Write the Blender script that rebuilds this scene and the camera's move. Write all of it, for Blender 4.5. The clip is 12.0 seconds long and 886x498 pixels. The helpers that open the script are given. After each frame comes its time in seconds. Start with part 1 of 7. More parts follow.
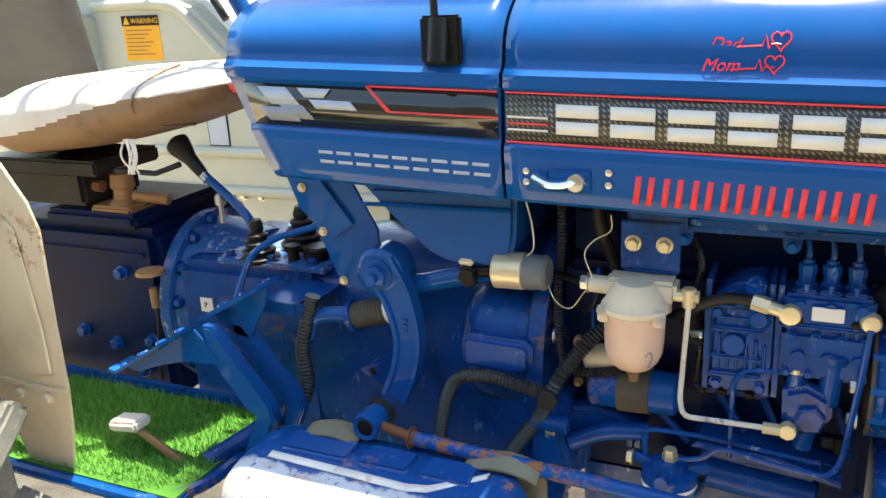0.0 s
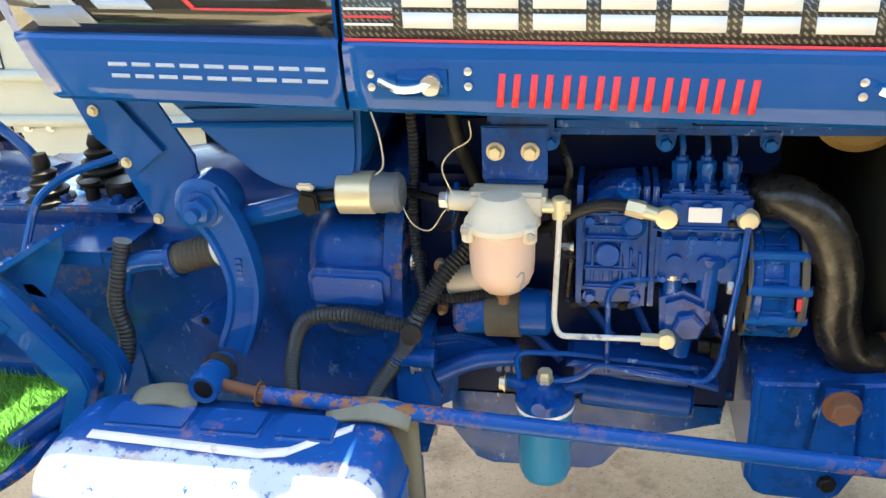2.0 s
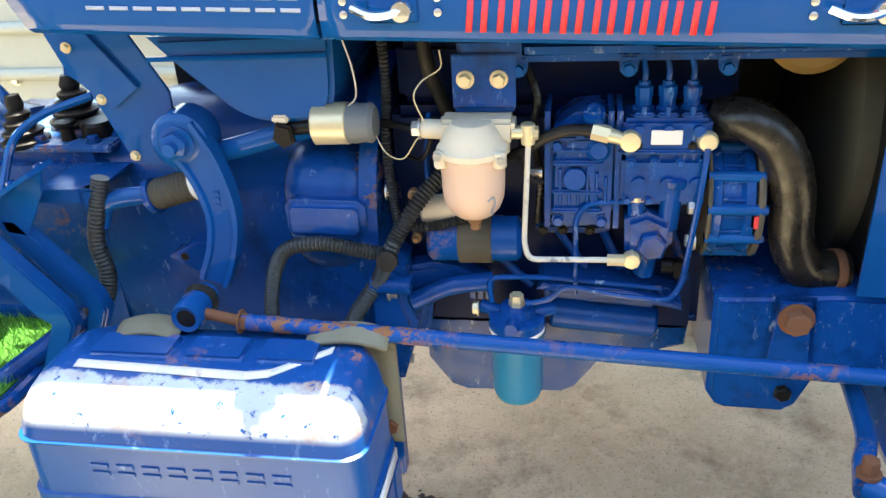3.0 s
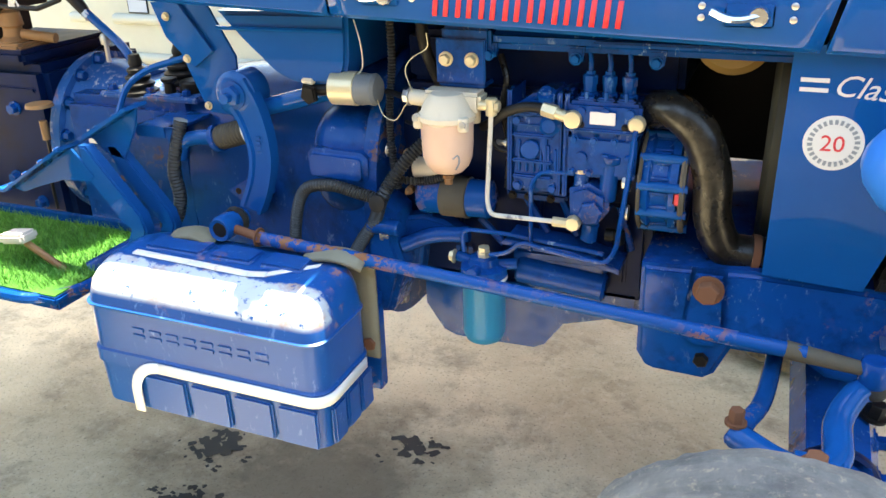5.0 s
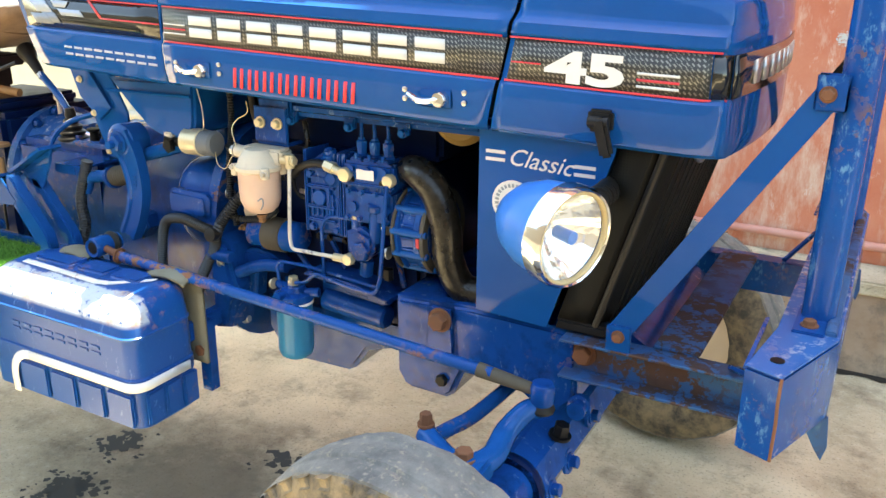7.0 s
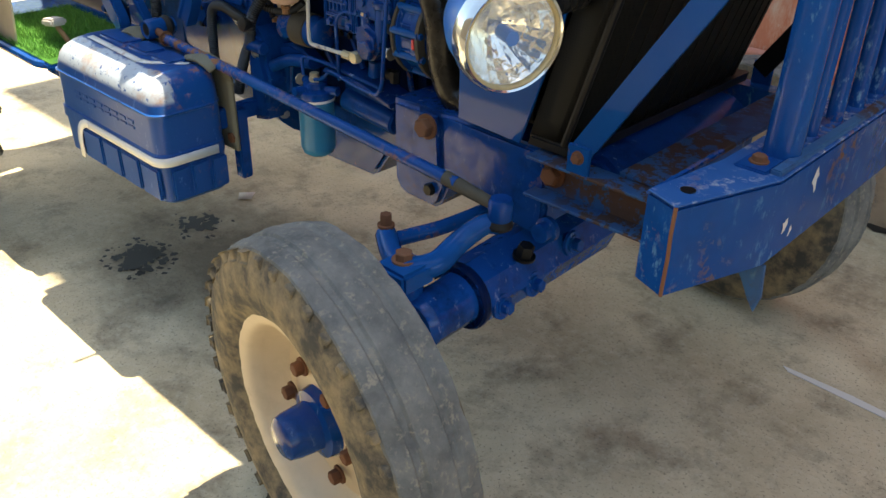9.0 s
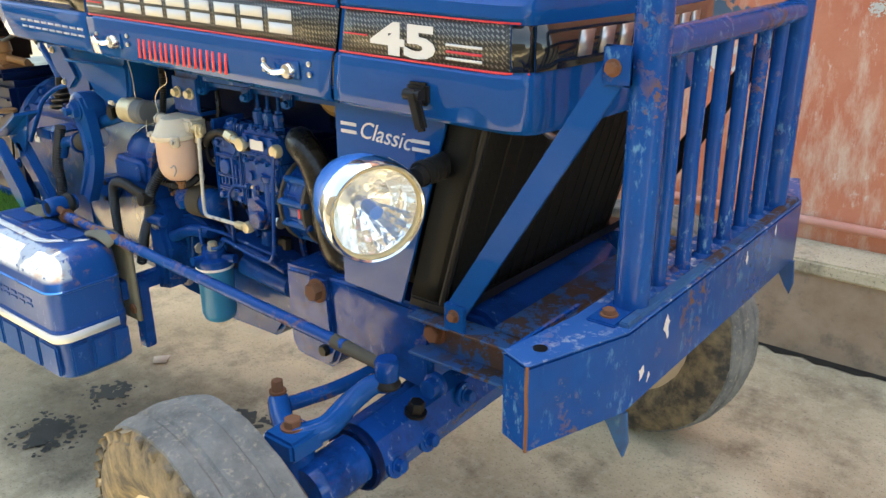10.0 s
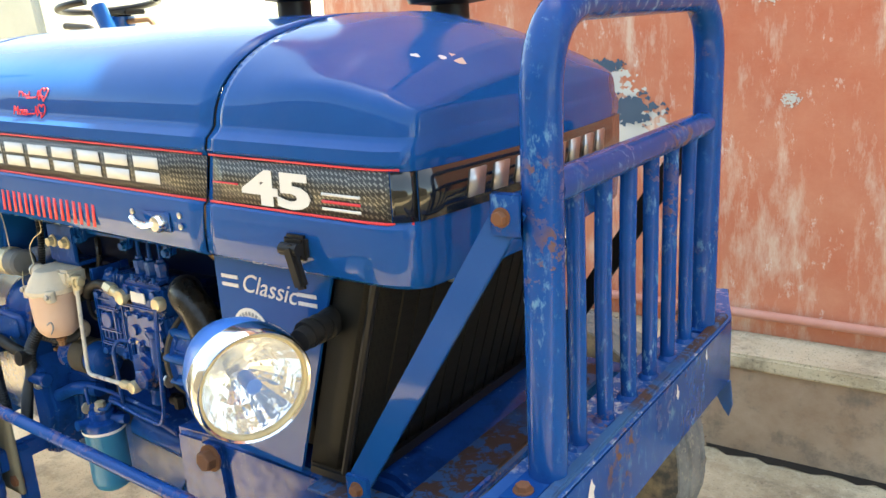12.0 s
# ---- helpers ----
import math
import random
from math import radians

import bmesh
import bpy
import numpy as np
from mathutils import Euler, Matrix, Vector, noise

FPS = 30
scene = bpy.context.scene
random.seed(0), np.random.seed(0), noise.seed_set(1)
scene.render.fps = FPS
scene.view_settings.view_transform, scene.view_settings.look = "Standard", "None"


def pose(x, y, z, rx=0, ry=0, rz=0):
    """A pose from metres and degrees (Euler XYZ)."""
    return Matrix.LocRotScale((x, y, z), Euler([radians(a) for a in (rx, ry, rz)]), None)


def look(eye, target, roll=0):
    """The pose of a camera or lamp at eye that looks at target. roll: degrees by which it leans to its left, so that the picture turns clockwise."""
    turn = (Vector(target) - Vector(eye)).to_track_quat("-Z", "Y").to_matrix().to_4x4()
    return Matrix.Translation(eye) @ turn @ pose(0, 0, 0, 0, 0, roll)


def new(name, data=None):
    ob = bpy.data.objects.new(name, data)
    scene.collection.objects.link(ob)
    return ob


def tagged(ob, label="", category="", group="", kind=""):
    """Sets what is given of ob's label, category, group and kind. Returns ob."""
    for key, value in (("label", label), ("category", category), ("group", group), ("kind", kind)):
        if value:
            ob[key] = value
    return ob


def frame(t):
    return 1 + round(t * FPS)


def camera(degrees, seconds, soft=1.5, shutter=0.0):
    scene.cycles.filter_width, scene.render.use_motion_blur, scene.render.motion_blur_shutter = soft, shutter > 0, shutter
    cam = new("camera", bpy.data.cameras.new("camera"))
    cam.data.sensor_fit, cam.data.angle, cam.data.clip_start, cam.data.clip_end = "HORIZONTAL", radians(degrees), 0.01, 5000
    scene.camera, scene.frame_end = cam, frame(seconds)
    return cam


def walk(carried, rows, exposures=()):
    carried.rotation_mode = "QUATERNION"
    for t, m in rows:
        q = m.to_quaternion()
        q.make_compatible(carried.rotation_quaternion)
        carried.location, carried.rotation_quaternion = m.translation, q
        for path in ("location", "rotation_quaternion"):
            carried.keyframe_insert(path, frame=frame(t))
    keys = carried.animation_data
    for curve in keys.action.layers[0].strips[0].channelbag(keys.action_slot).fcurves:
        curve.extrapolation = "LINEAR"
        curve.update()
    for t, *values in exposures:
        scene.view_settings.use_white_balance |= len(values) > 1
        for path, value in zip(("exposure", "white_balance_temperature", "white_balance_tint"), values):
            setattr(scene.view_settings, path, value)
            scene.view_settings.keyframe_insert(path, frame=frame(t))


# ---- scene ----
cam = camera(56.5, 12.0)
PATH = [
    (0, (0.0109, -1.5024, 1.4476), (-0.8695, 0.3979, 0.7744), -3),
    (0.5, (-0.0457, -1.4002, 1.4399), (-0.8064, 0.5277, 0.7007), -2.1),
    (1, (-0.0860, -1.3560, 1.4201), (-0.6847, 0.5888, 0.5830), -1.9),
    (1.5, (-0.0798, -1.3619, 1.4168), (-0.5783, 0.5972, 0.5478), -2.8),
    (2, (-0.0773, -1.3550, 1.4014), (-0.5036, 0.6021, 0.4917), -3.2),
    (2.5, (-0.0804, -1.3664, 1.3926), (-0.4705, 0.5726, 0.4301), -3.1),
    (3, (-0.0698, -1.4128, 1.3750), (-0.4217, 0.5116, 0.3674), -3.5),
    (3.2, (-0.0621, -1.4419, 1.3728), (-0.3972, 0.4800, 0.3542), -3.4),
    (4.8, (0.2696, -1.5901, 1.3343), (-0.4770, 0.2609, 0.4092), -1.4),
    (5, (0.3122, -1.6153, 1.3420), (-0.4672, 0.2321, 0.4378), -1.7),
    (5.5, (0.4331, -1.6871, 1.3365), (-0.4007, 0.1608, 0.4818), -2.1),
    (6, (0.5878, -1.7254, 1.3530), (-0.2600, 0.1299, 0.5302), -2.3),
    (6.5, (0.7975, -1.7100, 1.3662), (-0.1085, 0.1411, 0.5984), -0.7),
    (7, (0.9787, -1.6579, 1.3772), (-0.0291, 0.1631, 0.6655), 0.4),
    (7.5, (1.1021, -1.5424, 1.3860), (0.0187, 0.2215, 0.6402), 1),
    (7.7, (1.1484, -1.5008, 1.3585), (0.0193, 0.1961, 0.5302), 1.4),
    (9.3, (1.3288, -1.3901, 1.3068), (0.0055, -0.0201, 0.2057), 0.9),
    (9.5, (1.3497, -1.3690, 1.3266), (0.0396, 0.0822, 0.3179), 0.2),
    (9.9, (1.3984, -1.3592, 1.3706), (0.0991, 0.2149, 0.5511), -0.5),
    (10, (1.4042, -1.3619, 1.3717), (0.1027, 0.2330, 0.5973), -0.7),
    (10.5, (1.4562, -1.3716, 1.4014), (0.1192, 0.2437, 0.7359), -1.1),
    (11, (1.4474, -1.3217, 1.4168), (0.0810, 0.2893, 0.8041), -1.6),
    (11.5, (1.4038, -1.2380, 1.4410), (0.0677, 0.4195, 0.8877), -2.3),
    (12, (1.3759, -1.1758, 1.4267), (0.1413, 0.5549, 0.8624), -3.5),
]
EXPOSURES = [(0.0, 2.15, 8000, 2), (2.5, 2.85, 7700, 2), (5.0, 2.85, 7800, 2), (7.0, 2.85, 8500, 2), (7.7, 2.85, 8500, 2), (9.4, 1.4, 8200, 2), (10.2, 2.65, 8700, 2), (12.0, 2.65, 8900, 2)]
walk(cam, [(t, look(eye, target, roll)) for t, eye, target, roll in PATH], EXPOSURES)

# ---- light: open sky, high sun from behind the machine ----
SUN_DIR = Vector((0.0, -0.28, -1.0)).normalized()
world = bpy.data.worlds.new("world")
scene.world = world
world.use_nodes = True
wn = world.node_tree.nodes
sky = wn.new("ShaderNodeTexSky")
sky.sky_type = "NISHITA"
sky.sun_disc = False
sky.sun_elevation = math.asin(-SUN_DIR.z)
sky.sun_rotation = math.atan2(-SUN_DIR.x, -SUN_DIR.y)
sky.air_density, sky.dust_density, sky.ozone_density = 1.0, 1.0, 1.0
wn["Background"].inputs["Strength"].default_value = 0.15
world.node_tree.links.new(sky.outputs["Color"], wn["Background"].inputs["Color"])
sun = new("sun", bpy.data.lights.new("sun", "SUN"))
sun.data.energy, sun.data.angle, sun.data.color = 5.0, radians(0.5), (1.0, 0.95, 0.87)
sun.matrix_world = look((0, 0, 8), Vector((0, 0, 8)) + SUN_DIR)

CY = -0.025          # the tractor's centre line

# ---- materials ----
def material(name, base, rough=0.5, metal=0.0, coat=0.0, spec=0.5):
    m = bpy.data.materials.new(name)
    m.use_nodes = True
    b = m.node_tree.nodes["Principled BSDF"]
    b.inputs["Base Color"].default_value = (*base, 1)
    b.inputs["Roughness"].default_value = rough
    b.inputs["Metallic"].default_value = metal
    b.inputs["Coat Weight"].default_value = coat
    b.inputs["Specular IOR Level"].default_value = spec
    return m


def nodes(m):
    t = m.node_tree
    return t.nodes, t.links, t.nodes["Principled BSDF"]


def noise_tex(m, scale, detail=5.0, rough=0.6, stretch=(1, 1, 1)):
    n, l, b = nodes(m)
    c = n.new("ShaderNodeTexCoord")
    mp = n.new("ShaderNodeMapping")
    mp.inputs["Scale"].default_value = stretch
    x = n.new("ShaderNodeTexNoise")
    x.inputs["Scale"].default_value, x.inputs["Detail"].default_value, x.inputs["Roughness"].default_value = scale, detail, rough
    l.new(c.outputs["Object"], mp.inputs["Vector"])
    l.new(mp.outputs["Vector"], x.inputs["Vector"])
    return x.outputs["Fac"]


def ramp(m, fac, lo, hi):
    n, l, b = nodes(m)
    r = n.new("ShaderNodeMapRange")
    r.inputs["From Min"].default_value, r.inputs["From Max"].default_value = lo, hi
    l.new(fac, r.inputs["Value"])
    return r.outputs["Result"]


def blend(m, fac, a, b_):
    """Mix of two colours (tuples or sockets) by fac."""
    n, l, b = nodes(m)
    x = n.new("ShaderNodeMix")
    x.data_type = "RGBA"
    l.new(fac, x.inputs[0])
    for sock, v in ((x.inputs[6], a), (x.inputs[7], b_)):
        if isinstance(v, tuple):
            sock.default_value = (*v, 1)
        else:
            l.new(v, sock)
    return x.outputs[2]


def times(m, a, k):
    n, l, b = nodes(m)
    x = n.new("ShaderNodeMath")
    x.operation = "MULTIPLY"
    l.new(a, x.inputs[0])
    if isinstance(k, (int, float)):
        x.inputs[1].default_value = k
    else:
        l.new(k, x.inputs[1])
    return x.outputs[0]


def bump(m, fac, strength=0.2, dist=0.002):
    n, l, b = nodes(m)
    x = n.new("ShaderNodeBump")
    x.inputs["Strength"].default_value, x.inputs["Distance"].default_value = strength, dist
    l.new(fac, x.inputs["Height"])
    l.new(x.outputs["Normal"], b.inputs["Normal"])


def paint(name, base, base2, rough=0.25, coat=0.3, rust=0.0, rust_col=(0.16, 0.065, 0.03), scratch=0.0, scratch_col=(0.25, 0.36, 0.55), dirt=0.0, dirt_col=(0.06, 0.05, 0.04), bumps=0.08, scale=1.0, spec=0.2, glint=False, relief=0.002):
    m = material(name, base, rough, coat=coat, spec=spec)
    n, l, b = nodes(m)
    b.inputs["Coat Roughness"].default_value = 0.08
    big = noise_tex(m, 3.5 * scale, 4)
    col = blend(m, ramp(m, big, 0.35, 0.7), base, base2)
    fine = noise_tex(m, 60 * scale, 6, 0.65)
    if dirt:
        d = noise_tex(m, 9 * scale, 8, 0.7)
        col = blend(m, times(m, ramp(m, d, 0.50, 0.72), dirt), col, dirt_col)
    if scratch:
        sc = noise_tex(m, 55 * scale, 7, 0.75, (1.0, 1.0, 0.45))
        area = ramp(m, noise_tex(m, 6 * scale, 3), 0.42, 0.62)
        k = times(m, ramp(m, sc, 0.62 - 0.12 * scratch, 0.70 - 0.10 * scratch), area)
        col = blend(m, k, col, scratch_col)
    if rust:
        rn = noise_tex(m, 44 * scale, 9, 0.74)
        area = ramp(m, noise_tex(m, 4.3 * scale, 4), 0.62 - 0.25 * rust, 0.72 - 0.22 * rust)
        k = times(m, ramp(m, rn, 0.55 - 0.10 * rust, 0.58 - 0.10 * rust), area)
        rc = blend(m, fine, rust_col, tuple(c * 1.8 for c in rust_col))
        col = blend(m, k, col, rc)
        rr = n.new("ShaderNodeMath")
        rr.operation = "MULTIPLY_ADD"
        l.new(k, rr.inputs[0])
        rr.inputs[1].default_value, rr.inputs[2].default_value = 0.75 - rough, rough
        l.new(rr.outputs[0], b.inputs["Roughness"])
    elif dirt:
        l.new(ramp(m, noise_tex(m, 14 * scale, 6), 0.2, 0.9), b.inputs["Roughness"])
        mr = b.inputs["Roughness"].links[0].from_node
        mr.inputs["To Min"].default_value, mr.inputs["To Max"].default_value = rough, rough + 0.06 + dirt * 0.22
    if glint:
        l.new(ramp(m, noise_tex(m, 30 * scale, 5, 0.7), 0.40, 0.66), b.inputs["Specular IOR Level"])
        gl = b.inputs["Specular IOR Level"].links[0].from_node
        gl.inputs["To Min"].default_value, gl.inputs["To Max"].default_value = spec * 0.65, spec * 1.5
    l.new(col, b.inputs["Base Color"])
    bump(m, noise_tex(m, 34, 2.5, 0.5) if glint else fine if bumps > 0.1 else noise_tex(m, 18 * scale, 3), bumps, relief)
    return m


BLUE, BLUE2 = (0.0006, 0.060, 0.240), (0.0010, 0.075, 0.285)
M = {}
M["hood"] = paint("hood_blue_paint", BLUE, BLUE2, 0.05, 0.0, spec=0.24, bumps=0.010, dirt=0.10, dirt_col=(0.10, 0.14, 0.28), scale=0.6)
m = M["hood"]
n, l, b = nodes(m)
# faces that look up get a lighter blue and more roughness, weakening reflections
g = n.new("ShaderNodeNewGeometry")
gz = n.new("ShaderNodeSeparateXYZ")
l.new(g.outputs["Normal"], gz.inputs["Vector"])
dust = times(m, ramp(m, gz.outputs["Z"], 0.45, 0.98), ramp(m, noise_tex(m, 5, 6, 0.65), 0.25, 0.60))
old = b.inputs["Base Color"].links[0].from_socket
l.new(blend(m, times(m, dust, 0.45), old, (0.022, 0.10, 0.30)), b.inputs["Base Color"])
rg = n.new("ShaderNodeMath")
rg.operation = "MULTIPLY_ADD"
l.new(dust, rg.inputs[0])
rg.inputs[1].default_value, rg.inputs[2].default_value = 0.16, 0.05
l.new(rg.outputs[0], b.inputs["Roughness"])
M["blue"] = paint("blue_paint", BLUE, BLUE2, 0.16, 0.0, rust=0.16, rust_col=(0.10, 0.05, 0.03), bumps=0.14, dirt=0.3, dirt_col=(0.010, 0.016, 0.05), spec=0.16, glint=True)
M["engine"] = paint("engine_blue_paint", (0.0002, 0.042, 0.205), (0.0004, 0.060, 0.275), 0.15, 0.0, spec=0.24, glint=True, rust=0.14, rust_col=(0.09, 0.045, 0.025), scratch=0.30, scratch_col=(0.20, 0.30, 0.46), bumps=0.20, relief=0.003, dirt=0.75, dirt_col=(0.002, 0.004, 0.014))
M["cast"] = paint("blue_painted_casting", (0.0002, 0.040, 0.195), (0.0004, 0.056, 0.260), 0.24, 0.0, spec=0.22, glint=True, rust=0.12, rust_col=(0.09, 0.045, 0.025), scratch=0.22, scratch_col=(0.14, 0.24, 0.42), bumps=0.15, relief=0.003, dirt=0.70, dirt_col=(0.002, 0.004, 0.012))
M["rod"] = paint("rusty_blue_rod_paint", (0.0006, 0.056, 0.25), (0.001, 0.07, 0.29), 0.25, 0.0, rust=0.55, rust_col=(0.17, 0.075, 0.035), bumps=0.2)
M["box"] = paint("toolbox_blue_paint", (0.0006, 0.054, 0.235), (0.001, 0.066, 0.275), 0.28, 0.0, spec=0.35, rust=0.17, rust_col=(0.26, 0.11, 0.05), bumps=0.05, scratch=0.3, scratch_col=(0.12, 0.22, 0.5))
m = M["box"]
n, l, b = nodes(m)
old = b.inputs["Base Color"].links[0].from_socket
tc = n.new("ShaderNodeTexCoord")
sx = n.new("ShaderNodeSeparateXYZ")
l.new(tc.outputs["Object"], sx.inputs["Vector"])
# sunlight on the lid's front edge painted in as white, with brown stains
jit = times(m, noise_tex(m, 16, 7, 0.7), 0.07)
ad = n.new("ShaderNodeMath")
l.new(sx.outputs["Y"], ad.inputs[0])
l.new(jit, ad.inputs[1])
plaster_and_sun_white = times(m, ramp(m, ad.outputs[0], -0.505, -0.512), ramp(m, sx.outputs["Z"], 0.652, 0.662))
plaster_and_sun_white = times(m, plaster_and_sun_white, ramp(m, noise_tex(m, 70, 6, 0.7), 0.36, 0.42))
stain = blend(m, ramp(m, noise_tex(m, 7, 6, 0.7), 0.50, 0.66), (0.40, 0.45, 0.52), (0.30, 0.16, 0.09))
l.new(blend(m, plaster_and_sun_white, old, stain), b.inputs["Base Color"])
M["worn"] = paint("scratched_blue_paint", (0.0004, 0.046, 0.215), (0.0008, 0.066, 0.27), 0.18, 0.0, rust=0.30, rust_col=(0.10, 0.05, 0.03), scratch=0.55, scratch_col=(0.10, 0.26, 0.44), bumps=0.16, spec=0.22, glint=True, dirt=0.35, dirt_col=(0.006, 0.02, 0.07))
M["oldrust"] = paint("rust_and_blue_steel", (0.015, 0.075, 0.22), (0.04, 0.13, 0.27), 0.45, 0.0, rust=0.85, rust_col=(0.055, 0.032, 0.026), scratch=0.35, scratch_col=(0.12, 0.22, 0.30), bumps=0.15, scale=0.6)
M["lampblue"] = paint("lamp_shell_blue", (0.02, 0.15, 0.52), (0.025, 0.17, 0.55), 0.32, 0.2, bumps=0.03)
M["cyan"] = paint("turquoise_filter_paint", (0.012, 0.16, 0.32), (0.015, 0.18, 0.36), 0.35, 0.15, bumps=0.05, dirt=0.2)
M["rust"] = paint("rusty_bolt", (0.13, 0.055, 0.03), (0.22, 0.10, 0.055), 0.75, 0, bumps=0.4)
M["black"] = paint("black_plastic", (0.009, 0.009, 0.010), (0.017, 0.016, 0.016), 0.3, 0, bumps=0.08, dirt=0.25, dirt_col=(0.045, 0.04, 0.036))
M["rubber"] = paint("black_rubber_hose", (0.012, 0.011, 0.011), (0.024, 0.022, 0.020), 0.38, 0, bumps=0.12, dirt=0.4, dirt_col=(0.09, 0.075, 0.05))
M["conduit"] = paint("grey_black_corrugated_conduit", (0.016, 0.017, 0.019), (0.040, 0.042, 0.044), 0.35, 0, bumps=0.1, dirt=0.5, dirt_col=(0.012, 0.009, 0.007), spec=0.4)
M["shroud"] = paint("dusty_olive_grey_steel", (0.035, 0.035, 0.028), (0.07, 0.068, 0.052), 0.45, 0, bumps=0.2, dirt=0.4, dirt_col=(0.02, 0.017, 0.012))
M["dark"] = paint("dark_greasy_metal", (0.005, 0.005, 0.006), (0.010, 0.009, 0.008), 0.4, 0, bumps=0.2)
M["alu"] = paint("cast_aluminium", (0.60, 0.52, 0.40), (0.68, 0.60, 0.48), 0.5, 0, bumps=0.25, dirt=0.35, dirt_col=(0.30, 0.22, 0.15))
M["bowl"] = paint("fuel_stained_bowl", (0.58, 0.40, 0.31), (0.66, 0.50, 0.41), 0.32, 0.2, bumps=0.03, dirt=0.2, dirt_col=(0.50, 0.27, 0.2))
M["steel"] = material("bright_steel", (0.55, 0.53, 0.50), 0.35, 0.9)
M["chrome"] = material("chrome", (0.74, 0.74, 0.73), 0.12, 1.0)
bump(M["chrome"], noise_tex(M["chrome"], 40, 4), 0.15, 0.002)
M["zinc"] = material("yellow_zinc", (0.66, 0.56, 0.36), 0.35, 0.45)
M["brass"] = paint("dull_brown_brass", (0.16, 0.10, 0.035), (0.24, 0.16, 0.06), 0.35, 0.0, bumps=0.08, dirt=0.5, dirt_col=(0.07, 0.04, 0.02))
M["tank"] = M["hood"]
M["white"] = material("white_vinyl", (0.64, 0.63, 0.61), 0.45)
M["silver"] = material("silver_vinyl", (0.36, 0.42, 0.52), 0.4)
M["grey"] = material("grey_vinyl", (0.22, 0.24, 0.27), 0.35)
M["red"] = material("red_vinyl", (0.62, 0.035, 0.05), 0.4)
M["redpaint"] = material("red_handwritten_paint", (0.75, 0.03, 0.04), 0.4)
M["gloss_black"] = material("glossy_black_vinyl", (0.010, 0.011, 0.010), 0.12, coat=0.4)
M["yellow"] = material("orange_yellow_sticker", (0.75, 0.36, 0.02), 0.4)
M["tape"] = paint("grey_insulating_tape", (0.10, 0.11, 0.12), (0.16, 0.17, 0.18), 0.5, 0, bumps=0.6)
M["cloth"] = paint("pale_seat_cloth", (0.55, 0.50, 0.45), (0.66, 0.62, 0.58), 0.85, 0, bumps=0.25, dirt=0.4, dirt_col=(0.34, 0.25, 0.18))
M["leather"] = paint("brown_seat_cover", (0.22, 0.13, 0.075), (0.30, 0.19, 0.12), 0.6, 0, bumps=0.3, dirt=0.5, dirt_col=(0.07, 0.045, 0.03))
M["backrest"] = paint("dark_grey_vinyl", (0.045, 0.045, 0.045), (0.07, 0.068, 0.065), 0.6, 0, bumps=0.2)
M["cream"] = paint("cream_paint", (0.52, 0.45, 0.33), (0.58, 0.50, 0.38), 0.4, 0.1, rust=0.22, rust_col=(0.22, 0.10, 0.04), bumps=0.06, dirt=0.35, dirt_col=(0.33, 0.26, 0.18))
M["rim"] = paint("cream_wheel_paint", (0.60, 0.48, 0.33), (0.66, 0.54, 0.39), 0.45, 0.1, rust=0.28, rust_col=(0.14, 0.06, 0.03), bumps=0.1, dirt=0.3, dirt_col=(0.35, 0.27, 0.18))
M["greypanel"] = paint("pale_grey_green_paint", (0.42, 0.43, 0.37), (0.47, 0.48, 0.42), 0.45, 0.1, bumps=0.06, dirt=0.3, dirt_col=(0.38, 0.37, 0.31))
M["pedalrubber"] = paint("worn_pale_rubber", (0.42, 0.38, 0.36), (0.55, 0.50, 0.48), 0.8, 0, bumps=0.3)
M["copper"] = paint("brown_aged_brass", (0.20, 0.10, 0.05), (0.30, 0.17, 0.08), 0.45, 0, bumps=0.2)
M["rusthose"] = paint("dirty_ribbed_hose", (0.06, 0.052, 0.04), (0.13, 0.11, 0.08), 0.7, 0, bumps=0.6, dirt=0.5, dirt_col=(0.05, 0.05, 0.06))
M["strap"] = paint("faded_green_strap", (0.15, 0.145, 0.11), (0.22, 0.21, 0.16), 0.85, 0, bumps=0.4, dirt=0.4, dirt_col=(0.12, 0.09, 0.05))
M["whiteworn"] = paint("worn_white_paint", (0.70, 0.70, 0.68), (0.76, 0.76, 0.75), 0.5, 0, rust=0.18, rust_col=(0.30, 0.14, 0.07), bumps=0.08)
M["whitepipe"] = paint("white_and_rust_pipe", (0.55, 0.52, 0.46), (0.66, 0.63, 0.57), 0.45, 0, rust=0.5, rust_col=(0.05, 0.05, 0.10), bumps=0.1, scale=2.0)
M["glass"] = material("lamp_glass", (1, 1, 1), 0.03)
M["glass"].node_tree.nodes["Principled BSDF"].inputs["Alpha"].default_value = 0.10
M["reflector"] = material("lamp_reflector", (0.96, 0.94, 0.88), 0.10, 0.8, spec=0.8)
bump(M["reflector"], noise_tex(M["reflector"], 55, 2), 0.4, 0.004)
M["lampseal"] = paint("dirty_amber_seal", (0.50, 0.36, 0.16), (0.62, 0.52, 0.34), 0.4, 0, bumps=0.2, dirt=0.6, dirt_col=(0.22, 0.12, 0.05))

m = M["tyre"] = material("dusty_tyre_rubber", (0.12, 0.12, 0.115), 0.85)
n, l, b = nodes(m)
c = blend(m, ramp(m, noise_tex(m, 12, 7, 0.7), 0.35, 0.7), (0.10, 0.105, 0.105), (0.24, 0.24, 0.225))
c = blend(m, ramp(m, noise_tex(m, 70, 5, 0.7), 0.55, 0.68), c, (0.31, 0.28, 0.22))
l.new(c, b.inputs["Base Color"])
bump(m, noise_tex(m, 70, 7, 0.75), 0.9, 0.005)

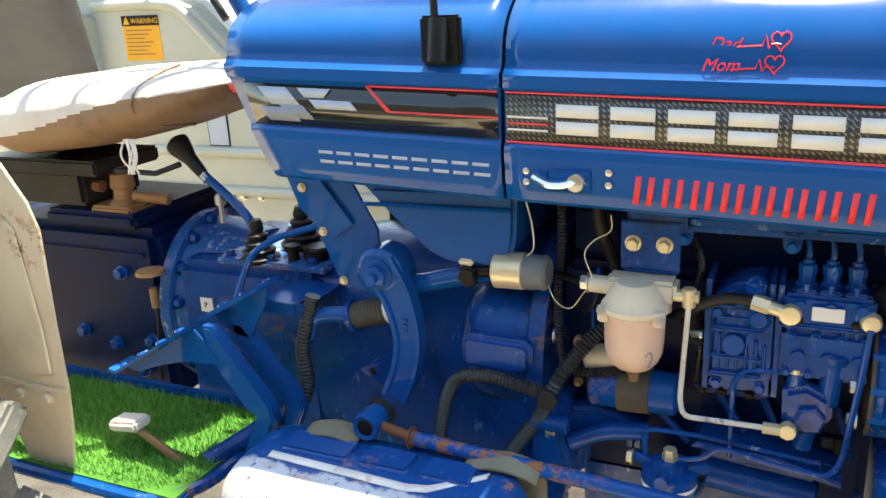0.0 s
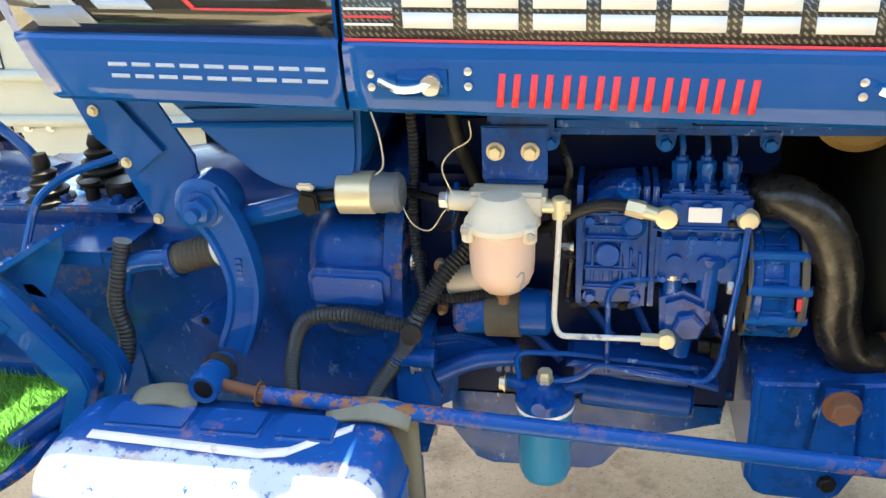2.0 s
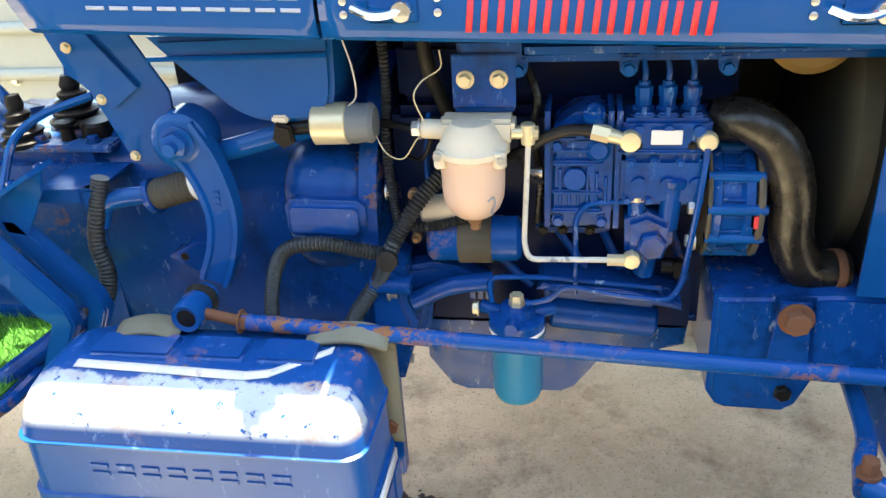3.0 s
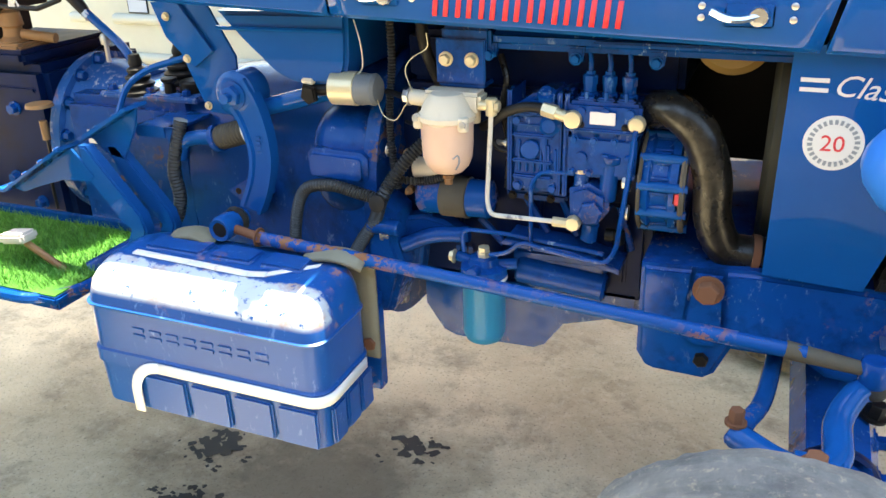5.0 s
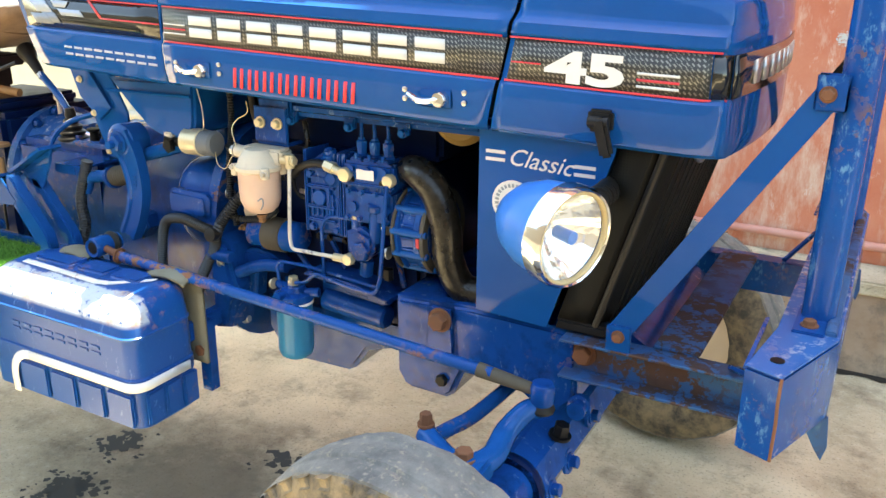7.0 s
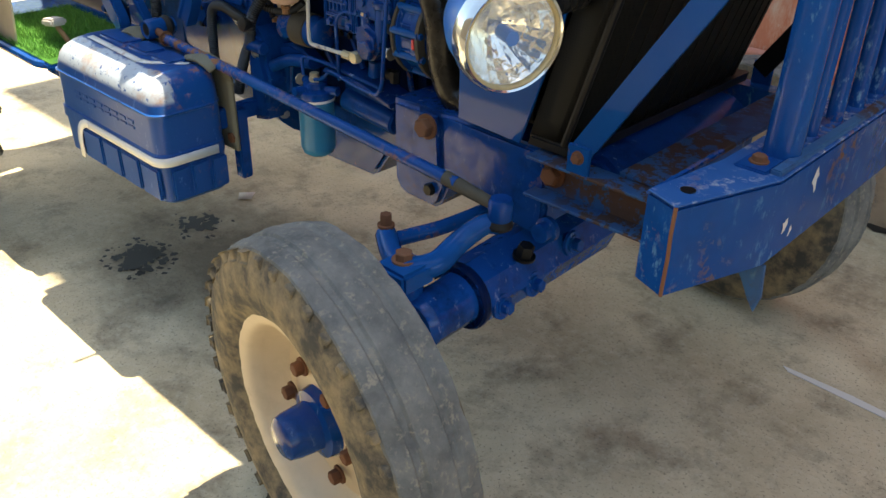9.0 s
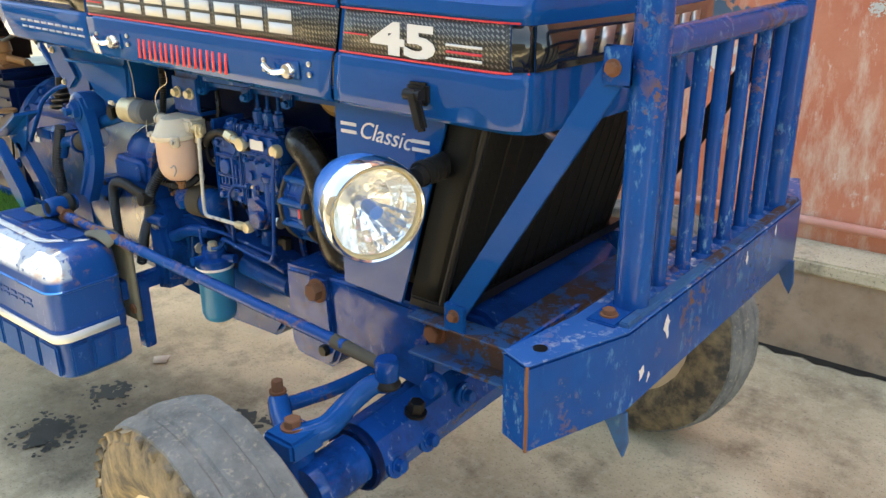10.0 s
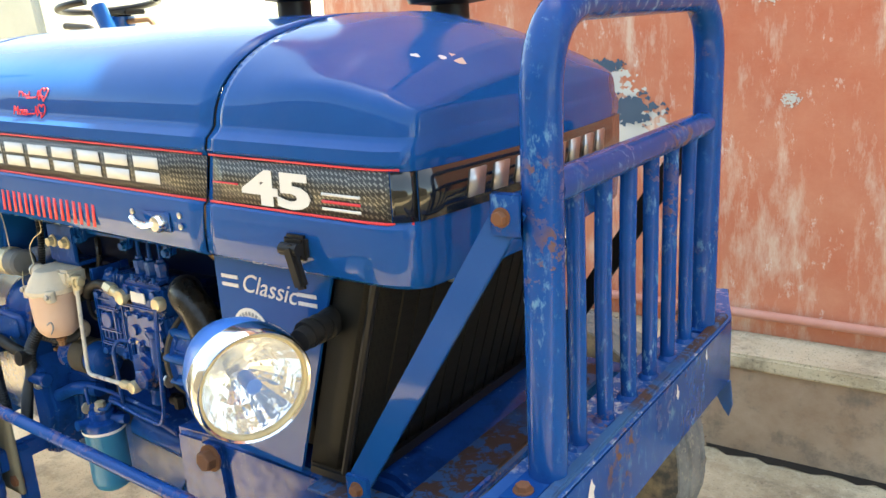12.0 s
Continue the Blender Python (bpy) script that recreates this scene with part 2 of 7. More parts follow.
m = M["sidewall"] = material("muddy_tyre_sidewall", (0.12, 0.10, 0.07), 0.85)
n, l, b = nodes(m)
c = blend(m, ramp(m, noise_tex(m, 16, 7, 0.7), 0.40, 0.62), (0.05, 0.048, 0.044), (0.26, 0.20, 0.12))
l.new(c, b.inputs["Base Color"])
bump(m, noise_tex(m, 60, 6, 0.7), 0.5, 0.003)

m = M["carbon"] = material("carbon_weave_vinyl", (0.03, 0.03, 0.03), 0.35)
n, l, b = nodes(m)
tc = n.new("ShaderNodeTexCoord")
mp = n.new("ShaderNodeMapping")
mp.inputs["Rotation"].default_value = (0, radians(45), 0)
wv = n.new("ShaderNodeTexWave")
wv.inputs["Scale"].default_value = 60
wv.bands_direction = "X"
l.new(tc.outputs["Object"], mp.inputs["Vector"])
l.new(mp.outputs["Vector"], wv.inputs["Vector"])
ck = n.new("ShaderNodeTexChecker")
ck.inputs["Scale"].default_value = 170
l.new(mp.outputs["Vector"], ck.inputs["Vector"])
l.new(blend(m, ramp(m, times(m, wv.outputs["Fac"], ck.outputs["Fac"]), 0.3, 0.7), (0.022, 0.022, 0.02), (0.20, 0.19, 0.16)), b.inputs["Base Color"])

m = M["mesh"] = material("black_perforated_mesh", (0.012, 0.012, 0.011), 0.55, spec=0.15)
n, l, b = nodes(m)
tc = n.new("ShaderNodeTexCoord")
vo = n.new("ShaderNodeTexVoronoi")
vo.inputs["Scale"].default_value, vo.inputs["Randomness"].default_value = 190, 0.0
l.new(tc.outputs["Object"], vo.inputs["Vector"])
l.new(blend(m, ramp(m, vo.outputs["Distance"], 0.25, 0.42), (0.002, 0.002, 0.002), (0.009, 0.0085, 0.007)), b.inputs["Base Color"])

m = M["concrete"] = material("stained_concrete_floor", (0.3, 0.27, 0.23), 0.75)
n, l, b = nodes(m)
c = blend(m, ramp(m, noise_tex(m, 1.3, 9, 0.65), 0.36, 0.66), (0.36, 0.295, 0.190), (0.70, 0.60, 0.42))
c = blend(m, times(m, ramp(m, noise_tex(m, 4.5, 9, 0.72), 0.50, 0.68), 0.75), c, (0.13, 0.10, 0.068))
c = blend(m, times(m, ramp(m, noise_tex(m, 2.4, 6, 0.6), 0.60, 0.72), 0.5), c, (0.27, 0.17, 0.095))
c = blend(m, times(m, ramp(m, noise_tex(m, 38, 8, 0.75), 0.50, 0.72), 0.45), c, (0.64, 0.58, 0.46))
c = blend(m, times(m, ramp(m, noise_tex(m, 120, 4, 0.7), 0.57, 0.66), 0.7), c, (0.10, 0.082, 0.06))
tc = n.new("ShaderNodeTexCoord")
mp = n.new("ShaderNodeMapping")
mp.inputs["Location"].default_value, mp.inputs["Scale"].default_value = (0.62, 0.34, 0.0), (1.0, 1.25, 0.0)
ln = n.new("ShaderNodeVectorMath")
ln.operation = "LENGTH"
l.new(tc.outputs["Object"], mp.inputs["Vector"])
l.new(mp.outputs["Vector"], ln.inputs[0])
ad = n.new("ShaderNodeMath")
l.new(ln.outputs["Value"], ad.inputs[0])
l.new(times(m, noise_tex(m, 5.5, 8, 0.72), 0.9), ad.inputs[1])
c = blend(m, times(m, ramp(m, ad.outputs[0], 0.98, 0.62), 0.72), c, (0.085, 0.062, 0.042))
l.new(c, b.inputs["Base Color"])
bump(m, noise_tex(m, 45, 8, 0.75), 0.6, 0.005)

M["earth"] = paint("dark_unseen_ground", (0.085, 0.075, 0.06), (0.14, 0.125, 0.10), 0.9, 0, bumps=0.4, dirt=0.4, dirt_col=(0.06, 0.055, 0.045), scale=0.5)

m = M["plinth"] = material("damp_concrete_plinth", (0.3, 0.24, 0.2), 0.8)
n, l, b = nodes(m)
c = blend(m, ramp(m, noise_tex(m, 3, 9, 0.7), 0.35, 0.65), (0.30, 0.20, 0.13), (0.44, 0.33, 0.24))
c = blend(m, times(m, ramp(m, noise_tex(m, 7, 8, 0.7), 0.52, 0.66), 0.7), c, (0.13, 0.115, 0.095))
l.new(c, b.inputs["Base Color"])
bump(m, noise_tex(m, 40, 7, 0.7), 0.4, 0.004)

m = M["wall"] = material("peeling_orange_wall_paint", (0.5, 0.2, 0.13), 0.8)
n, l, b = nodes(m)
c = blend(m, ramp(m, noise_tex(m, 2.2, 8, 0.7), 0.35, 0.65), (0.56, 0.15, 0.075), (0.64, 0.25, 0.145))
c = blend(m, times(m, ramp(m, noise_tex(m, 6, 9, 0.75, (1.6, 1.6, 0.45)), 0.50, 0.66), 0.8), c, (0.70, 0.52, 0.40))
c = blend(m, times(m, ramp(m, noise_tex(m, 22, 8, 0.75, (1, 1, 0.5)), 0.60, 0.68), 0.7), c, (0.74, 0.66, 0.56))
l.new(c, b.inputs["Base Color"])
bump(m, noise_tex(m, 30, 7, 0.7), 0.4, 0.004)

m = M["grass"] = material("artificial_turf", (0.05, 0.2, 0.03), 0.6)
n, l, b = nodes(m)
g = n.new("ShaderNodeNewGeometry")
l.new(blend(m, g.outputs["Random Per Island"], (0.035, 0.15, 0.02), (0.16, 0.40, 0.07)), b.inputs["Base Color"])

# greasy blue, with the shade of the engine bay's gaps put into the colour
M["block"] = paint("greasy_shade_dark_blue_block", (0.0004, 0.007, 0.040), (0.0006, 0.011, 0.06), 0.25, 0.0, spec=0.1, bumps=0.09, dirt=0.8, dirt_col=(0.006, 0.006, 0.009))
M["oil"] = material("black_oil", (0.010, 0.009, 0.008), 0.6)
M["wallpipe"] = paint("pink_pipe_paint", (0.55, 0.22, 0.16), (0.62, 0.34, 0.27), 0.5, 0, bumps=0.1)
M["turfback"] = paint("turf_backing", (0.03, 0.11, 0.015), (0.05, 0.16, 0.025), 0.9, 0, bumps=0.2)
M["unseenwall"] = paint("dark_unseen_wall", (0.11, 0.10, 0.085), (0.15, 0.135, 0.115), 0.85, 0, bumps=0.2)
M["smear"] = material("dark_blue_paint_smear", (0.06, 0.10, 0.15), 0.7)
M["plaster_and_sun_white"] = material("pale_plaster_patch", (0.62, 0.58, 0.52), 0.85)
M["greasy"] = paint("greasy_brown_black_rubber", (0.008, 0.007, 0.006), (0.018, 0.015, 0.011), 0.22, 0, bumps=0.35, spec=0.4, glint=True, scale=1.4, dirt=0.45, dirt_col=(0.06, 0.042, 0.026))
# faded paint; on the gearbox its pale tone also stands in for sunlight
M["faded"] = paint("faded_and_sunlit_blue_paint", (0.01, 0.075, 0.27), (0.03, 0.12, 0.34), 0.25, 0.0, rust=0.25, scratch=0.75, scratch_col=(0.48, 0.50, 0.52), bumps=0.09)


# ---- shape helpers ----
def arr(co):
    return Vector(co)


def add_box(bm, lo, hi, bevel=0.0, seg=2, m=None):
    lo, hi = Vector(lo), Vector(hi)
    r = bmesh.ops.create_cube(bm, size=1.0)
    vs = r["verts"]
    for v in vs:
        v.co = Vector(((lo[i] + hi[i]) / 2 + v.co[i] * (hi[i] - lo[i]) for i in range(3)))
    if m is not None:
        for v in vs:
            v.co = m @ v.co
    if bevel:
        es = list({e for v in vs for e in v.link_edges})
        bmesh.ops.bevel(bm, geom=es, offset=bevel, segments=seg, affect="EDGES", clamp_overlap=True)
    return bm


def add_prism(bm, outline, y0, y1, bevel=0.0, seg=2, plane="xz"):
    """A plate or block: an outline in x and z (or x and y, or y and z), from y0 to y1 across."""
    def at(p, d):
        return Vector((p[0], d, p[1])) if plane == "xz" else Vector((p[0], p[1], d)) if plane == "xy" else Vector((d, p[0], p[1]))
    a = [bm.verts.new(at(p, y0)) for p in outline]
    c = [bm.verts.new(at(p, y1)) for p in outline]
    k = len(outline)
    fs = [bm.faces.new(a), bm.faces.new(c[::-1])]
    for i in range(k):
        fs.append(bm.faces.new((a[i], c[i], c[(i + 1) % k], a[(i + 1) % k])))
    bmesh.ops.recalc_face_normals(bm, faces=fs)
    if bevel:
        es = list({e for f in fs[:2] for e in f.edges})
        bmesh.ops.bevel(bm, geom=es, offset=bevel, segments=seg, affect="EDGES", clamp_overlap=True)
    return bm


def basis(d):
    d = Vector(d).normalized()
    u = d.cross(Vector((0, 0, 1)))
    if u.length < 1e-3:
        u = d.cross(Vector((0, 1, 0)))
    u.normalize()
    return u, d.cross(u).normalized(), d


def add_lathe(bm, origin, axis, profile, n=24, spin=0.0, closed=True):
    """A turned shape: profile of (distance along the axis, radius)."""
    u, w, d = basis(axis)
    o = Vector(origin)
    rings = []
    for s, r in profile:
        if r < 1e-5:
            rings.append([bm.verts.new(o + d * s)])
        else:
            rings.append([bm.verts.new(o + d * s + (u * math.cos(spin + 2 * math.pi * i / n) + w * math.sin(spin + 2 * math.pi * i / n)) * r) for i in range(n)])
    fs = []
    for a, c in zip(rings, rings[1:]):
        for i in range(n):
            j = (i + 1) % n
            if len(a) == 1 and len(c) == 1:
                continue
            if len(a) == 1:
                fs.append(bm.faces.new((a[0], c[j], c[i])))
            elif len(c) == 1:
                fs.append(bm.faces.new((a[i], a[j], c[0])))
            else:
                fs.append(bm.faces.new((a[i], a[j], c[j], c[i])))
    if closed and len(rings[0]) > 1:
        fs.append(bm.faces.new(rings[0][::-1]))
    if closed and len(rings[-1]) > 1:
        fs.append(bm.faces.new(rings[-1]))
    bmesh.ops.recalc_face_normals(bm, faces=fs)
    return bm


def add_cyl(bm, p0, p1, r, r1=None, n=16, bevel=0.0):
    p0, p1 = Vector(p0), Vector(p1)
    h = (p1 - p0).length
    r1 = r if r1 is None else r1
    prof = [(0, r), (h, r1)] if not bevel else [(0, r - bevel), (bevel, r), (h - bevel, r1), (h, r1 - bevel)]
    return add_lathe(bm, p0, p1 - p0, prof, n)


def add_hex(bm, p, axis, r, h):
    """A hexagon bolt head on a washer."""
    d = Vector(axis).normalized()
    add_lathe(bm, Vector(p), d, [(0, r * 1.35), (h * 0.2, r * 1.35)], 16)
    add_lathe(bm, Vector(p) + d * h * 0.2, d, [(0, r), (h * 0.7, r), (h * 0.8, r * 0.86)], 6, 0.3)
    return bm


def curve_pts(pts, steps=8):
    """Catmull-Rom through the points."""
    P = [Vector(p) for p in pts]
    P = [P[0] * 2 - P[1]] + P + [P[-1] * 2 - P[-2]]
    out = []
    for i in range(1, len(P) - 2):
        a, b_, c_, d = P[i - 1], P[i], P[i + 1], P[i + 2]
        for k in range(steps):
            t = k / steps
            out.append(0.5 * ((2 * b_) + (c_ - a) * t + (2 * a - 5 * b_ + 4 * c_ - d) * t * t + (3 * b_ - a - 3 * c_ + d) * t ** 3))
    out.append(P[-2])
    return out


def round_path(pts, r, seg=5):
    """A path of straight runs with rounded bends."""
    P = [Vector(p) for p in pts]
    out = [P[0]]
    for a, b_, c_ in zip(P, P[1:], P[2:]):
        d1, d2 = (a - b_), (c_ - b_)
        k = min(r, d1.length * 0.45, d2.length * 0.45)
        s, e = b_ + d1.normalized() * k, b_ + d2.normalized() * k
        for i in range(seg + 1):
            t = i / seg
            out.append(s * (1 - t) ** 2 + b_ * 2 * t * (1 - t) + e * t * t)
    out.append(P[-1])
    return out


def add_tube(bm, pts, r, n=10, ribs=0.0, pitch=0.006, cap=True):
    """A bar or hose along points; ribs: the depth of a corrugated hose's rings."""
    P = [Vector(p) for p in pts]
    if ribs:
        fine, carry = [P[0]], 0.0
        for a, b_ in zip(P, P[1:]):
            L = (b_ - a).length
            k = max(1, round(L / (pitch / 2)))
            fine += [a.lerp(b_, (i + 1) / k) for i in range(k)]
        P = fine
    u = None
    rings = []
    for i, p in enumerate(P):
        d = (P[min(i + 1, len(P) - 1)] - P[max(i - 1, 0)]).normalized()
        if u is None:
            u = basis(d)[0]
        u = (u - d * u.dot(d)).normalized()
        w = d.cross(u)
        rr = r[i] if isinstance(r, (list, tuple)) else r
        if ribs:
            rr -= ribs * (i % 2)
        rings.append([bm.verts.new(p + (u * math.cos(2 * math.pi * j / n) + w * math.sin(2 * math.pi * j / n)) * rr) for j in range(n)])
    fs = []
    for a, c in zip(rings, rings[1:]):
        for j in range(n):
            fs.append(bm.faces.new((a[j], a[(j + 1) % n], c[(j + 1) % n], c[j])))
    if cap:
        fs += [bm.faces.new(rings[0][::-1]), bm.faces.new(rings[-1])]
    bmesh.ops.recalc_face_normals(bm, faces=fs)
    return bm


def add_grid(bm, rows):
    """A skin over rows of points."""
    V = [[bm.verts.new(p) for p in row] for row in rows]
    for a, c in zip(V, V[1:]):
        for i in range(len(a) - 1):
            bm.faces.new((a[i], a[i + 1], c[i + 1], c[i]))
    return V


def thing(name, base, label, category, group="", kind=""):
    ob = new(name)
    ob.location = base
    ob.empty_display_size = 0.05
    return tagged(ob, label, category, group, kind)


def link(ob, parent):
    if parent is not None:
        ob.parent = parent
        if parent.type == "EMPTY":
            ob.matrix_parent_inverse = Matrix.Translation(parent.location).inverted()
    return ob


def part(name, bm, mat, parent=None, label="", sharp=38, thick=0.0):
    me = bpy.data.meshes.new(name)
    bm.normal_update()
    bm.to_mesh(me)
    bm.free()
    for x in (mat if isinstance(mat, (list, tuple)) else [mat]):
        me.materials.append(x)
    for p in me.polygons:
        p.use_smooth = True
    me.set_sharp_from_angle(angle=radians(sharp))
    ob = new(name, me)
    if thick:
        sol = ob.modifiers.new("thickness", "SOLIDIFY")
        sol.thickness, sol.offset = thick, 0
    if label:
        ob["label"] = label
    return link(ob, parent)


def B():
    return bmesh.new()


def text_mesh(s, size, m, depth=0.0008, shear=0.0, bold=0.0):
    """Letters as a mesh, laid by m (x along the line, y up the letter)."""
    cu = bpy.data.curves.new("letters", "FONT")
    cu.body, cu.size, cu.extrude, cu.shear, cu.resolution_u = s, size, depth, shear, 3
    cu.offset = bold
    tmp = new("letters", cu)
    dg = bpy.context.evaluated_depsgraph_get()
    me = bpy.data.meshes.new_from_object(tmp.evaluated_get(dg))
    bpy.data.objects.remove(tmp)
    bm = B()
    bm.from_mesh(me)
    bpy.data.meshes.remove(me)
    bmesh.ops.transform(bm, matrix=m, verts=bm.verts)
    return bm


SIDE = Matrix(((1, 0, 0, 0), (0, 0, -1, 0), (0, 1, 0, 0), (0, 0, 0, 1)))   # letters on a side that faces -y


def interp(x, xs, ys):
    return float(np.interp(x, xs, ys))

# ---- the yard: floor, plinth, wall, roof ----
# ground past the slab is unseen; kept dark to cut bounce and reflections
bm = B()
add_grid(bm, [[Vector((x, y, -0.03)) for x in np.linspace(-40, 40, 5)] for y in np.linspace(-40, 40, 5)])
tagged(part("ground", bm, M["earth"]), "unseen ground beyond the concrete slab, made dark to cut bounced light", "ground", kind="structure")
bm = B()
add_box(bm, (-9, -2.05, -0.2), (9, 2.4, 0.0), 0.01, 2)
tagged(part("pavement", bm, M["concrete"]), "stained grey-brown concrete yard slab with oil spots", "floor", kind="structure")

bm = B()
add_prism(bm, [(1.41, -0.05), (1.41, 0.30), (1.62, 0.30), (1.62, -0.05)], -0.9, 9, 0.0, plane="yz")
tagged(part("plinth", bm, M["plinth"]), "damp brown concrete plinth along the foot of the wall", "plinth", kind="structure")
# stepped top and jutting part are unseen, shaped only to cast shade
bm = B()
add_prism(bm, [(-1.18, 0.0), (9, 0.0), (9, 11.0), (0.10, 11.0), (0.10, 8.35), (-1.0, 8.35), (-1.0, 6.4), (-2.7, 6.4), (-2.7, 4.0), (-1.18, 4.0)], 1.62, 1.82)
tagged(part("wall_back", bm, M["wall"]), "weathered orange wall, its unseen tall top and jutting part added to cast shade", "wall", kind="structure")
bm = B()
add_tube(bm, [(-0.8, 1.59, 0.43), (0.9, 1.59, 0.425), (3.5, 1.59, 0.40)], 0.016, 10)
tagged(part("wall_pipe", bm, M["wallpipe"]), "thin pink painted pipe running along the wall foot", "pipe")

# unseen wall behind the camera, added to darken reflections in the paint
bm = B(); add_box(bm, (-9, -5.2, 0), (9, -5.0, 3.2))
tagged(part("unseen_dark_wall", bm, M["unseenwall"]), "unseen plain dark wall added to darken reflections", "wall", kind="structure")

bm = B(); add_box(bm, (-0.9, 1.395, 0.300), (9, 1.615, 0.352), 0.008)
tagged(part("ledge", bm, M["concrete"]), "pale concrete ledge on the plinth", "ledge", kind="structure")
random.seed(11)
def smear(cx, cz, w, h, mat, y):
    bm = B()
    for i in range(70):
        r_, a_ = random.random() ** 0.7, random.uniform(0, 6.28)
        x, z, s_ = cx + w * r_ * math.cos(a_), cz + h * r_ * math.sin(a_), random.uniform(0.05, 0.24) * (1.25 - r_)
        ph = random.uniform(0, 6)
        bm.faces.new([bm.verts.new((x + s_ * w * (1 + 0.5 * math.sin(3 * q + ph)) * math.cos(q), y - 0.00003 * i, z + s_ * w * (0.8 + 0.4 * math.cos(4 * q + ph)) * math.sin(q))) for q in np.linspace(0, 6.28, 12)[:-1]])
    return tagged(part("paint_smear", bm, mat), "smeared paint patch on the orange wall", "paint patch", kind="stuff")
smear(0.24, 1.12, 0.13, 0.07, M["smear"], 1.617)
smear(0.13, 1.27, 0.09, 0.025, M["smear"], 1.617)
smear(0.22, 1.02, 0.17, 0.17, M["plaster_and_sun_white"], 1.6195)
smear(0.14, 1.20, 0.16, 0.07, M["plaster_and_sun_white"], 1.6195)
smear(0.70, 1.47, 0.05, 0.03, M["plaster_and_sun_white"], 1.618)
smear(0.77, 1.15, 0.035, 0.03, M["plaster_and_sun_white"], 1.618)

# broken joint between floor and plinth
random.seed(8)
bm = B()
xs = np.linspace(-0.9, 3.0, 90)
lo = [bm.verts.new((x, 1.39 - random.uniform(0.0, 0.035), 0.003)) for x in xs]
hi = [bm.verts.new((x, 1.409, 0.003)) for x in xs]
for i in range(len(xs) - 1):
    bm.faces.new((lo[i], lo[i + 1], hi[i + 1], hi[i]))
tagged(part("floor_joint", bm, M["oil"]), "dark broken joint between floor and plinth", "joint", kind="structure")

# oil drips on the floor
random.seed(3)
def blot(cx, cy, r, k):
    bm = B()
    for i in range(k):
        a, d = random.uniform(0, 6.28), r * random.random() ** 0.8
        x, y, s = cx + d * math.cos(a), cy + d * math.sin(a) * 0.8, random.uniform(0.04, 0.19) * r * (1.3 - d / r)
        ph = random.uniform(0, 6)
        vs = [bm.verts.new((x + s * (1 + 0.45 * math.sin(3 * q + ph) * math.cos(2 * q)) * math.cos(q), y + s * (0.8 + 0.4 * math.sin(2 * q + ph)) * math.sin(q), 0.0012 + 0.00004 * i)) for q in np.linspace(0, 6.28, 13)[:-1]]
        bm.faces.new(vs)
    return bm
bm = blot(-0.86, -0.47, 0.14, 110)
tagged(part("oil_stain", bm, M["oil"]), "black oil puddle on the concrete floor", "oil stain", kind="stuff")
bm = blot(-0.92, -0.22, 0.13, 40)
tagged(part("oil_stain", bm, M["oil"]), "scattered dark oil drops on the concrete floor", "oil stain", kind="stuff")
bm = blot(-0.45, -0.05, 0.12, 26)
tagged(part("oil_stain", bm, M["oil"]), "scattered dark oil drops on the concrete floor", "oil stain", kind="stuff")
bm = B()
add_prism(bm, [(0.78, 0.43), (0.80, 0.415), (1.25, 0.40), (1.25, 0.42), (0.95, 0.435)], 0.001, 0.003, plane="xy")
tagged(part("paint_line", bm, M["white"]), "faded white paint line on the concrete floor", "paint line", kind="stuff")
bm = B()
bm.faces.new([bm.verts.new(p) for p in ((-1.03, 0.0, 0.004), (-0.98, 0.035, 0.012), (-0.955, 0.0, 0.006), (-0.99, -0.03, 0.003))])
tagged(part("dry_leaf", bm, M["cloth"], thick=0.001), "pale dry leaf on the floor", "leaf")

# ================= THE TRACTOR =================
tractor = thing("tractor", (0, CY, 0), "blue worn farm tractor with open engine side and front bull bar", "tractor")

# ---- hood ----
def y_side(x):
    return interp(x, (-0.9, -0.4, 0.4, 0.66, 0.70, 0.725, 0.74, 0.748), (-0.386, -0.390, -0.384, -0.379, -0.377, -0.371, -0.361, -0.348))


def dz(x):
    return -0.034 * (x + 0.4)


def hood_profile(x):
    y0, d = y_side(x), dz(x)
    top = interp(x, (-0.9, -0.4, 0.22, 0.5, 0.62, 0.70, 0.748), (1.462, 1.474, 1.466, 1.458, 1.435, 1.405, 1.365))
    pts = [(y0 + 0.045, 1.146 + d), (y0 + 0.016, 1.136 + d), (y0 + 0.008, 1.142 + d), (y0 + 0.003, 1.165 + d), (y0, 1.205 + d), (y0, 1.219 + d), (y0 + 0.006, 1.225 + d),
           (y0 + 0.006, 1.298 + d), (y0, 1.304 + d), (y0 + 0.001, 1.320 + d), (y0 + 0.010, 1.328 + d), (y0 + 0.016, 1.336 + d)]
    yl, zl = y0 + 0.016, 1.336 + d
    k = interp(x, (0.39, 0.62), (0, 1))
    k = k * k * (3 - 2 * k)
    for i in range(1, 25):
        u = (i / 24) ** 2.3
        round_f = (1 - (1 - u) ** 2.2) ** 0.42
        crest_f = 0.44 * (1 - math.exp(-u / 0.016)) + 0.56 * (1 - (1 - u) ** 1.7)
        pts.append((yl + (CY - yl) * u, zl + (top - zl) * (round_f * (1 - k) + crest_f * k)))
    return pts


def hood_section(x_of_z, s_list):
    rows = []
    for s in s_list:
        pr = []
        for side in (0, 1):
            ps = hood_profile(s)
            ps = [(x_of_z(s, z), y, z) for y, z in ps]
            pr.append(ps)
        near = [Vector(p) for p in pr[0]]
        far = [Vector((p[0], 2 * CY - p[1], p[2])) for p in pr[1]][::-1][1:]
        rows.append(near + far)
    return rows


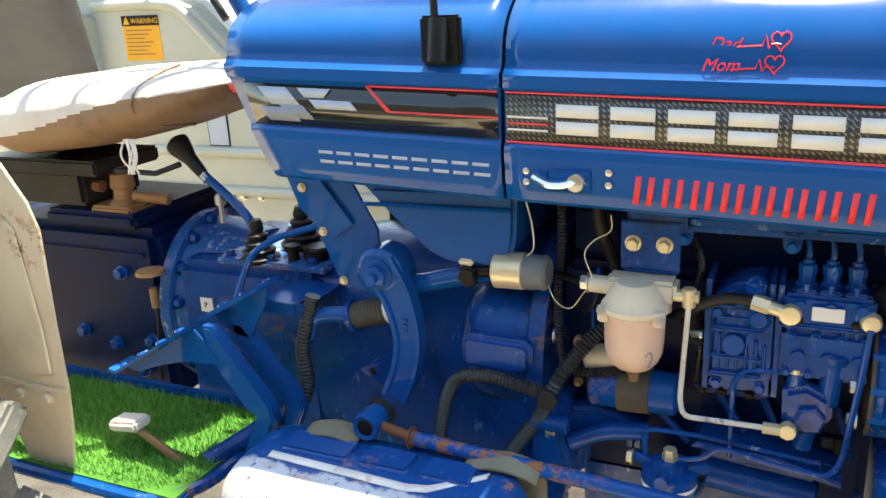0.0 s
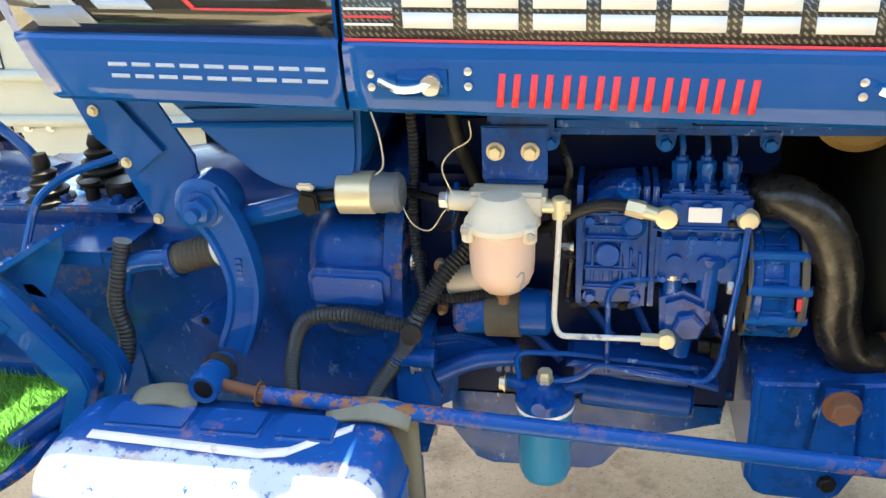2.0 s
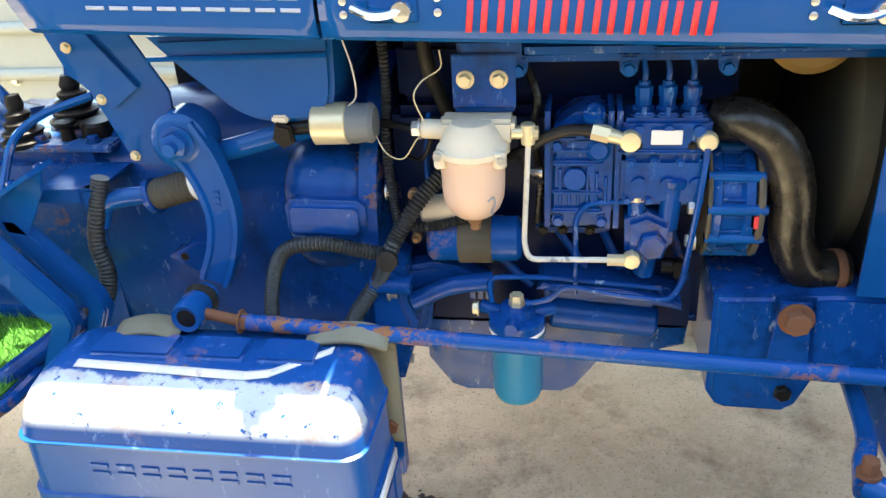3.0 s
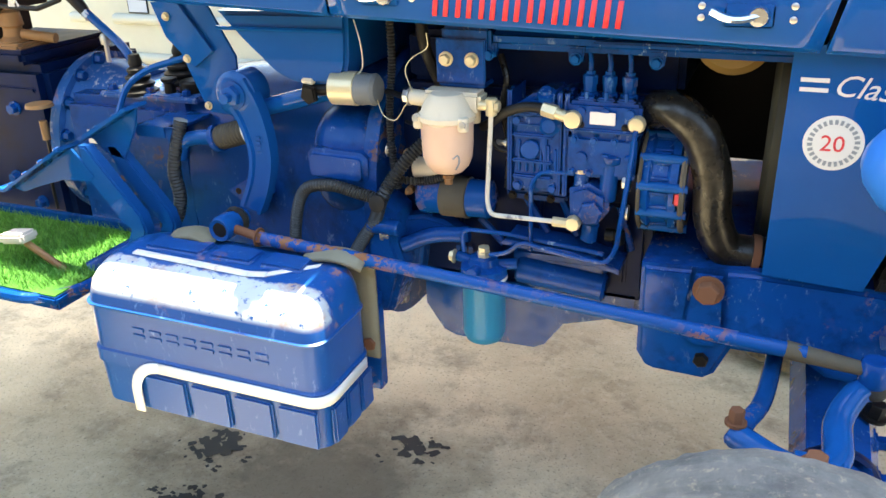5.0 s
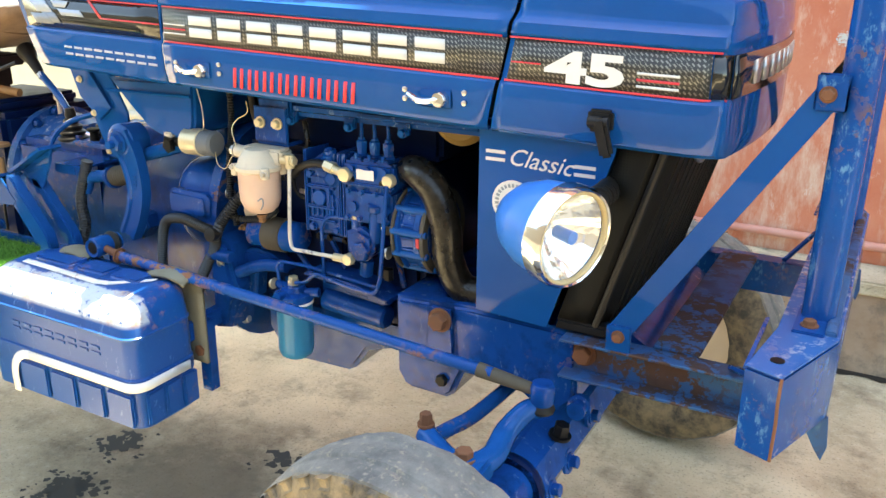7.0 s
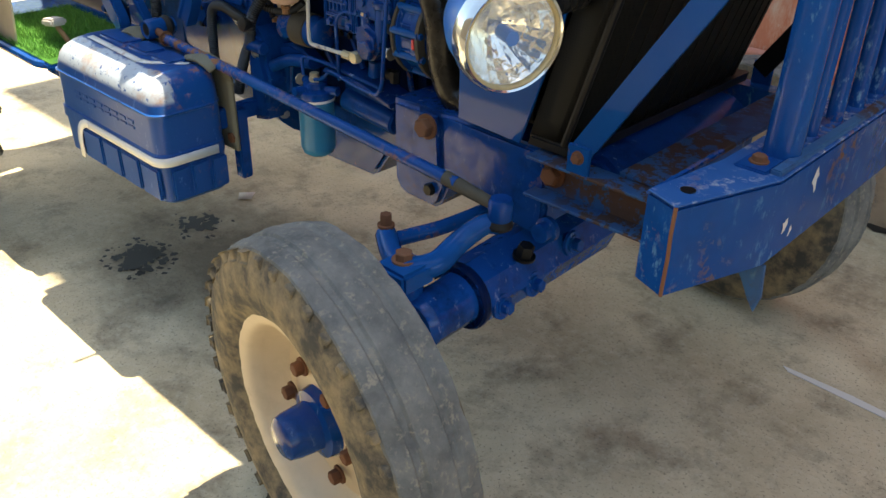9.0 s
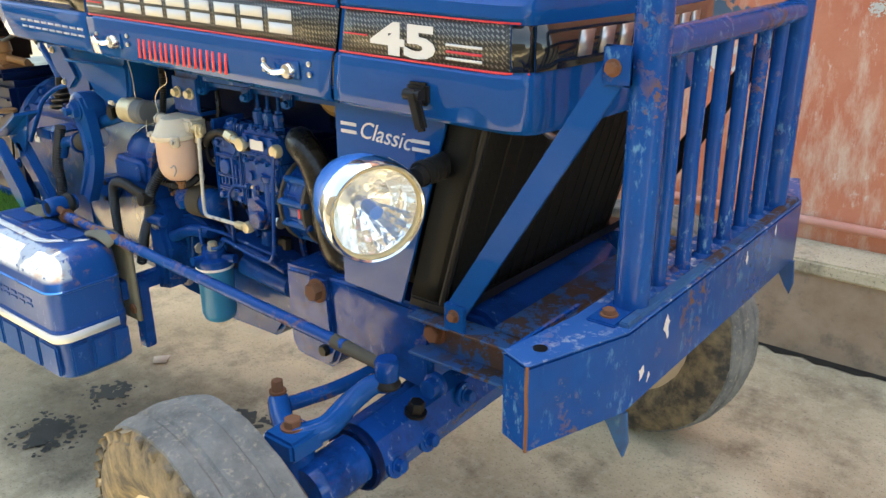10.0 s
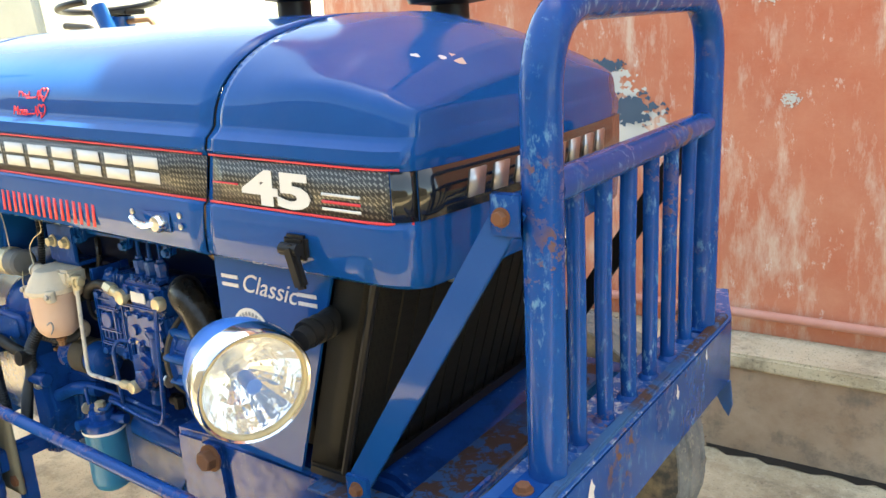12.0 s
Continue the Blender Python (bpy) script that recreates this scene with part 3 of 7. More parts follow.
SEAM_B = lambda z: 0.36 + 0.22 * (z - 1.12)
REAR = lambda z: -0.812 - 0.42 * (min(z, 1.335) - 1.156)
def x_mid(s, z):
    t = (s + 0.398) / (0.375 + 0.398)
    return -0.398 + t * (SEAM_B(z) - 0.004 + 0.398)
def x_rear(s, z):
    t = (s + 0.88) / (0.88 - 0.404)
    return REAR(z) + t * (-0.404 - REAR(z))
def x_front(s, z):
    t = (s - 0.385) / (0.748 - 0.385)
    a = SEAM_B(z) + 0.004
    return a + t * (0.748 - a)

bm = B(); add_grid(bm, hood_section(x_rear, np.linspace(-0.88, -0.404, 14)))
hood_rear = part("rear_hood", bm, M["hood"], tractor, "glossy blue rear hood panel", thick=0.004)
bm = B(); add_grid(bm, hood_section(x_mid, np.linspace(-0.398, 0.375, 24)))
hood_main = part("hood", bm, M["hood"], tractor, "glossy blue engine hood", thick=0.004)
bm = B()
V = add_grid(bm, hood_section(x_front, [0.385 + 0.275 * i / 16 for i in range(17)] + [0.67, 0.68, 0.69, 0.70, 0.71, 0.72, 0.728, 0.735, 0.74, 0.744, 0.748]))
last = V[-1]
k = (len(last) + 1) // 2
rows = []
for i in range(k - 1):
    a, c = last[i].co, last[-1 - i].co
    row = [last[i]]
    for j in range(1, 12):
        t = j / 12
        p = a.lerp(c, t)
        p.x += 0.022 * (1 - (2 * t - 1) ** 2) * (1 if i < 11 else max(0.0, 1 - (i - 10) / 26))
        row.append(bm.verts.new(p))
    rows.append(row + [last[-1 - i]])
for a, c in zip(rows, rows[1:]):
    for j in range(12):
        bm.faces.new((a[j], a[j + 1], c[j + 1], c[j]))
top_v = last[k - 1]
for j in range(12):
    bm.faces.new((rows[-1][j], rows[-1][j + 1], top_v))
bmesh.ops.recalc_face_normals(bm, faces=bm.faces)
cowl = part("front_cowl", bm, M["hood"], tractor, "glossy blue front cowl with rounded corners", thick=0.003)


def band(bm, x0, x1, z0, z1, off=0.0045, seg=6, slant0=0.0, slant1=0.0):
    """A thin strip on the hood's side between two heights (taken at the rear seam)."""
    rows = []
    for z in (z0, z1):
        row = []
        for i in range(seg + 1):
            x = x0 + (x1 - x0) * i / seg
            xx = x + (slant0 * (1 - i / seg) + slant1 * i / seg) * (z - z0)
            row.append(Vector((xx, y_side(xx) + off, z + dz(xx))))
        rows.append(row)
    add_grid(bm, rows)
    return bm


def strip(name, x0, x1, z0, z1, mat, parent, label="", off=0.0030, seg=6, s0=0.0, s1=0.0):
    return part(name, band(B(), x0, x1, z0, z1, off, seg, s0, s1), mat, parent, label, thick=0.0012)


strip("decal_band", -0.835, -0.407, 1.2285, 1.2945, M["gloss_black"], hood_rear, "glossy black decal band with grey chevrons", s0=-0.3)
strip("decal_band", -0.395, 0.378, 1.2285, 1.2945, M["carbon"], hood_main, "black carbon-weave decal band with white lettering bars", s1=0.2)
strip("decal_band", 0.392, 0.722, 1.2285, 1.2945, M["carbon"], cowl, "black carbon-weave decal band with white number", s0=0.2, seg=14)
for x0, x1, pa in ((-0.62, -0.407, hood_rear), (-0.395, 0.382, hood_main), (0.396, 0.735, cowl)):
    strip("red_line", x0, x1, 1.2955, 1.2985, M["red"], pa, "thin red pinstripe", off=0.0018, seg=12)
for x0, x1, pa in ((-0.395, 0.378, hood_main), (0.388, 0.745, cowl)):
    strip("red_line", x0, x1, 1.2245, 1.2280, M["red"], pa, "thin red pinstripe", off=0.0018, seg=12)
strip("red_line", -0.585, -0.407, 1.2580, 1.2610, M["red"], hood_rear, "thin red pinstripe", off=0.0012)
bm = B()
a = [Vector((x, y_side(x) + 0.0012, z + dz(x))) for x, z in ((-0.622, 1.2955), (-0.618, 1.2985), (-0.582, 1.2610), (-0.588, 1.2580))]
bm.faces.new([bm.verts.new(p) for p in a])
part("red_line", bm, M["red"], hood_rear, "thin red pinstripe", thick=0.001)
strip("chevron", -0.80, -0.745, 1.262, 1.290, M["silver"], hood_rear, "grey chevron decal", off=0.0012, s0=-0.9, s1=-0.9)
strip("chevron", -0.765, -0.72, 1.240, 1.262, M["grey"], hood_rear, "grey chevron decal", off=0.0012, s0=-0.9, s1=-0.9)
strip("chevron", -0.805, -0.745, 1.236, 1.258, M["grey"], hood_rear, "grey chevron decal", off=0.0010, s0=-0.9, s1=-0.9)
strip("chevron", -0.715, -0.640, 1.258, 1.272, M["silver"], hood_rear, "grey chevron decal", off=0.0012, s0=-0.9, s1=-0.9)
strip("chevron", -0.735, -0.700, 1.275, 1.290, M["silver"], hood_rear, "grey chevron decal", off=0.0012, s0=-0.9, s1=0.9)
for i in range(3):
    strip("stripe", -0.393, -0.333, 1.243 + 0.009 * i, 1.246 + 0.009 * i, (M["white"], M["red"], M["white"])[i], hood_main, "thin decal stripe", off=0.0012)
    strip("stripe", 0.612, 0.678, 1.236 + 0.010 * i, 1.240 + 0.010 * i, (M["white"], M["red"], M["white"])[i], cowl, "thin decal stripe", off=0.0012)
strip("stripe", 0.40, 0.452, 1.256, 1.2585, M["red"], cowl, "thin decal stripe", off=0.0012)

# maker's lettering as plain white bars, one set a letter
LET = [-0.321 + 0.0765 * i for i in range(8)]
for x in LET:
    bm = band(band(B(), x, x + 0.060, 1.265, 1.283, 0.0010, 2), x, x + 0.060, 1.241, 1.259, 0.0010, 2)
    part("letter_bar", bm, M["white"], hood_main, "white lettering bars", thick=0.0012)
for i in range(9):
    x = -0.715 + 0.0335 * i
    part("letter_bar", band(band(B(), x, x + 0.026, 1.172, 1.177, -0.0008, 1), x - 0.002, x + 0.024, 1.187, 1.192, -0.0008, 1), M["silver"], hood_rear, "pale lettering bar", thick=0.0008)
for i in range(8):
    x = -0.212 + 0.0385 * i
    part("red_bar", band(band(B(), x, x + 0.008, 1.150, 1.190, -0.0008, 1, 0.1, 0.1), x + 0.018, x + 0.026, 1.150, 1.190, -0.0008, 1, 0.1, 0.1), M["redpaint"], hood_main, "red hand-painted bar", thick=0.0008)


def side_text(s, size, x, z, mat, parent, name, label, off=-0.002, shear=0.0, tilt=-1.9):
    z += dz(x)
    m = Matrix.Translation((x, y_side(x) + off, z)) @ Matrix.Rotation(radians(-tilt), 4, "Y") @ SIDE
    return part(name, text_mesh(s, size, m, 0.0006, shear), mat, parent, label)

bm = text_mesh("45", 0.083, Matrix.Translation((0.462, y_side(0.5) + 0.0015, 1.235 + dz(0.5))) @ Matrix.Rotation(radians(1.9), 4, "Y") @ SIDE @ Matrix.Diagonal((1.60, 0.80, 1, 1)), 0.0006, bold=0.0035)
part("number", bm, M["white"], cowl, "white model number decal")
side_text("Dad", 0.022, -0.122, 1.360, M["redpaint"], hood_main, "lettering", "red handwritten word", -0.004 + 0.022, 0.35)
side_text("Mom", 0.022, -0.130, 1.334, M["redpaint"], hood_main, "lettering", "red handwritten word", -0.002 + 0.010, 0.35)

def hood_z(x, y):
    pr = hood_profile(x)[11:]
    return interp(y, [q[0] for q in pr], [q[1] for q in pr])
def hood_y(x, z):
    pr = [q for q in hood_profile(x) if q[1] > 1.25]
    return interp(z, [q[1] for q in pr], [q[0] for q in pr])
for hx, hz in ((-0.036, 1.360), (-0.042, 1.332)):
    pts = []
    for a in np.linspace(0, 2 * math.pi, 22):
        qx, qz = 0.0009 * 16 * math.sin(a) ** 3 * 0.8, 0.0008 * (13 * math.cos(a) - 5 * math.cos(2 * a) - 2 * math.cos(3 * a) - math.cos(4 * a))
        pts.append((hx + qx, hood_y(hx + qx, hz + qz) - 0.0042, hz + qz))
    bm = B(); add_tube(bm, pts, 0.0011, 5)
    zig = [(-0.052, -0.007), (-0.022, -0.006), (-0.018, 0.006), (-0.014, -0.010), (-0.011, -0.004), (0.0, -0.005)]
    add_tube(bm, [(hx + a, hood_y(hx + a, hz + c) - 0.0042, hz + c) for a, c in zig], 0.0011, 5)
    part("heart_scribble", bm, M["redpaint"], hood_main, "red hand-drawn heart outline")

random.seed(17)
for cx, cy, cz, r_, mt in ((0.71, -0.179, 1.383, 0.010, "bowl"), (0.70, -0.20, 1.385, 0.006, "white"), (0.67, -0.224, 1.393, 0.006, "white"), (0.45, -0.271, 1.402, 0.005, "white"), (0.47, -0.235, 1.421, 0.006, "cream")):
    bm = B()
    ring_ = [(cx + r_ * random.uniform(0.5, 1.2) * math.cos(q) * 1.4, cy + r_ * random.uniform(0.5, 1.2) * math.sin(q)) for q in np.linspace(0, 6.28, 10)[:-1]]
    bm.faces.new([bm.verts.new((a_, c_, hood_z(a_, c_) + 0.005)) for a_, c_ in ring_])
    part("paint_chip", bm, M[mt], cowl, "chipped paint spot")

# black band round the front with raised lettering bars
def front_pt(y, z, off):
    yn = y_side(0.748)
    t = (y - yn) / (2 * CY - 2 * yn)
    return Vector((0.748 + 0.022 * (1 - (2 * t - 1) ** 2) + off, y, z))
bm = B()
zb, zt = 1.2285 + dz(0.75), 1.2945 + dz(0.75)
add_grid(bm, [[front_pt(y, z, 0.0025) for y in np.linspace(-0.345, 2 * CY + 0.345, 14)] for z in (zb, zt)])
part("decal_band", bm, M["gloss_black"], cowl, "glossy black front band", thick=0.003)
bm = B()
band(bm, 0.724, 0.748, 1.2285, 1.2945, 0.0028, 6)
part("decal_band", bm, M["gloss_black"], cowl, "glossy black front band", thick=0.0012)
for i in range(8):
    y = -0.255 + 0.058 * i
    bm = B()
    add_grid(bm, [[front_pt(y + q + 0.25 * (z - zb), z, 0.005) for q in (0, 0.034)] for z in (zb + 0.014, zt - 0.014)])
    part("letter_bar", bm, M["steel"], cowl, "raised silver lettering bar", thick=0.004)

# hood latches: handle, boss, screws
def hood_latch(x, z, parent):
    y = y_side(x) - 0.002
    bm = B(); add_box(bm, (x - 0.045, y - 0.001, z - 0.016), (x + 0.020, y + 0.003, z + 0.018), 0.003)
    plate = part("latch_recess", bm, M["hood"], parent, "recessed latch plate")
    bm = B()
    add_lathe(bm, (x, y, z), (0, -1, 0), [(0, 0.015), (0.012, 0.015), (0.017, 0.012), (0.018, 0)], 20)
    add_tube(bm, curve_pts([(x, y - 0.012, z + 0.002), (x - 0.02, y - 0.016, z - 0.003), (x - 0.04, y - 0.018, z - 0.002), (x - 0.062, y - 0.012, z + 0.006)]), 0.006, 8)
    part("latch_handle", bm, M["chrome"], parent, "chrome hood latch handle")
    for sx, sz in ((-0.076, 0.012), (-0.076, -0.004), (0.044, 0.014), (0.044, -0.004)):
        bm = B(); add_lathe(bm, (x + sx, y, z + sz), (0, -1, 0), [(0, 0.005), (0.002, 0.005), (0.003, 0.003), (0.003, 0)], 10)
        part("screw", bm, M["steel"], parent, "small steel screw")
hood_latch(-0.289, 1.173, hood_main)
hood_latch(0.271, 1.158, hood_main)

# hinge plate with a black rod on the rear panel
bm = B(); add_box(bm, (-0.525, -0.388, 1.335), (-0.462, -0.374, 1.405), 0.004)
add_cyl(bm, (-0.494, -0.397, 1.34), (-0.494, -0.385, 1.40), 0.016)
add_tube(bm, [(-0.497, -0.392, 1.37), (-0.503, -0.392, 1.62)], 0.006, 8)
part("antenna_mount", bm, M["black"], hood_rear, "black rod in a bolted black bracket")

# rubber cowl latch
bm = B()
add_box(bm, (0.540, -0.392, 1.128), (0.582, -0.377, 1.164), 0.005)
add_cyl(bm, (0.545, -0.398, 1.146), (0.578, -0.398, 1.146), 0.009, n=12)
add_box(bm, (-0.011, -0.008, -0.055), (0.011, 0.007, 0.010), 0.005, 2, Matrix.Translation((0.566, -0.401, 1.144)) @ Matrix.Rotation(radians(-16), 4, "Y"))
part("rubber_latch", bm, M["black"], cowl, "black rubber hold-down latch")

# exhaust stub and its rain skirt
bm = B()
add_lathe(bm, (0.50, 0.12, 1.44), (0, 0, 1), [(0, 0.035), (0.03, 0.035), (0.035, 0.075), (0.05, 0.082), (0.045, 0.04), (0.6, 0.038)], 24)
part("exhaust_pipe", bm, M["black"], tractor, "black vertical exhaust pipe with a collar")
bm = B()
add_lathe(bm, (0.12, 0.11, 1.45), (0, 0, 1), [(0, 0.035), (0.05, 0.035), (0.055, 0.06), (0.15, 0.06)], 20)
part("air_intake", bm, M["black"], tractor, "black air intake cap on the hood")

# ---- radiator side sheet, grille ----
bm = B()
add_prism(bm, [(0.322, 1.115), (0.322, 0.752), (0.468, 0.745), (0.575, 1.085), (0.578, 1.11)], -0.338, -0.332)
sheet = part("side_sheet", bm, M["hood"], tractor, "blue radiator side sheet")
bm = B(); add_prism(bm, [(0.322, 1.115), (0.322, 0.752), (0.468, 0.745), (0.578, 1.11)], 2 * CY + 0.332, 2 * CY + 0.338)
part("side_sheet", bm, M["hood"], tractor, "blue radiator side sheet")
m_ = Matrix.Translation((0.378, -0.3385, 1.045)) @ Matrix.Rotation(radians(4), 4, "Y") @ SIDE
part("lettering", text_mesh("Classic", 0.044, m_, 0.0006, 0.35), M["white"], sheet, "white script lettering")
for x, zz in ((0.336, 1.062), (0.505, 1.052)):
    for q in (0, 0.014):
        bm = B(); add_box(bm, (x, -0.3395, zz - q), (x + 0.038, -0.3375, zz - q + 0.006)); part("stripe", bm, M["white"], sheet, "white stripe")
bm = B(); add_lathe(bm, (0.392, -0.338, 0.975), (0, -1, 0), [(0, 0.041), (0.0012, 0.041), (0.0012, 0)], 36)
seal = part("round_sticker", bm, M["white"], sheet, "round white sticker with grey rim")
part("lettering", text_mesh("20", 0.034, Matrix.Translation((0.374, -0.3398, 0.963)) @ SIDE, 0.0004), M["red"], seal, "red number")
bm = B()
for i in range(26):
    a = 2 * math.pi * i / 26
    add_box(bm, (-0.0022, -0.0004, 0.028), (0.0022, 0.0006, 0.035), m=Matrix.Translation((0.392, -0.3396, 0.975)) @ Matrix.Rotation(a, 4, "Y"))
part("ring_of_bars", bm, M["grey"], seal, "ring of small grey bars")

# grille: slanted black mesh box
def gx(z):
    return 0.570 + (z - 0.76) * 0.29
bm = B()
zs = np.linspace(0.765, 1.125, 9)
ys = np.linspace(-0.325, 2 * CY + 0.325, 25)
def gp(y, z):
    u = abs(y - CY) / 0.30
    return Vector((gx(z) + 0.012 * math.cos(min(1, u) * math.pi / 2) - (0.02 * max(0, u - 0.93) / 0.07 if u > 0.93 else 0), y, z))
rows = []
for z in zs:
    rows.append([Vector((gx(z) - 0.085, -0.330, z)), Vector((gx(z) - 0.03, -0.332, z))] + [gp(y, z) for y in ys] + [Vector((gx(z) - 0.03, 2 * CY + 0.332, z)), Vector((gx(z) - 0.085, 2 * CY + 0.330, z))])
add_grid(bm, rows)
grille = part("grille", bm, M["mesh"], tractor, "black perforated radiator grille", thick=0.004)
for y in np.linspace(-0.28, 2 * CY + 0.28, 14):
    bm = B(); add_tube(bm, [gp(y, z) + Vector((0.002, 0, 0)) for z in zs], 0.0028, 6)
    part("rib", bm, M["mesh"], grille)
bm = B(); add_tube(bm, [Vector((gx(z) - 0.012, -0.331, z)) for z in zs], 0.007, 8); part("rib", bm, M["black"], grille)
bm = B(); add_prism(bm, [(0.485, 0.748), (0.588, 0.748), (0.592, 0.768), (0.49, 0.768)], -0.338, 2 * CY + 0.338, 0.004)
part("bottom_frame", bm, M["black"], grille, "black bottom frame")
bm = B()
for side in (-1, 1):
    add_tube(bm, round_path([(gx(1.05) + 0.02, CY + side * 0.19, 1.085), (gx(1.05) + 0.025, CY + side * 0.15, 1.05), (gx(1.08) + 0.022, CY + side * 0.08, 1.075), (gx(1.08) + 0.022, CY, 1.095)], 0.02), 0.006, 8)
part("emblem", bm, M["steel"], grille, "silver winged emblem outline")
# radiator core and shroud behind
bm = B(); add_box(bm, (0.36, -0.29, 0.76), (0.47, 0.24, 1.10), 0.01)
part("radiator", bm, M["dark"], tractor, "black radiator core behind the grille")
bm = B(); add_lathe(bm, (0.30, CY, 0.93), (1, 0, 0), [(0, 0.235), (0.01, 0.25), (0.07, 0.25)], 40)
part("fan_shroud", bm, M["shroud"], tractor, "round dusty olive-grey fan shroud")

# ---- headlight ----
def headlight(c, side):
    c = Vector(c)
    d = Vector((0.92, -0.37 * side, -0.08)).normalized()
    bm = B()
    prof = [(-0.145, 0.0), (-0.143, 0.018), (-0.132, 0.038), (-0.105, 0.060), (-0.07, 0.0735), (-0.035, 0.0785), (-0.008, 0.079)]
    add_lathe(bm, c, d, prof, 36, closed=False)
    shell = part("headlight", bm, M["lampblue"], tractor, "round blue headlight with a chrome rim")
    bm = B()
    add_lathe(bm, c, d, [(-0.024, 0.079), (-0.022, 0.0835), (0.000, 0.0840), (0.008, 0.0825), (0.013, 0.0795), (0.011, 0.0765), (0.002, 0.0762)], 40, closed=False)
    part("rim", bm, M["chrome"], shell, "dented chrome lamp rim")
    bm = B(); add_lathe(bm, c, d, [(0.002, 0.0765), (0.0095, 0.0765), (0.0105, 0.074), (0.008, 0.0715), (0.002, 0.0712)], 40, closed=False)
    part("seal", bm, M["lampseal"], shell, "yellowed lamp seal ring")
    bm = B()
    add_lathe(bm, c, d, [(-0.062, 0.0), (-0.058, 0.016), (-0.050, 0.030), (-0.038, 0.046), (-0.022, 0.060), (-0.002, 0.0735)], 26, closed=False)
    part("reflector", bm, M["reflector"], shell, "faceted mirrored lamp bowl", sharp=4)
    bm = B()
    add_lathe(bm, c, d, [(0.0215, 0), (0.019, 0.03), (0.012, 0.055), (0.002, 0.0725)], 36, closed=False)
    lens = part("lens", bm, M["glass"], shell, "clear round lamp glass")
    lens.visible_shadow = False
    bm = B(); add_cyl(bm, c + d * -0.03, c + d * 0.006, 0.011)
    part("bulb_cap", bm, M["lampblue"], shell, "blue bulb cap")
    bm = B()
    add_tube(bm, [c + Vector((0.01, 0.085 * side, 0.035)), c + Vector((0.005, 0.165 * side, 0.045))], [0.017, 0.019], 14, ribs=0)
    for q in (0.1, 0.12, 0.14):
        add_tube(bm, [c + Vector((0.008, q * side, 0.038)), c + Vector((0.007, (q + 0.012) * side, 0.04))], 0.0215, 14)
    part("stub", bm, M["rubber"], shell, "black ribbed mounting sleeve")
    return shell
headlight((0.560, -0.492, 0.980), 1)
headlight((0.560, 2 * CY + 0.492, 0.980), -1)

# ---- front support casting ----
bm = B()
add_prism(bm, [(0.132, 0.738), (0.134, 0.565), (0.150, 0.540), (0.165, 0.534), (0.250, 0.532), (0.268, 0.545), (0.290, 0.598), (0.400, 0.600), (0.44, 0.575), (0.50, 0.570), (0.53, 0.60), (0.53, 0.742), (0.30, 0.747), (0.235, 0.742)], -0.330, 2 * CY + 0.33, 0.010, 3)
support = part("front_support", bm, M["engine"], tractor, "blue cast front support with large rusty bolts")
bm = B(); add_prism(bm, [(0.215, 0.745), (0.205, 0.62), (0.225, 0.60), (0.265, 0.60), (0.280, 0.62), (0.272, 0.745)], -0.341, -0.325, 0.008)
part("boss", bm, M["engine"], support)
# the smaller near-black head stands in for a dark hole in the casting
for p, r in (((0.245, -0.341, 0.713), 0.019), ((0.245, -0.320, 0.575), 0.013)):
    bm = B(); add_hex(bm, p, (0, -1, 0), r, 0.022); part("bolt", bm, M["rust"] if r > 0.015 else M["dark"], support, "hexagon bolt head, the dark one standing in for a hole")
bm = B(); add_lathe(bm, (0.541, -0.325, 0.597), (0, -1, 0), [(0, 0.024), (0.01, 0.024), (0.012, 0.018), (0.03, 0.018), (0.032, 0)], 18)
part("pivot_bolt", bm, M["engine"], support)
# sloping deck between the grille and the bull bar
bm = B(); add_prism(bm, [(0.50, 0.735), (0.60, 0.735), (0.66, 0.70), (0.66, 0.64), (0.50, 0.60)], -0.27, 2 * CY + 0.27, 0.012)
part("nose_casting", bm, M["engine"], tractor, "blue cast nose below the grille")

# ---- front axle ----
AX = 0.455
bm = B()
A0, A1 = Vector((AX + 0.01, CY, 0.50)), Vector((AX + 0.01, -0.455, 0.478))
for s in (-1, 1):
    end = Vector((AX + 0.01, CY + s * 0.455, 0.482))
    d = (end - A0).normalized()
    add_tube(bm, [A0 + d * 0.05, A0 + d * 0.25, end], [0.072, 0.068, 0.064], 8)
axle = part("front_axle", bm, M["engine"], tractor, "blue tubular front axle beam")
for s in (-1, 1):
    end = Vector((AX + 0.01, CY + s * 0.455, 0.482))
    d = (end - A0).normalized()
    bm = B(); add_lathe(bm, end - d * 0.018, d, [(0, 0.0645), (0.003, 0.0665), (0.014, 0.0665), (0.018, 0.062), (0.018, 0.05)], 28)
    part("collar", bm, M["block"], axle, "dark greasy clamp collar")
    bm = B(); add_lathe(bm, end - d * 0.05, d, [(0, 0.050), (0.145, 0.050), (0.150, 0.046), (0.165, 0.044)], 26)
    part("axle_end", bm, M["engine"], axle, "round telescoping axle end")
    for q, zz in ((0.405, 0.470), (0.315, 0.478), (0.20, 0.52)):
        p = Vector((AX + 0.070, CY + s * q, zz))
        bm = B(); add_lathe(bm, p, (1, 0, 0.15), [(0, 0.026), (0.006, 0.025), (0.007, 0.016)], 20); add_hex(bm, p + Vector((0.006, 0, 0.001)), (1, 0, 0.15), 0.013, 0.018); part("bolt", bm, M["engine"], axle)
    bm = B(); add_hex(bm, (AX + 0.06, CY + s * 0.335, 0.540), (0.2, 0, 1), 0.016, 0.028); part("stop_bolt", bm, M["dark"], axle, "black square stop bolt")

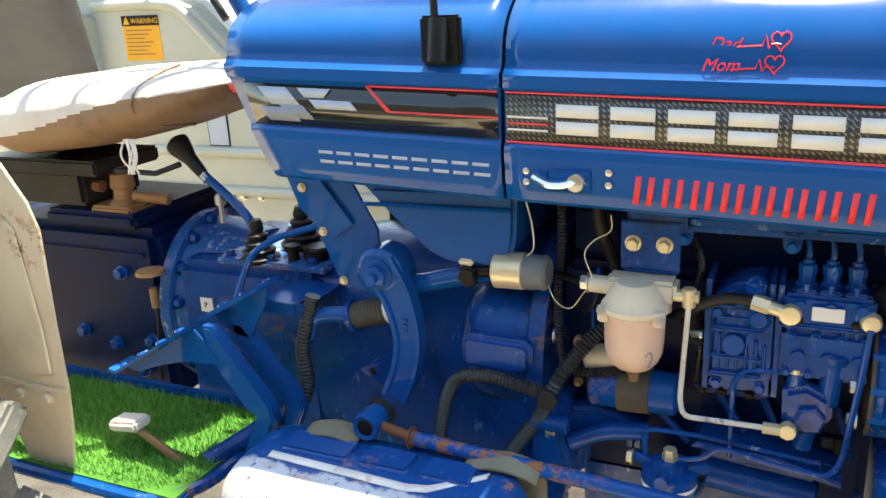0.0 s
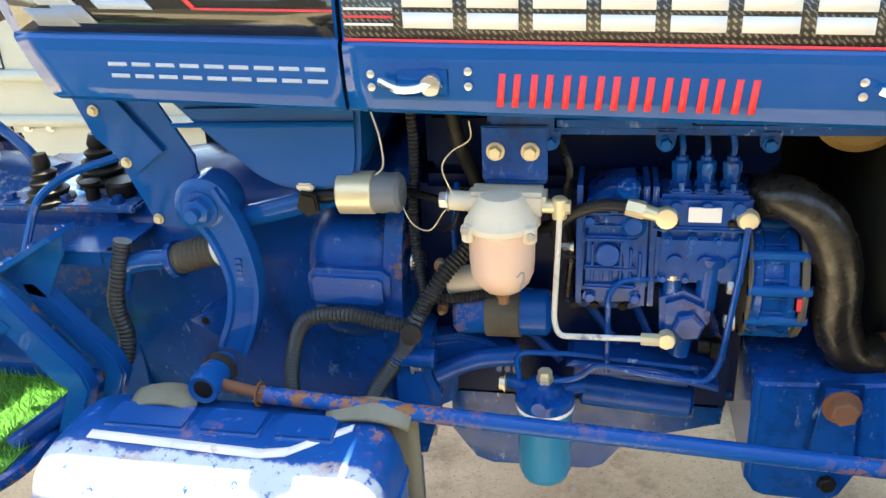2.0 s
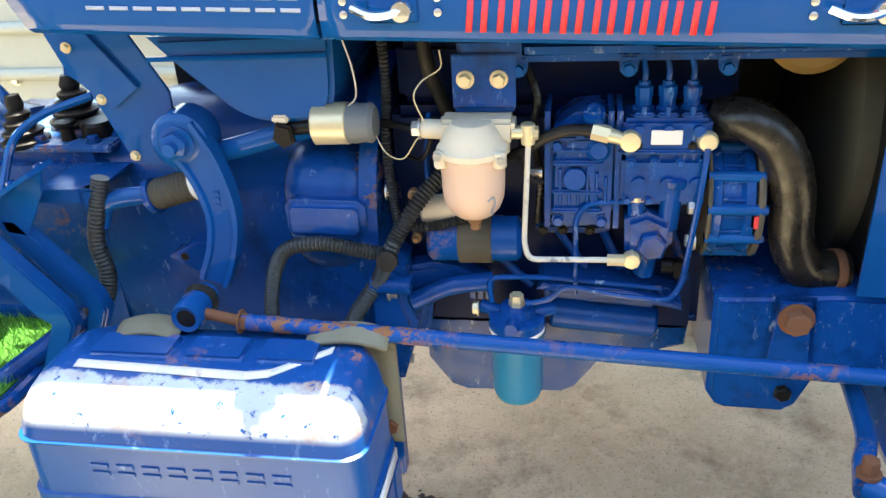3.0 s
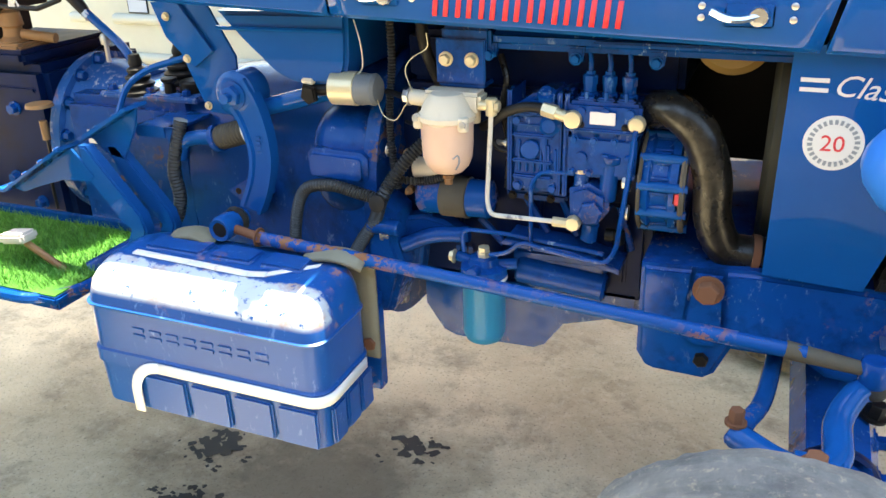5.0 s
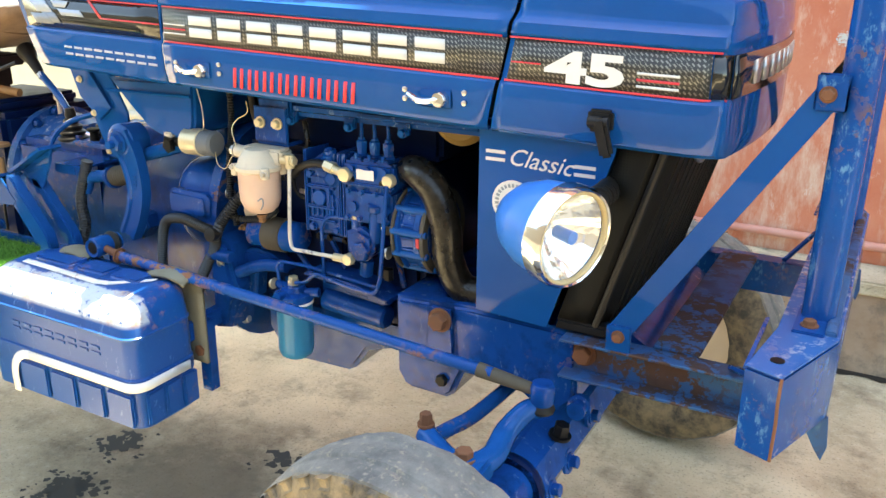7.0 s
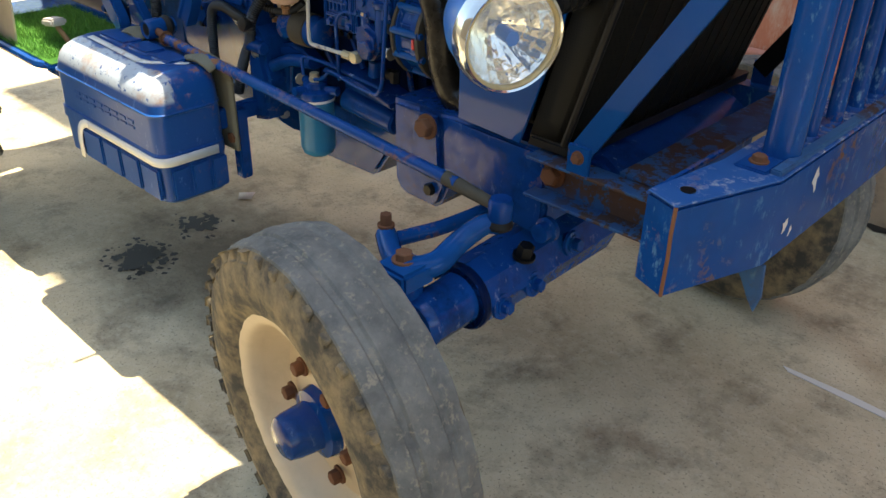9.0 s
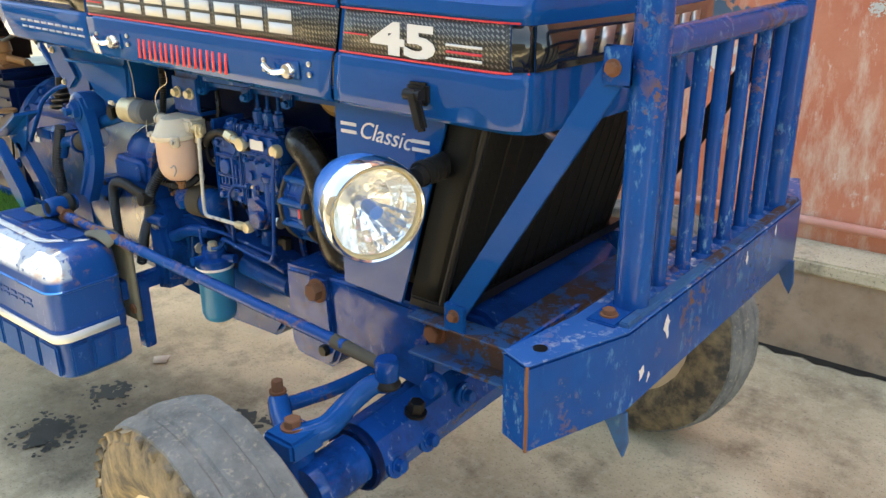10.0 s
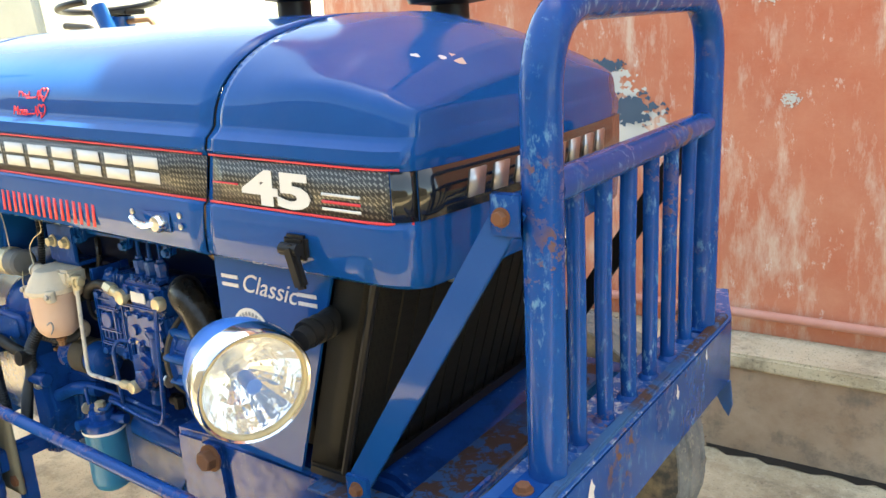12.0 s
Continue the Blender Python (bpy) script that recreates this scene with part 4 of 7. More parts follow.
# steering arm, track rod and drag link
def knuckle(s):
    Y = lambda y: CY + s * (CY - y) if s > 0 else y
    bm = B()
    add_cyl(bm, (0.43, Y(-0.576), 0.36), (0.43, Y(-0.576), 0.545), 0.030, n=20, bevel=0.004)
    kn = part("steering_knuckle", bm, M["engine"], tractor, "blue steering knuckle with king pin")
    bm = B()
    add_box(bm, (0.392, min(Y(-0.62), Y(-0.545)), 0.545), (0.468, max(Y(-0.62), Y(-0.545)), 0.585), 0.006)
    pts = curve_pts([(0.43, Y(-0.585), 0.567), (0.455, Y(-0.53), 0.572), (0.455, Y(-0.47), 0.592), (0.475, Y(-0.43), 0.618), (0.495, Y(-0.413), 0.620)])
    add_tube(bm, pts, [0.024 - 0.006 * i / (len(pts) - 1) for i in range(len(pts))], 10)
    pts = curve_pts([(0.43, Y(-0.585), 0.567), (0.37, Y(-0.555), 0.565), (0.315, Y(-0.518), 0.568)])
    add_tube(bm, pts, 0.021, 10)
    part("steering_arm", bm, M["blue"], kn, "forged blue steering arm")
    bm = B(); add_hex(bm, (0.425, Y(-0.578), 0.585), (0, 0, 1), 0.016, 0.018); part("nut", bm, M["rust"], kn, "rusty nut")
    bm = B(); add_hex(bm, (0.315, Y(-0.518), 0.586), (0, 0, 1), 0.012, 0.026); part("nut", bm, M["rust"], kn, "rusty nut")
    bm = B(); add_hex(bm, (0.392, Y(-0.60), 0.562), (-1, 0, 0), 0.009, 0.014); part("nut", bm, M["steel"], kn, "steel nut")
    return kn
kn_near = knuckle(-1)
knuckle(1)
bm = B()
add_tube(bm, curve_pts([(0.315, -0.518, 0.555), (0.33, -0.46, 0.552), (0.355, -0.36, 0.555), (0.37, CY, 0.555), (0.355, 2 * CY + 0.36, 0.555), (0.315, 2 * CY + 0.518, 0.555)]), 0.015, 10)
part("track_rod", bm, M["blue"], tractor, "blue bent track rod between the wheels")
bm = B()
add_tube(bm, [(-0.56, -0.437, 0.735), (0.40, -0.420, 0.669)], 0.0125, 14)
drag = part("drag_link", bm, M["rod"], tractor, "long blue drag link with rust patches")
bm = B(); add_tube(bm, [(-0.622, -0.424, 0.739), (-0.55, -0.437, 0.734)], 0.009, 10); add_hex(bm, (-0.560, -0.437, 0.735), (1, 0, -0.07), 0.014, 0.012)
part("threaded_end", bm, M["rust"], drag, "rusty threaded end")
bm = B(); add_tube(bm, [(0.37, -0.4205, 0.671), (0.482, -0.415, 0.656)], [0.0145, 0.011], 12); part("threaded_end", bm, M["rusthose"], drag, "brown greasy sleeve end")
bm = B()
add_lathe(bm, (-0.642, -0.400, 0.741), (0, -1, 0), [(-0.03, 0.020), (0, 0.023), (0.010, 0.025), (0.040, 0.025), (0.047, 0.022), (0.045, 0.018), (0.041, 0.0)], 24)
part("ball_joint", bm, M["blue"], drag, "round blue ball joint")
bm = B(); add_lathe(bm, (-0.642, -0.4412, 0.741), (0, -1, 0), [(0, 0.0175), (0.003, 0.017), (0.004, 0)], 20); part("cap", bm, M["dark"], drag, "dark greasy joint cap")
bm = B(); add_lathe(bm, (-0.642, -0.375, 0.741), (0, -1, 0), [(0, 0.02), (0.012, 0.028), (0.024, 0.024)], 20); part("dust_boot", bm, M["rubber"], drag, "rubber dust boot")
bm = B()
add_lathe(bm, (0.497, -0.413, 0.630), (0, 0, 1), [(0.0, 0.019), (0.006, 0.0225), (0.036, 0.0225), (0.042, 0.019), (0.043, 0.010), (0.040, 0)], 24)
part("ball_joint", bm, M["engine"], drag, "blue ball joint")
bm = B(); add_lathe(bm, (0.497, -0.413, 0.612), (0, 0, 1), [(0, 0.015), (0.003, 0.022), (0.009, 0.0245), (0.015, 0.022), (0.020, 0.019)], 20); part("dust_boot", bm, M["rubber"], drag, "black rubber dust boot")

# ---- front wheels ----
R, W = 0.342, 0.172
def wheel(cx, cy, s, toe=0.0):
    """s: -1 for the side that faces the viewer."""
    o = Vector((cx, cy, R))
    ax = Vector((math.sin(radians(toe)), s * math.cos(radians(toe)), -0.03))
    ax.normalize()
    h, g = W / 2, R / 0.365
    bm = B()
    prof = [(-h + 0.022, 0.215), (-h + 0.004, 0.25), (-h, 0.285), (-h + 0.006, 0.325), (-h + 0.018, 0.350)]
    tread = []
    for a, r in ((-0.066, 0.355), (-0.040, 0.361), (-0.036, 0.3575), (-0.026, 0.3575), (-0.022, 0.3635), (-0.010, 0.3645), (-0.003, 0.365), (0.003, 0.365), (0.010, 0.3645), (0.022, 0.3635), (0.026, 0.3575), (0.036, 0.3575), (0.040, 0.361), (0.066, 0.355)):
        tread.append((a, r))
    prof += tread + [(h - 0.018, 0.350), (h - 0.006, 0.325), (h, 0.285), (h - 0.004, 0.25), (h - 0.022, 0.215)]
    u, w, d = basis(ax)
    n = 150
    rings = []
    random.seed(7)
    jag = [random.uniform(-0.0022, 0.0015) - 0.007 * max(0.0, noise.noise((i * 0.31, 2.0, s)) - 0.12) * 2 for i in range(n)]
    for a, r in prof:
        ring = []
        for i in range(n):
            q = 2 * math.pi * i / n
            rr = g * r + (jag[i] if 0.345 < r < 0.357 else 0.3 * jag[i] if r > 0.357 else 0) + 0.0022 * noise.noise((a * 40, i * 0.35, 1.0)) + 0.0015 * noise.noise((a * 25, i * 0.12, 4.0))
            ring.append(bm.verts.new(o + d * a + (u * math.cos(q) + w * math.sin(q)) * rr))
        rings.append(ring)
    for k_, (p, c) in enumerate(zip(rings, rings[1:])):
        for i in range(n):
            f = bm.faces.new((p[i], p[(i + 1) % n], c[(i + 1) % n], c[i]))
            f.material_index = 0 if 4 <= k_ <= 18 else 1
    bmesh.ops.recalc_face_normals(bm, faces=bm.faces)
    tyre = part("front_wheel", bm, [M["tyre"], M["sidewall"]], tractor, "worn ribbed front tyre with muddy sidewall on a cream rim")
    for i in range(40):
        q = 2 * math.pi * i / 40
        p = o + d * (h - 0.010) + (u * math.cos(q) + w * math.sin(q)) * 0.342 * g
        t = (-u * math.sin(q) + w * math.cos(q))
        rad = (u * math.cos(q) + w * math.sin(q))
        m_ = Matrix((( *t, 0), (*rad, 0), (*d, 0), (0, 0, 0, 1))).transposed()
        m_.translation = p
        bm = B(); add_box(bm, (-0.010, -0.012, -0.010), (0.010, 0.008, 0.003), 0.003, 1, m_)
        part("shoulder_lug", bm, M["sidewall"], tyre)
    bm = B()
    add_lathe(bm, o, ax, [(p_, r_ * g) for p_, r_ in [(-h + 0.02, 0.222), (h - 0.020, 0.222), (h - 0.016, 0.228), (h - 0.020, 0.212), (h - 0.030, 0.200), (h - 0.050, 0.196), (h - 0.075, 0.182), (h - 0.088, 0.165), (h - 0.082, 0.13), (h - 0.070, 0.09), (h - 0.066, 0.0)]], 56)
    rim = part("rim", bm, M["rim"], tyre, "cream painted dished steel rim")
    bm = B()
    add_lathe(bm, o, ax, [(h - 0.07, 0.066), (h - 0.05, 0.062), (h - 0.046, 0.045), (h - 0.006, 0.042), (h + 0.010, 0.038), (h + 0.016, 0.030), (h + 0.018, 0)], 28)
    hub = part("hub", bm, M["engine"], tyre, "blue hub with cap")
    for i in range(6):
        q = 2 * math.pi * i / 6
        bm = B(); add_hex(bm, o + d * (h - 0.066) + (u * math.cos(q) + w * math.sin(q)) * 0.10, ax, 0.013, 0.02)
        part("wheel_nut", bm, M["rust"], tyre, "rusty wheel nut")
    bm = B(); q = 1.9
    add_cyl(bm, o + d * (h - 0.045) + (u * math.cos(q) + w * math.sin(q)) * 0.195, o + d * (h - 0.02) + (u * math.cos(q) + w * math.sin(q)) * 0.17, 0.005)
    part("valve", bm, M["black"], tyre)
    bm = B(); add_lathe(bm, o, ax, [(-h - 0.03, 0.05), (-h + 0.06, 0.085), (h - 0.08, 0.085)], 24)
    part("hub_back", bm, M["engine"], tyre)
    return tyre
wheel(0.422, -0.748, -1, -8.8)
wheel(0.47, 2 * CY + 0.735, 1, 8.8)

# ---- bull bar: arms, bumper beam, rack ----
def channel(bm, x0, x1, y, z0, z1, s, w=0.045, t=0.006):
    """A C-section along x whose web stands at y and whose flanges point outwards (s)."""
    add_box(bm, (x0, y - t / 2, z0), (x1, y + t / 2, z1))
    for z in (z0, z1 - t):
        a, c = sorted((y, y + s * w))
        add_box(bm, (x0, a, z + 0.0002), (x1, c, z + t), 0.0015, 1)
bm = B(); channel(bm, 0.505, 0.862, -0.320, 0.665, 0.742, -1)
bull = part("bull_bar", bm, M["oldrust"], tractor, "rusty blue channel arms, beam and tube rack of the bull bar")
bm = B(); channel(bm, 0.505, 0.862, 2 * CY + 0.320, 0.665, 0.742, 1)
part("arm", bm, M["worn"], bull, "blue steel channel arm")
bm = B(); add_hex(bm, (0.540, -0.324, 0.704), (0, -1, 0), 0.018, 0.02); part("bolt", bm, M["rust"], bull, "rusty hexagon bolt")
bm = B(); add_box(bm, (0.665, -0.32, 0.742), (0.745, 2 * CY + 0.32, 0.75), 0.002)
add_box(bm, (0.665, -0.32, 0.715), (0.671, 2 * CY + 0.32, 0.742))
part("cross_plate", bm, M["oldrust"], bull, "rusty blue cross plate")
# bumper beam, chamfered at both ends, open below
out = [(0.955, -0.405), (0.898, -0.575), (0.848, -0.556), (0.868, -0.40)]
far = [(x, 2 * CY - y) for x, y in out]
bm = B(); add_prism(bm, out + far[::-1], 0.728, 0.858, 0.004, 2, "xy")
beam = part("bumper_beam", bm, M["worn"], bull, "scratched blue welded bumper beam")
bm = B(); add_prism(bm, out + far[::-1], 0.8575, 0.8608, 0.001, 1, "xy"); part("top_plate", bm, M["faded"], beam, "faded pale blue top plate")
for side in (out, far):
    p = side[1]
    bm = B(); add_tube(bm, [(p[0], p[1], 0.732), (p[0] + 0.0008, p[1], 0.79), (p[0] - 0.0005, p[1], 0.82), (p[0], p[1], 0.859)], 0.0026, 6); part("weld_seam", bm, M["rust"], beam, "rusty weld seam")
# no real opening: a near-black disc paints the shade inside the hole
bm = B(); add_lathe(bm, (0.885, -0.524, 0.8610), (0, 0, 1), [(0, 0.010), (0.0012, 0.010), (0.0012, 0)], 16); part("hole", bm, M["dark"], beam, "near-black disc painted as a drilled hole's shade")
bm = B(); add_box(bm, (0.934, -0.40, 0.858), (0.950, 2 * CY + 0.40, 0.868), 0.002); part("weld_strip", bm, M["oldrust"], beam, "rusty welded edge strip")
for s in (0, 1):
    Y = (lambda y: y) if not s else (lambda y: 2 * CY - y)
    bm = B(); add_box(bm, (0.888, min(Y(-0.41), Y(-0.295)), 0.858), (0.934, max(Y(-0.41), Y(-0.295)), 0.865), 0.002); part("foot_plate", bm, M["worn"], beam)
    bm = B(); add_hex(bm, (0.910, Y(-0.382), 0.865), (0, 0, 1), 0.010, 0.010); part("bolt", bm, M["rust"], beam, "rusty hexagon bolt")
    bm = B(); add_prism(bm, [(0.905, 0.73), (0.958, 0.73), (0.963, 0.68), (0.957, 0.655), (0.945, 0.672), (0.93, 0.70)], min(Y(-0.405), Y(-0.397)), max(Y(-0.405), Y(-0.397)), 0.001); part("fin", bm, M["oldrust"], beam, "rusty torn fin below the beam")
    bm = B(); add_box(bm, (0.845, min(Y(-0.555), Y(-0.36)), 0.853), (0.851, max(Y(-0.555), Y(-0.36)), 0.857))
    add_tube(bm, [(0.80, Y(-0.335), 0.745), (0.862, Y(-0.47), 0.80)], 0.006, 6); part("brace", bm, M["worn"], beam)
random.seed(21)
for y, z, w in ((-0.36, 0.775, 0.010), (-0.28, 0.82, 0.013), (0.05, 0.83, 0.008), (0.2, 0.84, 0.006), (-0.335, 0.76, 0.006)):
    bm = B(); bm.faces.new([bm.verts.new((0.9562, y + w * (1 + 0.6 * math.sin(3 * q + y * 50)) * math.cos(q) * 0.7, z + w * 1.5 * (1 + 0.5 * math.cos(2 * q + z * 40)) * math.sin(q))) for q in np.linspace(0, 6.28, 11)[:-1]])
    part("paint_chip", bm, M["white"], beam, "white paint splash")
# tube hoop
RX, YN, YF = 0.918, -0.330, 2 * CY + 0.335
hoop = round_path([(RX, YN, 0.86), (RX + 0.005, YN, 1.452), (RX + 0.005, YF, 1.458), (RX, YF, 0.86)], 0.12, 10)
bm = B(); add_tube(bm, hoop, 0.0255, 18)
rack = part("rack_hoop", bm, M["worn"], bull, "bent blue tube hoop, scratched and rusty")
bm = B(); add_tube(bm, [(RX + 0.002, YN + 0.02, 1.236), (RX + 0.002, YF - 0.02, 1.242)], 0.0215, 16); part("rack_crossbar", bm, M["worn"], bull, "blue tube crossbar with worn paint")
for i in range(6):
    y = YN + (YF - YN) * (i + 1) / 7
    bm = B(); add_tube(bm, [(RX + 0.002 * math.sin(i), y, 0.862), (RX, y + 0.004 * math.cos(i * 2), 1.05), (RX + 0.002, y, 1.225)], 0.0125, 12)
    add_lathe(bm, (RX, y, 0.860), (0, 0, 1), [(0, 0.019), (0.004, 0.017), (0.008, 0.0135)], 12)
    part("rack_bar", bm, M["worn"], bull, "upright blue tube bar")
for Yc, s in ((-0.355, -1), (2 * CY + 0.355, 1)):
    p0, p1 = Vector((0.605, Yc, 0.768)), Vector((0.895, Yc, 1.222))
    d = (p1 - p0).normalized(); nrm = Vector((-d.z, 0, d.x))
    bm = B()
    add_prism(bm, [(p0 + nrm * 0.020).xz[:], (p1 + nrm * 0.020).xz[:], (p1 - nrm * 0.020).xz[:], (p0 - nrm * 0.020).xz[:]], Yc - 0.004, Yc + 0.004, 0.001)
    strap = part("stay_strap", bm, M["hood"] if s < 0 else M["dark"], bull, "flat blue stay strap")
    bm = B(); add_box(bm, (0.590, Yc - 0.006 + s * 0.004, 0.740), (0.634, Yc + 0.002 + s * 0.004, 0.790), 0.002); part("strap_foot", bm, M["blue"], strap)
    bm = B(); add_box(bm, (0.868, Yc - 0.003 + s * 0.008, 1.185), (0.912, Yc + 0.003 + s * 0.008, 1.240), 0.003); part("lug", bm, M["worn"], strap, "pierced steel lug")
    for p in ((0.612, Yc + s * 0.008, 0.770), (0.885, Yc + s * 0.011, 1.210)):
        bm = B(); add_hex(bm, p, (0, s, 0), 0.009, 0.012); part("bolt", bm, M["rust"], strap, "rusty bolt")

# ---- toolbox ----
BX0, BX1, BY0, BY1, BZ0, BZ1 = -0.858, -0.338, -0.612, -0.428, 0.408, 0.715
bm = B()
def ring(z, g, f):
    x0, x1, y0, y1 = BX0 + g, BX1 - g, BY0 + f, BY1
    r = 0.035
    pts = []
    for cx, cy, a0 in ((x1 - r, y1 - r, 0), (x0 + r, y1 - r, 90), (x0 + r, y0 + r, 180), (x1 - r, y0 + r, 270)):
        for k_ in range(6):
            a = radians(a0 + 18 * k_)
            pts.append(Vector((cx + r * math.cos(a), cy + r * math.sin(a), z)))
    return pts
lev = [(BZ0, 0.020, 0.020), (BZ0 + 0.012, 0.006, 0.006), (0.508, 0.004, 0.003), (0.510, 0.0, 0.0), (0.537, 0.0, 0.0), (0.540, 0.005, 0.004), (0.628, 0.006, 0.005), (0.630, 0.002, 0.001), (0.634, 0.001, 0.000), (0.636, 0.005, 0.004), (0.655, 0.008, 0.008), (0.675, 0.012, 0.014), (0.690, 0.018, 0.027), (0.702, 0.026, 0.046), (0.709, 0.036, 0.070), (0.7125, 0.05, 0.10)]
rows = [ring(*q) for q in lev]
V = [[bm.verts.new(p) for p in row] for row in rows]
for a, c in zip(V, V[1:]):
    for i in range(len(a)):
        bm.faces.new((a[i], a[(i + 1) % len(a)], c[(i + 1) % len(a)], c[i]))
bm.faces.new(V[0][::-1]); bm.faces.new(V[-1])
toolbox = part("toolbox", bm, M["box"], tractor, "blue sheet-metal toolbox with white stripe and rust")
# pressed panels below the stripe
for i, (x0, x1) in enumerate(((-0.730, -0.636), (-0.625, -0.541), (-0.529, -0.448), (-0.436, -0.356))):
    bm = B(); add_box(bm, (x0, BY0 - 0.0035, BZ0 + 0.016), (x1, BY0 + 0.006, 0.503), 0.004); part("pressed_panel", bm, M["box"], toolbox)
for i in range(3):
    y = -0.588 + 0.052 * i
    bm = B(); add_box(bm, (BX1 - 0.008, y, BZ0 + 0.016), (BX1 + 0.0025, y + 0.043, 0.503), 0.004); part("pressed_panel", bm, M["box"], toolbox)
# white stripe: along the front, round the corner, with its turned-down start
bm = B()
o_ = 0.0025
path = [(-0.690, BY0 - o_), (-0.55, BY0 - o_), (BX1 - 0.035, BY0 - o_)] + [(BX1 - 0.035 + (0.035 + o_) * math.sin(radians(a)), BY0 + 0.035 - (0.035 + o_) * math.cos(radians(a))) for a in (15, 30, 45, 60, 75, 90)] + [(BX1 + o_, -0.462)]
add_grid(bm, [[Vector((x, y, z)) for x, y in path] for z in (0.5125, 0.5340)])
arc = [radians(a) for a in range(0, 91, 10)]
add_grid(bm, [[Vector((-0.690 - r_ * math.sin(a), BY0 - o_, 0.459 + r_ * math.cos(a))) for a in arc] + [Vector((-0.690 - r_, BY0 - o_, 0.415))] for r_ in (0.075, 0.0535)])
part("stripe", bm, M["whiteworn"], toolbox, "worn white stripe", thick=0.003)
# stripe on the lid and pressed lid panels
bm = B()
zl = lambda y: interp(y, (-0.585, -0.566, -0.542, -0.512), (0.690, 0.702, 0.709, 0.7125)) + 0.0018
for a, c in (((-0.78, -0.535), (-0.65, -0.540)), ((-0.65, -0.540), (-0.52, -0.545)), ((-0.52, -0.545), (-0.485, -0.538)), ((-0.485, -0.538), (-0.41, -0.478))):
    add_grid(bm, [[Vector((x, y + q, zl(y + q))) for x, y in (a, c)] for q in (0.0, 0.008, 0.016)])
part("lid_stripe", bm, M["whiteworn"], toolbox, "worn white stripe on the lid", thick=0.002)
for x0, x1 in ((-0.775, -0.642), (-0.628, -0.532), (-0.518, -0.425)):
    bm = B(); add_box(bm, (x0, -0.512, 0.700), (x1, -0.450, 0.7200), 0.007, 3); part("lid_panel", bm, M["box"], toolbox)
for i in range(8):
    x = -0.742 + 0.0385 * i
    bm = B(); add_box(bm, (x, BY0 + 0.0022, 0.592), (x + 0.027, BY0 + 0.010, 0.600), 0.001); add_box(bm, (x, BY0 + 0.0022, 0.579), (x + 0.027, BY0 + 0.010, 0.586), 0.001)
    part("embossed_bar", bm, M["box"], toolbox, "embossed lettering bar")
for x, w in ((-0.755, 0.10), (-0.455, 0.12)):
    bm = B()
    pts = curve_pts([(x, -0.462, 0.722), (x, -0.438, 0.731), (x, -0.418, 0.726), (x, -0.408, 0.70), (x, -0.406, 0.60), (x, -0.406, 0.50)])
    add_grid(bm, [[p + Vector((q * w + 0.02 * math.sin(q * 3.1) * (p.z - 0.6), 0, -0.012 * (2 * q - 1) ** 2 if p.z > 0.69 else 0)) for p in pts] for q in (0, 0.15, 0.35, 0.5, 0.65, 0.85, 1)]); part("strap", bm, M["strap"], toolbox, "faded grey-green rubber sheet behind the box", thick=0.008)
bm = B(); add_box(bm, (-0.40, -0.40, 0.56), (-0.37, -0.20, 0.60), 0.004); add_box(bm, (-0.37, -0.40, 0.42), (-0.34, -0.37, 0.60), 0.003); add_box(bm, (-0.80, -0.43, 0.55), (-0.37, -0.405, 0.60), 0.003)
part("bracket", bm, M["engine"], toolbox, "blue angle bracket")
bm = B(); add_hex(bm, (-0.355, -0.40, 0.53), (0, -1, 0), 0.014, 0.016); part("bolt", bm, M["rust"], toolbox, "rusty bolt")

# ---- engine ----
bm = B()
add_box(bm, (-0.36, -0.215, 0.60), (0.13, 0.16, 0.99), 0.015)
engine = part("engine_block", bm, M["block"], tractor, "greasy blue engine block, darkened to near black for bay shade")
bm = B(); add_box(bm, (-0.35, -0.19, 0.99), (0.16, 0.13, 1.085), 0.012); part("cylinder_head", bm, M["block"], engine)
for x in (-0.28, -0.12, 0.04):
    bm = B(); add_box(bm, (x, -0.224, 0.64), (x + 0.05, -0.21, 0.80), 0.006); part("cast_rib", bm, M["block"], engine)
bm = B()
add_prism(bm, [(-0.330, 0.628), (-0.330, 0.514), (-0.290, 0.456), (-0.262, 0.446), (-0.092, 0.450), (-0.070, 0.462), (-0.032, 0.516), (0.115, 0.562), (0.12, 0.635)], -0.200, 0.17, 0.010)
part("oil_pan", bm, M["engine"], engine, "blue oil pan")
bm = B(); add_box(bm, (-0.12, -0.250, 0.66), (0.06, -0.21, 0.70), 0.008); add_cyl(bm, (-0.11, -0.245, 0.655), (0.06, -0.245, 0.640), 0.028, bevel=0.005)
part("side_cover", bm, M["cast"], engine)
bm = B(); add_prism(bm, [(-0.13, 0.725), (-0.12, 0.735), (0.0, 0.728), (0.09, 0.705), (0.09, 0.695), (0.0, 0.715)], -0.30, -0.22, 0.002); part("shelf", bm, M["cast"], engine)
for i in range(5):
    bm = B(); add_box(bm, (-0.05 + 0.022 * i, -0.2512, 0.676), (-0.035 + 0.022 * i, -0.249, 0.682)); part("embossed_bar", bm, M["cast"], engine)
for i in range(3):
    bm = B(); add_box(bm, (-0.245 + 0.013 * i, -0.226, 0.66), (-0.236 + 0.013 * i, -0.2235, 0.675)); part("embossed_bar", bm, M["cast"], engine)
